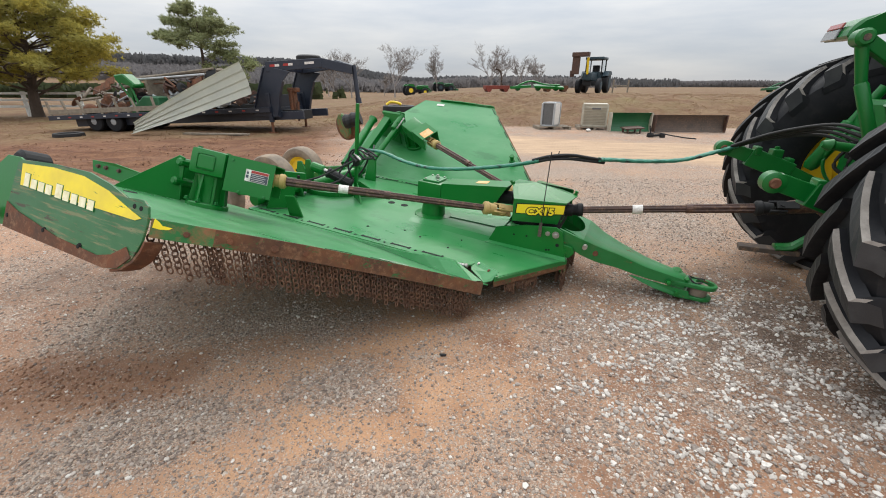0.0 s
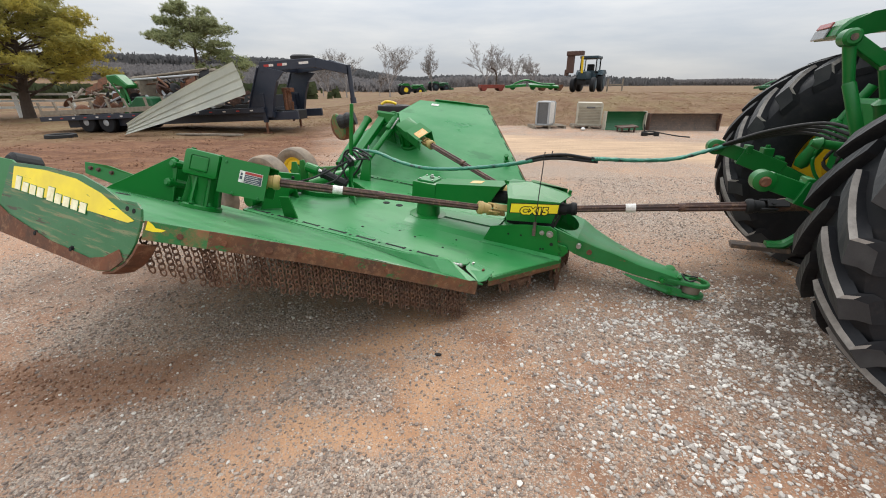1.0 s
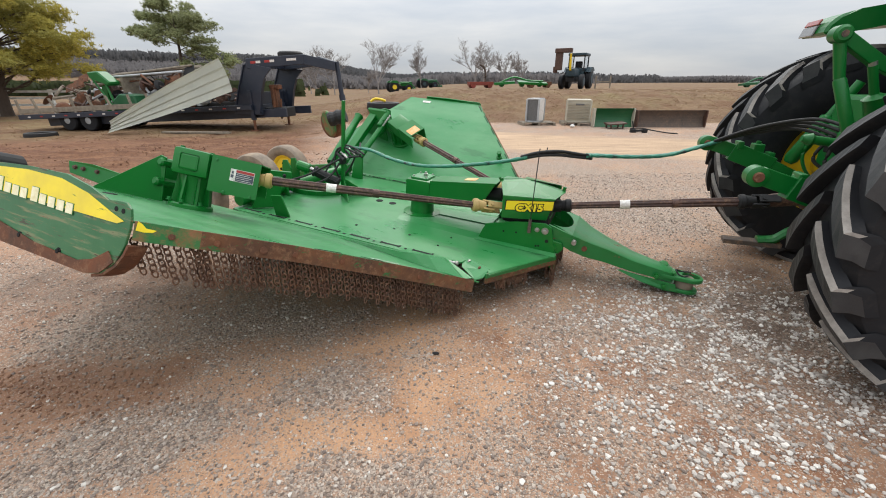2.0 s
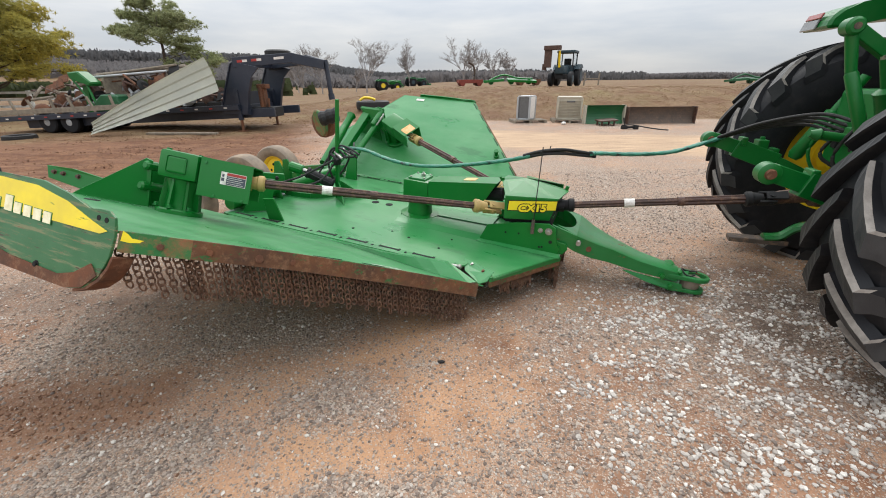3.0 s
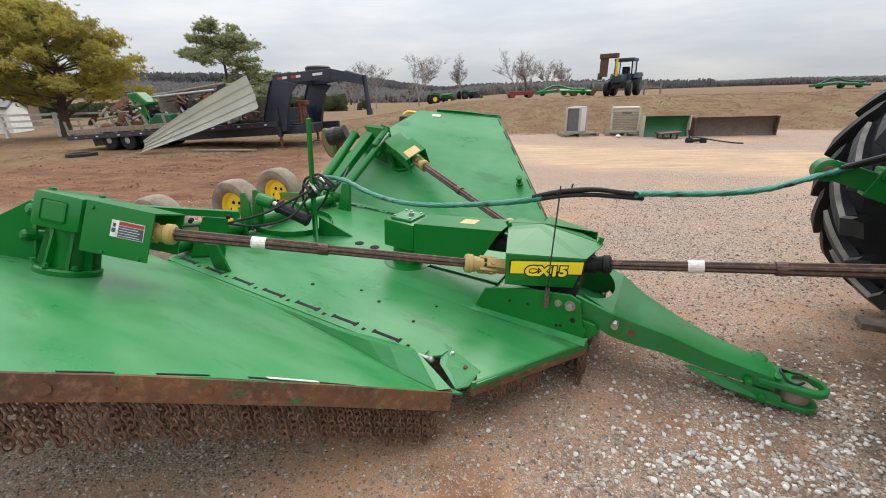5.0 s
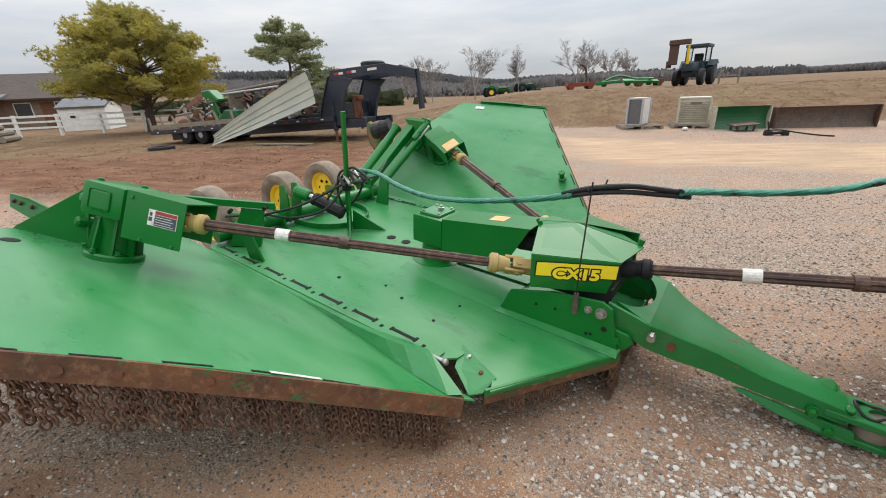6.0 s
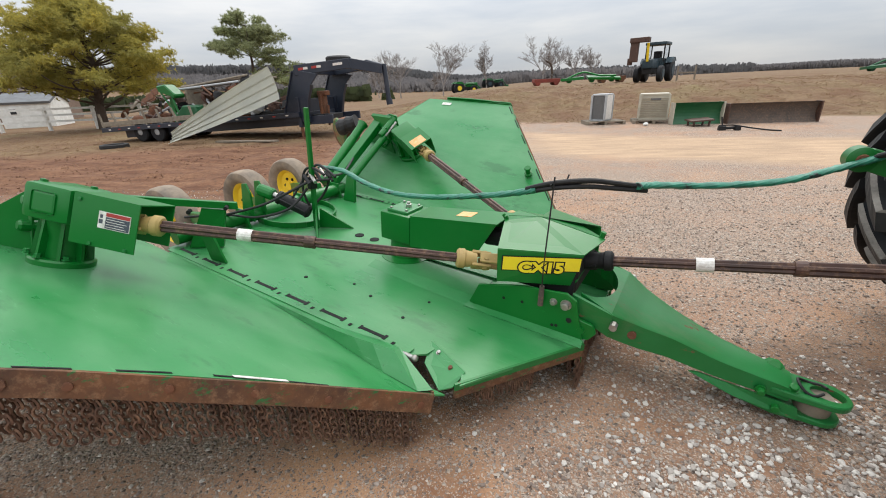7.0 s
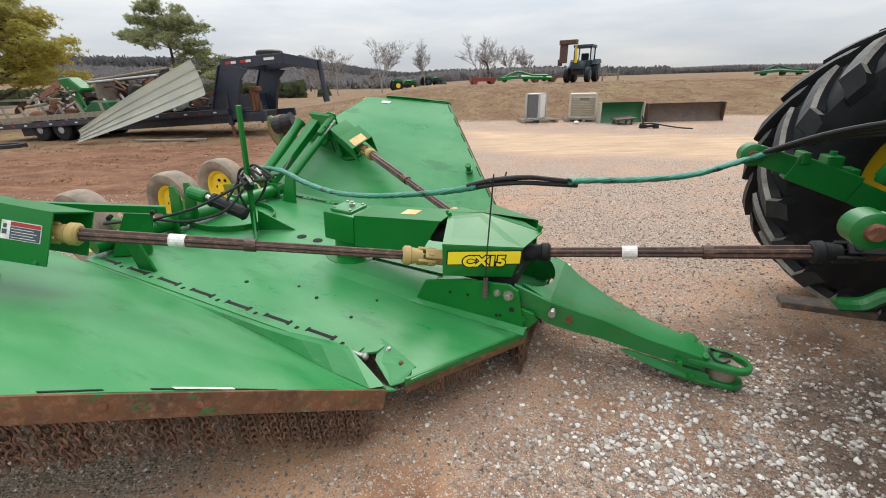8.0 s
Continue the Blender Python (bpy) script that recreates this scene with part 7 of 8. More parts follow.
pl = part("plank", bm, M_wood, None)
pl.matrix_basis = Matrix.Translation((-7.4, 13.1, gz(-7.4, 13.1) + 0.005)) @ Matrix.Rotation(-0.1, 4, "Z")
tagged(pl, "grey plank lying on the ground beside the trailer", "plank")

# ---- condensers, blades and clutter at the foot of the bank ----


def pallet(at, w, d, yaw):
    ob = thing("pallet", "weathered wooden pallet on the gravel", "pallet", Matrix.Translation(at) @ Matrix.Rotation(yaw, 4, "Z"), "pallets")
    for i in range(5):
        bm = B()
        y = -d / 2 + (d - 0.1) * i / 4
        box(bm, (-w / 2, y, 0.09), (w / 2, y + 0.1, 0.11))
        part("slat", bm, M_wood, ob)
    for i in range(3):
        bm = B()
        x = -w / 2 + (w - 0.09) * i / 2
        box(bm, (x, -d / 2, 0), (x + 0.09, d / 2, 0.09))
        part("bearer", bm, M_wood, ob)


def condenser(at, w, d, h, yaw, casing, label, slats):
    ob = thing("condenser_unit", label, "air conditioner", Matrix.Translation(at) @ Matrix.Rotation(yaw, 4, "Z"), "condensers")
    bm = B()
    box(bm, (-w / 2 + 0.02, -d / 2 + 0.02, 0.03), (w / 2 - 0.02, d / 2 - 0.02, h - 0.04), None, 0.01)
    part("coil", bm, M_fin if not slats else casing, ob, "")
    for z0, z1 in ((0, 0.05), (h - 0.05, h)):
        bm = B()
        box(bm, (-w / 2, -d / 2, z0), (w / 2, d / 2, z1), None, 0.012)
        part("cap", bm, casing, ob)
    for x in (-1, 1):
        for y in (-1, 1):
            bm = B()
            box(bm, (x * w / 2 - 0.03, y * d / 2 - 0.03, 0.04), (x * w / 2 + 0.03, y * d / 2 + 0.03, h - 0.04), None, 0.006)
            part("corner_post", bm, casing, ob)
    for i in range(slats):
        z = 0.09 + (h - 0.2) * i / slats
        bm = B()
        slab(bm, [(-w / 2 + 0.02, -d / 2 - 0.004, z), (w / 2 - 0.02, -d / 2 - 0.004, z), (w / 2 - 0.02, -d / 2 - 0.025, z + 0.035), (-w / 2 + 0.02, -d / 2 - 0.025, z + 0.035)], 0.008)
        part("louvre", bm, casing, ob)
    if not slats:
        bm = B()
        box(bm, (w / 2 - 0.005, -d / 2 + 0.05, 0.05), (w / 2 + 0.012, d / 2 - 0.04, h - 0.04), None, 0.004)
        part("service_panel", bm, M_white, ob, "pale service panel")
    else:
        bm = B()
        box(bm, (-0.12, -d / 2 - 0.03, h - 0.2), (0.18, -d / 2 - 0.02, h - 0.14))
        part("name_plate", bm, M_fin, ob)


pallet((3.95, 15.75, 0), 1.25, 0.8, 0.05)
pallet((5.52, 15.75, 0), 1.25, 1.0, -0.2)
condenser((3.88, 15.75, 0.11), 0.46, 0.60, 0.84, -0.60, M_greymetal, "grey box-shaped condenser unit with dark fins on a pallet", 0)
condenser((5.50, 15.75, 0.11), 0.84, 0.74, 0.80, -0.28, M_beige, "beige louvred condenser unit on a pallet", 11)


def blade(at, size, h, yaw, mat, label):
    ob = thing("scraper_blade", label, "blade", Matrix.Translation(at) @ Matrix.Rotation(yaw, 4, "Z"), "blades")
    bm = B()
    rows = []
    for k in range(9):
        q = -0.9 + 1.8 * k / 8
        rows.append((0.30 - 0.36 * math.cos(q) + 0.06, h / 2 + h / 2 * math.sin(q) / math.sin(0.9)))
    front = [(x, -y, z) for x in (0, size) for y, z in rows]
    back = [(x, -y + 0.02, z) for x in (0, size) for y, z in rows]
    vs = [bm.verts.new(p) for p in front + back]
    m = len(rows)
    for o in (0, 2 * m):
        for i in range(m - 1):
            face(bm, [vs[o + i], vs[o + i + 1], vs[o + m + i + 1], vs[o + m + i]])
    for i in (0, m - 1):
        face(bm, [vs[i], vs[m + i], vs[3 * m + i], vs[2 * m + i]])
    for i in range(m - 1):
        for o in (0, m):
            face(bm, [vs[o + i], vs[o + i + 1], vs[2 * m + o + i + 1], vs[2 * m + o + i]])
    part("mouldboard", bm, mat, ob)
    for x in (0.0, size):
        bm = B()
        slab(bm, [(x, -0.2, 0), (x, 0.12, 0.0), (x, 0.12, h), (x, -0.2, h)], 0.03)
        part("end_plate", bm, M_shaft if mat != M_shadegreen else M_beige, ob)
    bm = B()
    box(bm, (size * 0.2, 0.05, 0.0), (size * 0.8, 0.25, h * 0.7), None, 0.02)
    part("back_brace", bm, mat, ob)


blade((5.80, 14.95, 0.0), 1.40, 0.64, -0.03, M_shadegreen, "green curved scraper blade standing on the gravel, its shade put into the paint")
blade((7.30, 14.80, 0.0), 2.42, 0.58, -0.03, M_blade, "long rusty scraper blade standing on the gravel")


def clutter(name, at, label, category, draw, mat, yaw=0.0):
    bm = B()
    draw(bm)
    ob = part(name, bm, mat, None)
    ob.matrix_basis = Matrix.Translation((at[0], at[1], gz(at[0], at[1]))) @ Matrix.Rotation(yaw, 4, "Z")
    return tagged(ob, label, category)


def rusty_stand(bm):
    slab(bm, [(-0.32, -0.3, 0.15), (0.30, -0.3, 0.19), (0.35, 0.3, 0.20), (-0.28, 0.3, 0.16)], 0.04)
    for x in (-0.2, 0.2):
        for y in (-0.2, 0.2):
            rod(bm, (x, y, 0), (x * 1.1, y, 0.17), 0.03)


def hitch_scrap(bm):
    pipe(bm, [(-0.3, 0.1, 0.12), (0.0, 0.0, 0.14), (0.35, -0.1, 0.08), (0.7, -0.25, 0.03), (0.95, -0.45, 0.02)], 0.018, 8, 4)
    box(bm, (-0.30, 0.02, 0.0), (-0.12, 0.15, 0.11), None, 0.02)
    box(bm, (0.06, -0.06, 0.0), (0.20, 0.06, 0.12), None, 0.02)
    rod(bm, (-0.25, 0.08, 0.05), (0.15, 0.0, 0.08), 0.04, None, 10)
    rod(bm, (-0.2, 0.1, 0.1), (-0.25, 0.12, 0.35), 0.02)


def pebble(bm):
    bmesh.ops.create_icosphere(bm, subdivisions=2, radius=0.07, matrix=Matrix.Translation((0, 0, 0.05)) @ Matrix.Diagonal((1.2, 1, 0.8, 1)))


clutter("rusty_stand", (6.35, 14.3), "low rusty iron stand in front of the blade", "stand", rusty_stand, M_shaft)
clutter("hitch_part", (6.65, 13.0), "dark iron hitch piece with a bent rod on the gravel", "scrap metal", hitch_scrap, M_black)
clutter("white_bag", (5.0, 14.7), "small white bag lying on the gravel", "bag", pebble, M_whitepaint)
clutter("dark_rock", (-0.02, 1.72), "small dark clod lying on the gravel", "clod", lambda bm: bmesh.ops.create_icosphere(bm, subdivisions=1, radius=0.016, matrix=Matrix.Translation((0, 0, 0.008)) @ Matrix.Diagonal((1.6, 0.8, 0.6, 1))), M_black)

# ---- machines on the bank ----


def far_tractor(at, yaw, s, body, label, cab=True):
    ob = thing("parked_tractor", label, "tractor", Matrix.Translation((at[0], at[1], gz(at[0], at[1]))) @ Matrix.Rotation(yaw, 4, "Z") @ Matrix.Scale(s, 4))
    for x, r, w, y in ((-0.9, 0.85, 0.5, 0.95), (1.5, 0.6, 0.4, 0.85)):
        for sg in (-1, 1):
            bm = B()
            turned(bm, (x, sg * y - w / 2, r), (x, sg * y + w / 2, r), ((0, r * 0.6), (0.06, r * 0.92), (0.2, r), (0.8, r), (0.94, r * 0.92), (1, r * 0.6)), 24)
            wh = part("wheel", bm, M_tyre, ob, "", True)
            bm = B()
            turned(bm, (x, sg * (y + w / 2 + 0.012) - 0.02, r), (x, sg * (y + w / 2 + 0.012) + 0.02, r), ((0, r * (0.56 if cab else 0.42)), (1, r * (0.56 if cab else 0.42))), 18)
            part("rim", bm, M_yellow if body is M_green else M_bluegreen, wh)
    bm = B()
    box(bm, (-1.1, -0.35, 0.6), (2.1, 0.35, 1.0), None, 0.05)
    part("chassis", bm, M_black, ob)
    bm = B()
    box(bm, (0.4, -0.40, 1.0), (2.3, 0.40, 1.65), None, 0.12)
    part("bonnet", bm, body, ob, "", True)
    for sg in (-1, 1):
        bm = B()
        slab(bm, [(-1.7, sg * 0.95, 1.55), (-1.2, sg * 0.95, 1.82), (-0.5, sg * 0.95, 1.82), (-0.1, sg * 0.95, 1.4)], 0.5)
        part("fender", bm, body, ob)
    if cab:
        for x in (-1.15, 0.35):
            for sg in (-1, 1):
                bm = B()
                slab(bm, [(x, sg * 0.68, 1.5), (x + 0.09, sg * 0.68, 1.5), (x + 0.09, sg * 0.66, 2.75), (x, sg * 0.66, 2.75)], 0.09)
                part("cab_pillar", bm, M_black, ob)
        bm = B()
        box(bm, (-1.3, -0.78, 2.72), (0.5, 0.78, 2.95), None, 0.06)
        part("cab_roof", bm, body, ob, "", True)
        bm = B()
        box(bm, (-1.1, -0.60, 1.0), (0.38, 0.60, 1.75), None, 0.03)
        part("cab_base", bm, body, ob)
        bm = B()
        box(bm, (-0.8, -0.28, 1.75), (-0.3, 0.28, 2.3), None, 0.06)
        part("seat", bm, M_black, ob)
        for sg in (-1, 1):
            bm = B()
            slab(bm, [(-1.06, sg * 0.66, 1.78), (0.35, sg * 0.66, 1.78), (0.35, sg * 0.65, 2.72), (-1.06, sg * 0.65, 2.72)], 0.012)
            part("side_window", bm, M_clear, ob, "clear cab glass")
    else:
        bm = B()
        for sg in (-1, 1):
            rod(bm, (-1.0, sg * 0.5, 1.0), (-1.05, sg * 0.5, 2.35), 0.04)
        rod(bm, (-1.05, -0.52, 2.35), (-1.05, 0.52, 2.35), 0.04)
        part("roll_bar", bm, M_black, ob)
        bm = B()
        box(bm, (-0.8, -0.25, 1.2), (-0.3, 0.25, 1.7), None, 0.06)
        part("seat", bm, M_yellow, ob)
        bm = B()
        for sg in (-1, 1):
            pipe(bm, [(0.1, sg * 0.5, 1.3), (1.0, sg * 0.5, 1.5), (2.2, sg * 0.5, 1.2), (2.8, sg * 0.5, 0.5)], 0.08, 8, 4)
        box(bm, (2.7, -0.9, 0.05), (3.2, 0.9, 0.6), None, 0.05)
        part("loader", bm, body, ob)
    return ob


ft = far_tractor((11.0, 33.0), radians(-122), 0.84, M_bluegreen, "dark green cab tractor parked on the bank with a raised implement")
bm = B()
box(bm, (2.4, -1.30, 2.85), (2.9, 0.1, 3.2), None, 0.05)
box(bm, (2.5, -1.25, 1.5), (2.8, -0.65, 2.9), None, 0.05)
box(bm, (2.3, -1.45, 1.3), (2.5, -1.1, 1.8), None, 0.03)
part("raised_implement", bm, M_shaft, ft, "brown raised implement on the tractor front")
bm = B()
slab(bm, [(2.3, 0.0, 1.5), (2.45, 0.0, 1.5), (2.70, 0.0, 2.8), (2.55, 0.0, 2.8)], 0.16, None, 0.02)
part("lift_mast", bm, M_yellow, ft, "yellow lift mast")
far_tractor((-5.9, 78.0), radians(20), 1.1, M_green, "small green tractor with a loader on the far field", False)
far_tractor((-0.9, 79.5), radians(25), 0.9, M_shadegreen, "small green tractor with a loader on the far field", False)


def wagon(bm):
    box(bm, (-1.0, -0.6, 0.22), (1.0, 0.6, 0.5), None, 0.03)
    for x in (-0.7, 0.7):
        rod(bm, (x, -0.65, 0.2), (x, 0.65, 0.2), 0.2, None, 14)


def mower(bm):
    slab(bm, [(-2.3, -0.4, 0.25), (-0.6, -0.5, 0.35), (-0.4, 0.4, 0.4), (-2.0, 0.5, 0.2)], 0.18)
    slab(bm, [(-0.3, -0.5, 0.3), (2.2, -0.3, 0.2), (2.3, 0.5, 0.3), (-0.2, 0.5, 0.45)], 0.16)
    pipe(bm, [(-1.8, 0, 0.3), (-0.6, 0, 0.75), (0.6, 0, 0.5), (1.9, 0, 0.45)], 0.07, 8, 4)
    for x in (-1.6, 0.1, 1.6):
        rod(bm, (x, -0.15, 0.2), (x, 0.15, 0.2), 0.2, None, 14)


clutter("farm_wagon", (4.1, 36.5), "faded red low farm wagon on the bank", "wagon", wagon, M_farred, 0.1)
clutter("hay_mower", (7.4, 36.0), "green and white folded mower on the bank", "mower", mower, M_green, 0.05)
clutter("farm_wagon", (9.4, 38.0), "dark rusty low wagon on the bank", "wagon", wagon, M_rust, 0.0)
clutter("hay_mower", (28.8, 37.0), "long green folded mower parked on the bank", "mower", mower, M_shadegreen, 0.1)
gate = thing("post_gate", "two short weathered posts with a rail on the bank", "gate", Matrix.Translation((13.9, 35.0, gz(13.9, 35.0))))
for x in (-0.6, 0.6):
    bm = B()
    box(bm, (x - 0.05, -0.05, -0.05), (x + 0.05, 0.05, 0.95), None, 0.01)
    part("post", bm, M_wood, gate)
bm = B()
box(bm, (-0.6, -0.03, 0.45), (0.6, 0.03, 0.55), None, 0.01)
part("rail", bm, M_wood, gate)
clutter("crooked_post", (4.9, 40.0), "leaning dark post on the field", "post", lambda bm: pipe(bm, [(0, 0, 0), (0.05, 0, 1.0), (-0.1, 0, 1.7), (-0.5, 0, 1.95)], 0.09, 7, 4), M_bark)

# ---- house, shed and fence ----


def gable_house(name, label, category, at, w, d, wall_h, roof_h, yaw, wall, roof, over=0.35):
    ob = thing(name, label, category, Matrix.Translation((at[0], at[1], gz(at[0], at[1]))) @ Matrix.Rotation(yaw, 4, "Z"))
    bm = B()
    box(bm, (-w / 2, -d / 2, -0.2), (w / 2, d / 2, wall_h))
    slab(bm, [(-w / 2 + 0.05, -d / 2, wall_h), (-w / 2 + 0.05, d / 2, wall_h), (-w / 2 + 0.05, 0, wall_h + roof_h)], 0.1)
    slab(bm, [(w / 2 - 0.05, -d / 2, wall_h), (w / 2 - 0.05, d / 2, wall_h), (w / 2 - 0.05, 0, wall_h + roof_h)], 0.1)
    part("wall", bm, wall, ob)
    for sg in (-1, 1):
        bm = B()
        k = roof_h / (d / 2)
        e = d / 2 + over
        slab(bm, [(-w / 2 - over, 0, wall_h + roof_h + 0.08), (w / 2 + over, 0, wall_h + roof_h + 0.08), (w / 2 + over, sg * e, wall_h - over * k + 0.08), (-w / 2 - over, sg * e, wall_h - over * k + 0.08)], 0.14)
        part("roof", bm, roof, ob)
    return ob


def window_on(ob, x, y, z, w, h):
    bm = B()
    box(bm, (x - w / 2, y - 0.06, z), (x + w / 2, y + 0.02, z + h))
    wi = part("window", bm, M_whitepaint, ob)
    bm = B()
    box(bm, (x - w / 2 + 0.07, y - 0.075, z + 0.07), (x + w / 2 - 0.07, y - 0.03, z + h - 0.07))
    part("pane", bm, M_glass, wi)


house = gable_house("house", "low brown-roofed house with brick walls and a porch", "house", (-44.2, 31.5), 13, 9, 2.5, 1.9, 0.5, M_wall, M_roof, 0.6)
for x in (-4.5, -1.5, 2.0, 4.8):
    window_on(house, x, -4.5, 0.9, 1.2, 1.2)
bm = B()
box(bm, (3.2, -4.56, 0.0), (4.1, -4.46, 2.05))
part("door", bm, M_rust, house)
for x in (-6.3, -3, 0.5):
    bm = B()
    box(bm, (x - 0.08, -5.9, 0), (x + 0.08, -5.74, 2.4))
    part("porch_post", bm, M_rust, house)
bm = B()
slab(bm, [(-6.8, -4.3, 2.75), (1.2, -4.3, 2.75), (1.2, -6.2, 2.2), (-6.8, -6.2, 2.2)], 0.14)
part("porch_roof", bm, M_roof2, house)
shed = gable_house("garden_shed", "white metal garden shed with a grey roof", "shed", (-31.4, 26.8), 2.7, 3.4, 1.5, 0.55, 0.55, M_whitepaint, M_roof2, 0.12)
window_on(shed, -0.6, -1.7, 0.8, 0.45, 0.45)
fence = thing("fence", "white board fence with leaning posts", "fence", Matrix())
FA, FB = Vector((-42, 17.6, 0)), Vector((-15, 24.2, 0))
for i in range(12):
    p = FA.lerp(FB, i / 11)
    bm = B()
    box(bm, (p.x - 0.07, p.y - 0.07, -0.1), (p.x + 0.07, p.y + 0.07, 1.15))
    part("post", bm, M_whitepaint, fence)
    if i < 11:
        q = FA.lerp(FB, (i + 1) / 11)
        for z in (0.35, 0.68, 1.0):
            bm = B()
            slab(bm, [p + Vector((0, -0.08, z)), q + Vector((0, -0.08, z)), q + Vector((0, -0.08, z + 0.11)), p + Vector((0, -0.08, z + 0.11))], 0.03)
            part("rail", bm, M_whitepaint, fence)


def log_pile(bm):
    r = random.Random(3)
    for row, n in ((0, 5), (1, 4), (2, 2)):
        for i in range(n):
            x = (i - n / 2) * 0.36
            turned(bm, (x + r.uniform(-0.05, 0.05), -0.8, 0.17 + row * 0.28), (x, 0.8, 0.17 + row * 0.28), ((0, 0.16), (1, 0.15)), 9)


clutter("log_pile", (-26.8, 17.6), "pile of grey cut logs by the fence", "logs", log_pile, M_wood, 0.6)

# ---- trees ----


def pine(at, height, trunk_r, mat, label, seed, limbs, density, lean=0.0, base_x=0.0):
    """An old pine: bent trunk, crooked limbs, and needle tufts in flat uneven pads with gaps between."""
    r = random.Random(seed)
    z0 = gz(at[0], at[1])
    ob = thing("pine_tree", label, "tree", Matrix.Translation((at[0], at[1], z0 - 0.05)), "pines")
    bm = B()
    trunk = [Vector((base_x, 0, 0)), Vector((base_x * 0.6, 0, height * 0.2)), Vector((0.15 + lean * 0.4, 0.1, height * 0.45)), Vector((0.1 + lean, 0, height * 0.72)), Vector((lean * 1.2, 0.1, height * 0.94))]
    line = smooth_line(trunk, 5)
    pipe_taper(bm, line, trunk_r, trunk_r * 0.12, 9)
    part("trunk", bm, M_bark, ob)
    wood, vs, fs = B(), [], []
    for x, y, z, pad in limbs:
        end = Vector((x, y, z))
        base = min(line, key=lambda p: abs(p.z - (z - 0.30 * (end - p).xy.length)))
        wide = (end - base).length
        bend = Vector((r.gauss(0, 0.08), r.gauss(0, 0.08), r.uniform(-0.10, 0.12))) * wide
        br = smooth_line([base, base.lerp(end, 0.5) + bend, end], 5)
        pipe_taper(wood, br, trunk_r * min(0.26, 0.07 + 0.05 * wide), 0.010, 5)
        subs = [end + Vector((r.gauss(0, 0.42), r.gauss(0, 0.42), r.gauss(0, 0.20))) * pad for _ in range(5)]
        for q in subs:
            pipe_taper(wood, [br[-3], br[-3].lerp(q, 0.6) + Vector((0, 0, -0.05)), q], 0.022, 0.006, 4)
        for c in range(int(density * pad * pad)):
            o = subs[r.randrange(5)] + Vector((r.gauss(0, 0.27), r.gauss(0, 0.27), r.gauss(0.03, 0.15))) * pad
            for b in range(13):
                d = Vector((r.gauss(0, 1), r.gauss(0, 1), r.gauss(0.40, 0.7))).normalized()
                s = d.orthogonal().normalized() * 0.017
                L = r.uniform(0.10, 0.22)
                k = len(vs)
                vs.extend((o - s, o + s, o + d * L))
                fs.append((k, k + 1, k + 2))
    tagged(part("branchwork", wood, M_bark, ob), kind="stuff")
    me = bpy.data.meshes.new("crown")
    me.from_pydata(vs, [], fs)
    me.materials.append(mat)
    cr = new("crown", me)
    cr.parent = ob
    tagged(cr, "tufts of needles in loose pads", kind="stuff")
    return ob


def pipe_taper(bm, line, r0, r1, n):
    """A tapering limb through points."""
    rings = []
    for i, p in enumerate(line):
        d = (line[min(i + 1, len(line) - 1)] - line[max(i - 1, 0)]).normalized()
        u = d.cross(Vector((0.3, 1, 0.1))).normalized()
        w = u.cross(d)
        q = r0 + (r1 - r0) * (i / (len(line) - 1)) ** 0.8
        rings.append([bm.verts.new(p + (u * math.cos(6.2832 * j / n) + w * math.sin(6.2832 * j / n)) * q) for j in range(n)])
    for a, b in zip(rings, rings[1:]):
        for j in range(n):
            face(bm, [a[j], a[(j + 1) % n], b[(j + 1) % n], b[j]])
    face(bm, rings[-1])


def broad_limbs(seed, count, low, high, spread):
    """Ends of the limbs of a broad crown, widest at its lower third."""
    r = random.Random(seed)
    out = []
    for k in range(count):
        v = (k + 0.5) / count
        a = k * 2.4 + r.uniform(-0.3, 0.3)
        w = spread * max(0.15, math.sin(math.pi * min(1, 0.34 + 0.64 * v)) ** 0.9)
        for u in (1.0, 0.62):
            q = w * u * r.uniform(0.82, 1.08)
            out.append((math.cos(a) * q, math.sin(a) * q, low + (high - low) * v + 0.10 * q * (v - 0.2) + r.uniform(-0.25, 0.3), r.uniform(0.65, 1.05)))
    return out


pine((-21.2, 22.0), 6.6, 0.30, M_needleA, "broad yellow-green old pine with level limbs", 11, broad_limbs(7, 44, 2.1, 6.1, 3.75), 220, 0.0, -0.35)
pine((-17.0, 30.0), 6.4, 0.20, M_needleB, "grey-green pine with an open leaning crown", 23, [(-2.1, 0, 4.7, 0.85), (-1.0, 0.6, 5.5, 1.0), (0.1, -0.3, 6.2, 0.9), (0.2, 0.5, 5.2, 1.0), (1.3, 0, 5.7, 0.9), (1.9, 0.3, 4.9, 0.8), (-1.0, -0.5, 4.3, 0.9), (0.6, -0.5, 4.3, 0.8), (1.5, -0.2, 3.7, 0.7), (2.4, 0, 3.5, 0.8), (3.0, 0.2, 2.9, 0.75), (1.9, 0.4, 2.5, 0.8), (0.9, -0.2, 2.6, 0.7), (-1.8, 0.6, 5.7, 0.55), (2.7, -0.3, 2.2, 0.6), (-0.3, 0.2, 4.6, 0.9), (0.9, 0.4, 5.1, 0.9), (-0.6, 0, 6.2, 0.7), (2.2, -0.2, 4.2, 0.7)], 430, 0.3, -0.5)


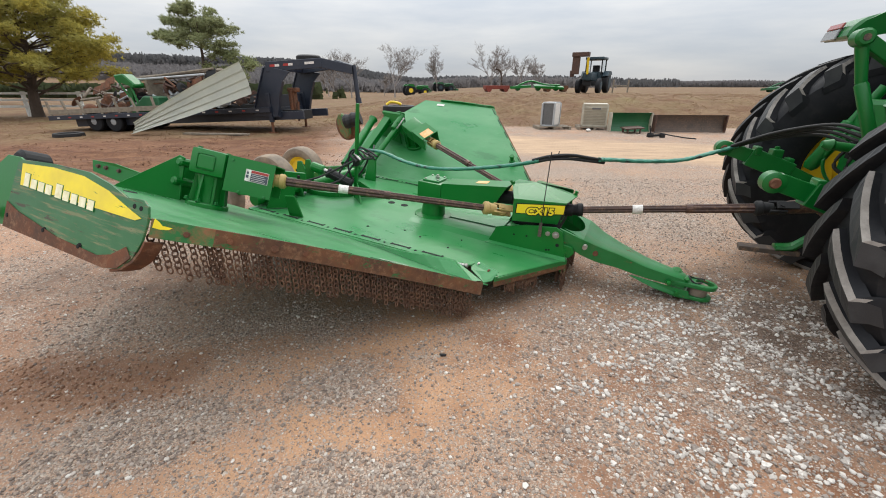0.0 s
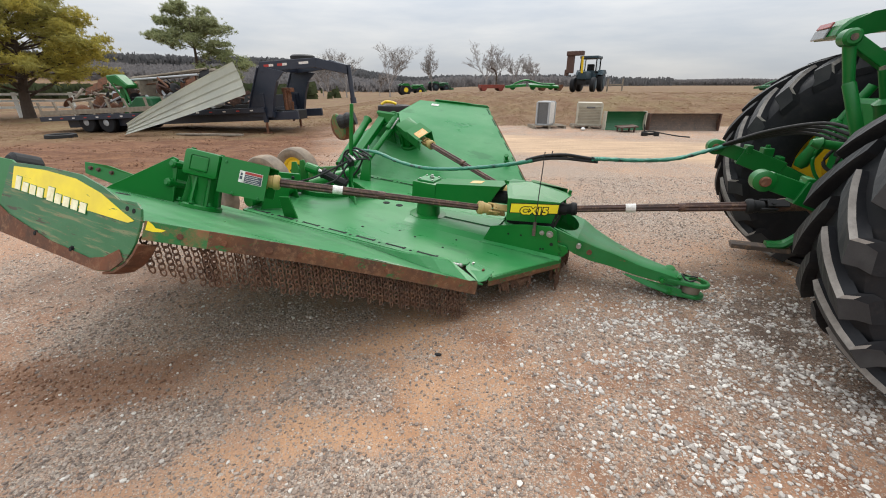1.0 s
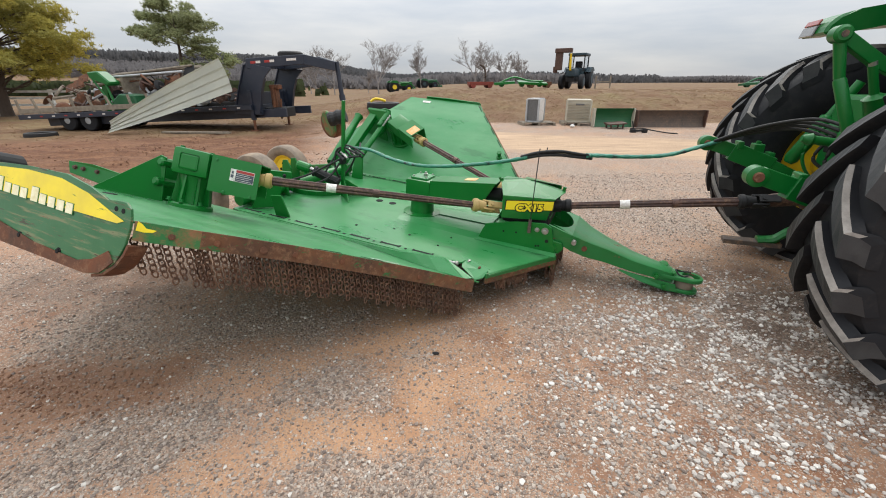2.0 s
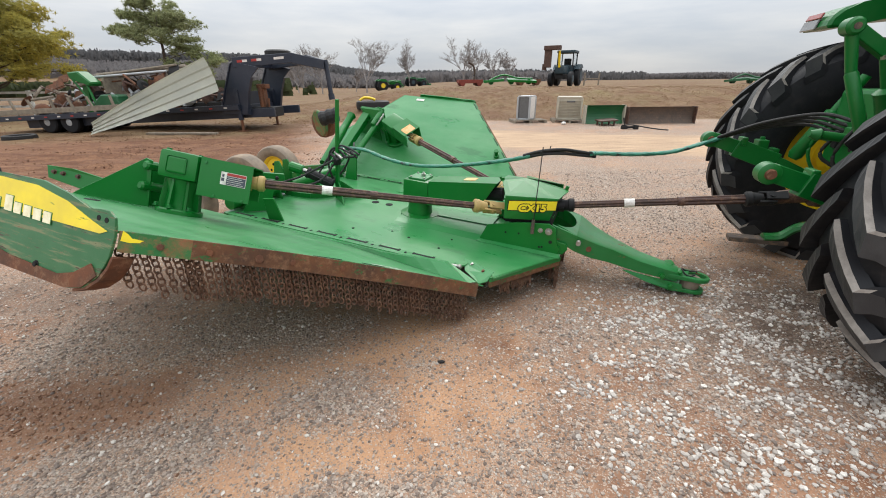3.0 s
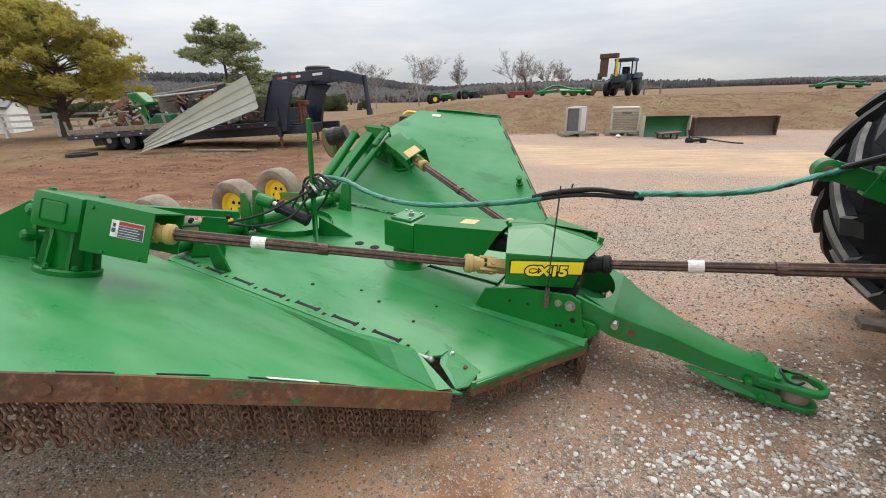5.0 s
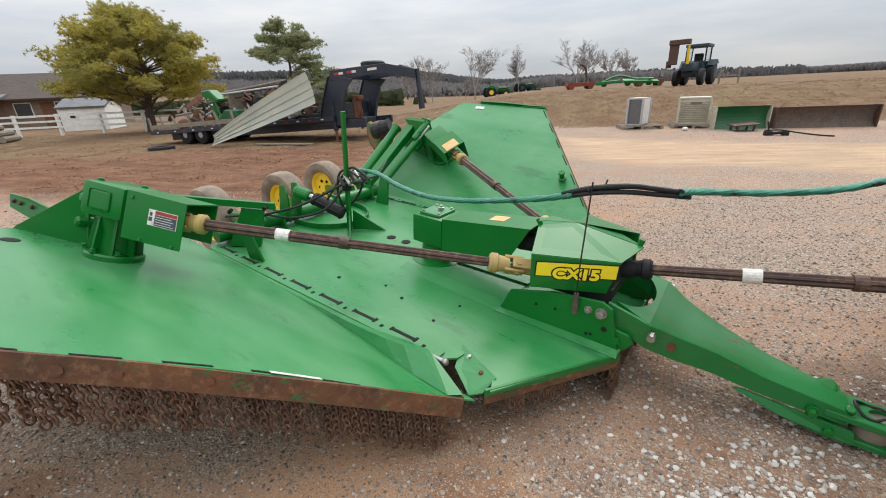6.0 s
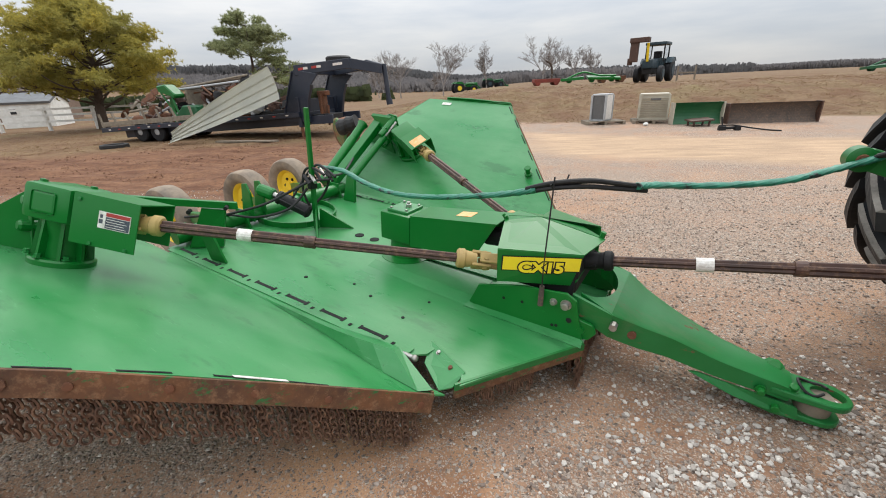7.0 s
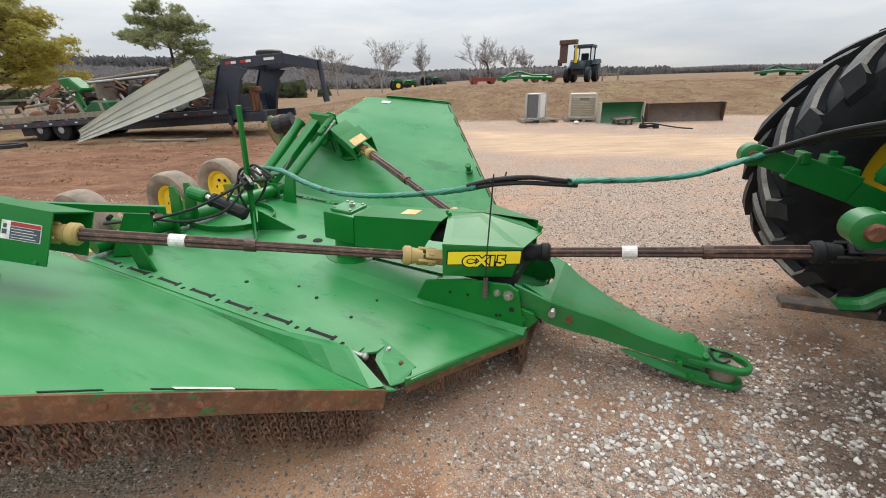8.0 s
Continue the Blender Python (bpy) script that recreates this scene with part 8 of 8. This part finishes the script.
def bare_tree(at, height, seed):
    """A leafless tree: a short trunk that forks low, rising limbs, and a haze of fine twigs."""
    r = random.Random(seed)
    ob = thing("bare_tree", "leafless grey winter tree on the far field", "tree", Matrix.Translation((at[0], at[1], gz(at[0], at[1]) - 0.1)), "bare trees")
    tb, bb = B(), B()
    vs, fs = [], []

    def twig(p, d, size, rad):
        q = p + d * size
        s = d.orthogonal().normalized() * rad
        w = d.cross(s).normalized() * rad
        k = len(vs)
        vs.extend((p + s, p - s * 0.5 + w * 0.87, p - s * 0.5 - w * 0.87, q))
        fs.extend(((k, k + 1, k + 3), (k + 1, k + 2, k + 3), (k + 2, k, k + 3)))

    def grow(p, d, size, rad, depth):
        q = p + d * size
        if depth < 4:
            rod(tb if depth == 0 else bb, p, q, rad, rad * 0.72, 5)
        else:
            twig(p, d, size * 1.15, max(rad, 0.014))
        if depth >= 7:
            return
        for k in range(4 if depth in (0, 5) else 3):
            sp = 0.46 if depth == 0 else 0.42 if depth < 4 else 0.55
            e = (d + Vector((r.gauss(0, sp), r.gauss(0, sp), r.gauss(0.10, 0.12)))).normalized()
            grow(p.lerp(q, 1.0 if k == 0 or depth == 0 else r.uniform(0.35, 1.0)), e, size * ((1.35 if depth == 0 else 0.76) if k == 0 else (1.15 if depth == 0 else 0.70) * r.uniform(0.75, 1.1)), max(rad * 0.60, 0.014), depth + 1)

    grow(Vector((0, 0, 0)), Vector((r.uniform(-0.05, 0.05), 0, 1)), height * 0.225, height * 0.017, 0)
    part("trunk", tb, M_twig, ob)
    tagged(part("branchwork", bb, M_twig, ob), kind="stuff")
    me = bpy.data.meshes.new("twig_haze")
    me.from_pydata(vs, [], fs)
    me.materials.append(M_twig)
    tw = new("twig_haze", me)
    tw.parent = ob
    tagged(tw, kind="stuff")


for k, (x, y, h) in enumerate(((-19.9, 76, 7.2), (-16.8, 76, 6.9), (-9.1, 75, 8.3), (-1.8, 78, 6.4), (7.5, 75, 6.8), (9.6, 80, 6.2), (12.7, 76, 4.9), (16.2, 78, 4.9), (-13.0, 90, 5.0), (-23.0, 84, 5.5))):
    bare_tree((x, y), h, 40 + k)


def woods(name, pts, depth, height, count, mat, label, seed, twig=0.13):
    """Far woods: thousands of thin upright strokes and tufts over a strip of ground."""
    r = random.Random(seed)
    vs, fs = [], []
    for i in range(count):
        t = r.random() * (len(pts) - 1)
        a, b = Vector((*pts[int(t)], 0)), Vector((*pts[int(t) + 1], 0))
        p = a.lerp(b, t - int(t)) + Vector((r.uniform(-1, 1), r.uniform(-1, 1), 0)) * depth
        z = gz(p.x, p.y)
        h = height * r.uniform(0.84, 1.0) * (1 + 0.22 * noise.noise((p.x * 0.012, p.y * 0.012, seed)))
        for _ in range(10):
            q = p + Vector((r.gauss(0, h * 0.24), r.gauss(0, h * 0.24), 0))
            lo = z + h * r.uniform(-0.08, 0.62)
            hi = min(lo + h * r.uniform(0.22, 0.42), z + h * r.uniform(0.90, 1.0))
            w = Vector((r.uniform(-1, 1), r.uniform(-1, 1), 0)).normalized() * h * twig
            k = len(vs)
            vs.extend(((q.x - w.x, q.y - w.y, lo), (q.x + w.x, q.y + w.y, lo), (q.x + w.x * 0.75, q.y + w.y * 0.75, hi), (q.x - w.x * 0.75, q.y - w.y * 0.75, hi - 0.05 * h)))
            fs.append((k, k + 1, k + 2, k + 3))
    loose(name, (vs, [], fs), [mat], label, "woods", "stuff")


woods("far_woods", [(70, 380), (170, 400), (300, 390), (450, 300), (600, 120)], 14, 6.0, 7000, M_woods, "dark grey leafless woods along the horizon", 1, 0.06)
woods("far_woods", [(-330, 60), (-240, 190), (-150, 240), (-60, 240), (30, 260), (110, 330)], 45, 6.0, 11000, M_hill, "dark grey leafless woods on the far hills", 2, 0.09)
woods("far_woods", [(-150, 140), (-60, 150), (-20, 160), (30, 170)], 28, 3.6, 3600, M_woods, "low grey brush before the hills", 3)
woods("cedar_brush", [(-75, 70), (-45, 68), (-22, 62)], 6, 2.6, 300, M_hedge, "dark green cedar brush behind the pines", 4, 0.3)


# ---- tufts, clods and litter of the yard ----


def tufts(name, count, spread, size, mat, label, seed):
    r = random.Random(seed)
    vs, fs = [], []
    for i in range(count):
        x, y = spread(r)
        z = gz(x, y)
        for b in range(7):
            a, L = r.uniform(0, 6.28), size * r.uniform(0.5, 1.2)
            e = Vector((math.cos(a), math.sin(a), 0))
            o = Vector((x + r.gauss(0, size * 0.5), y + r.gauss(0, size * 0.5), z - 0.01))
            w = e.cross(Vector((0, 0, 1))) * size * 0.13
            k = len(vs)
            vs.extend((o - w, o + w, o + e * L * r.uniform(0.3, 1.1) + Vector((0, 0, L * r.uniform(0.3, 0.9)))))
            fs.append((k, k + 1, k + 2))
    loose(name, (vs, [], fs), [mat], label, "grass", "stuff")


M_drygrass = needles("dry_grass_blades", (0.28, 0.182, 0.095), (0.19, 0.122, 0.063), (0.20, 0.118, 0.06))
tufts("dry_grass", 13000, lambda r: (r.uniform(-8, 22), 16.3 + 12 * r.random() ** 1.3), 0.060, M_drygrass, "matted brown winter grass on the bank", 2)
tufts("dry_grass", 8000, lambda r: (-3.5 - 26 * r.random(), 11.8 + 10 * r.random()), 0.055, M_drygrass, "short dry grass round the trailer", 6)


def spread_clods(rng):
    while True:
        x, y = -1.8 - 14 * rng.random(), 5.2 + 7.0 * rng.random()
        if noise.noise((x * 0.5, y * 1.6, 4)) + 0.5 * noise.noise((x * 2, y * 2, 6)) > 0.08:
            return x, y


def clod_mat():
    n = Nodes("red_clay_clods")
    isl = n.t.nodes.new("ShaderNodeNewGeometry").outputs["Random Per Island"]
    return n.end(n.mix(isl, (0.13, 0.062, 0.034), (0.26, 0.145, 0.085)), 0.95, 0, n.noise(60, 4, 0.7), 0.003, 0.5)


M_clod = clod_mat()
stones("clay_clods", 7000, spread_clods, (0.004, 0.022), M_clod, "churned red clay clods", 8)
stones("near_clods", 1300, lambda g: (-2.05 + 0.40 * g.standard_normal(), 1.46 + 0.13 * g.standard_normal()), (0.002, 0.011), M_clod, "fine crumbs of brown clay on the gravel", 9)
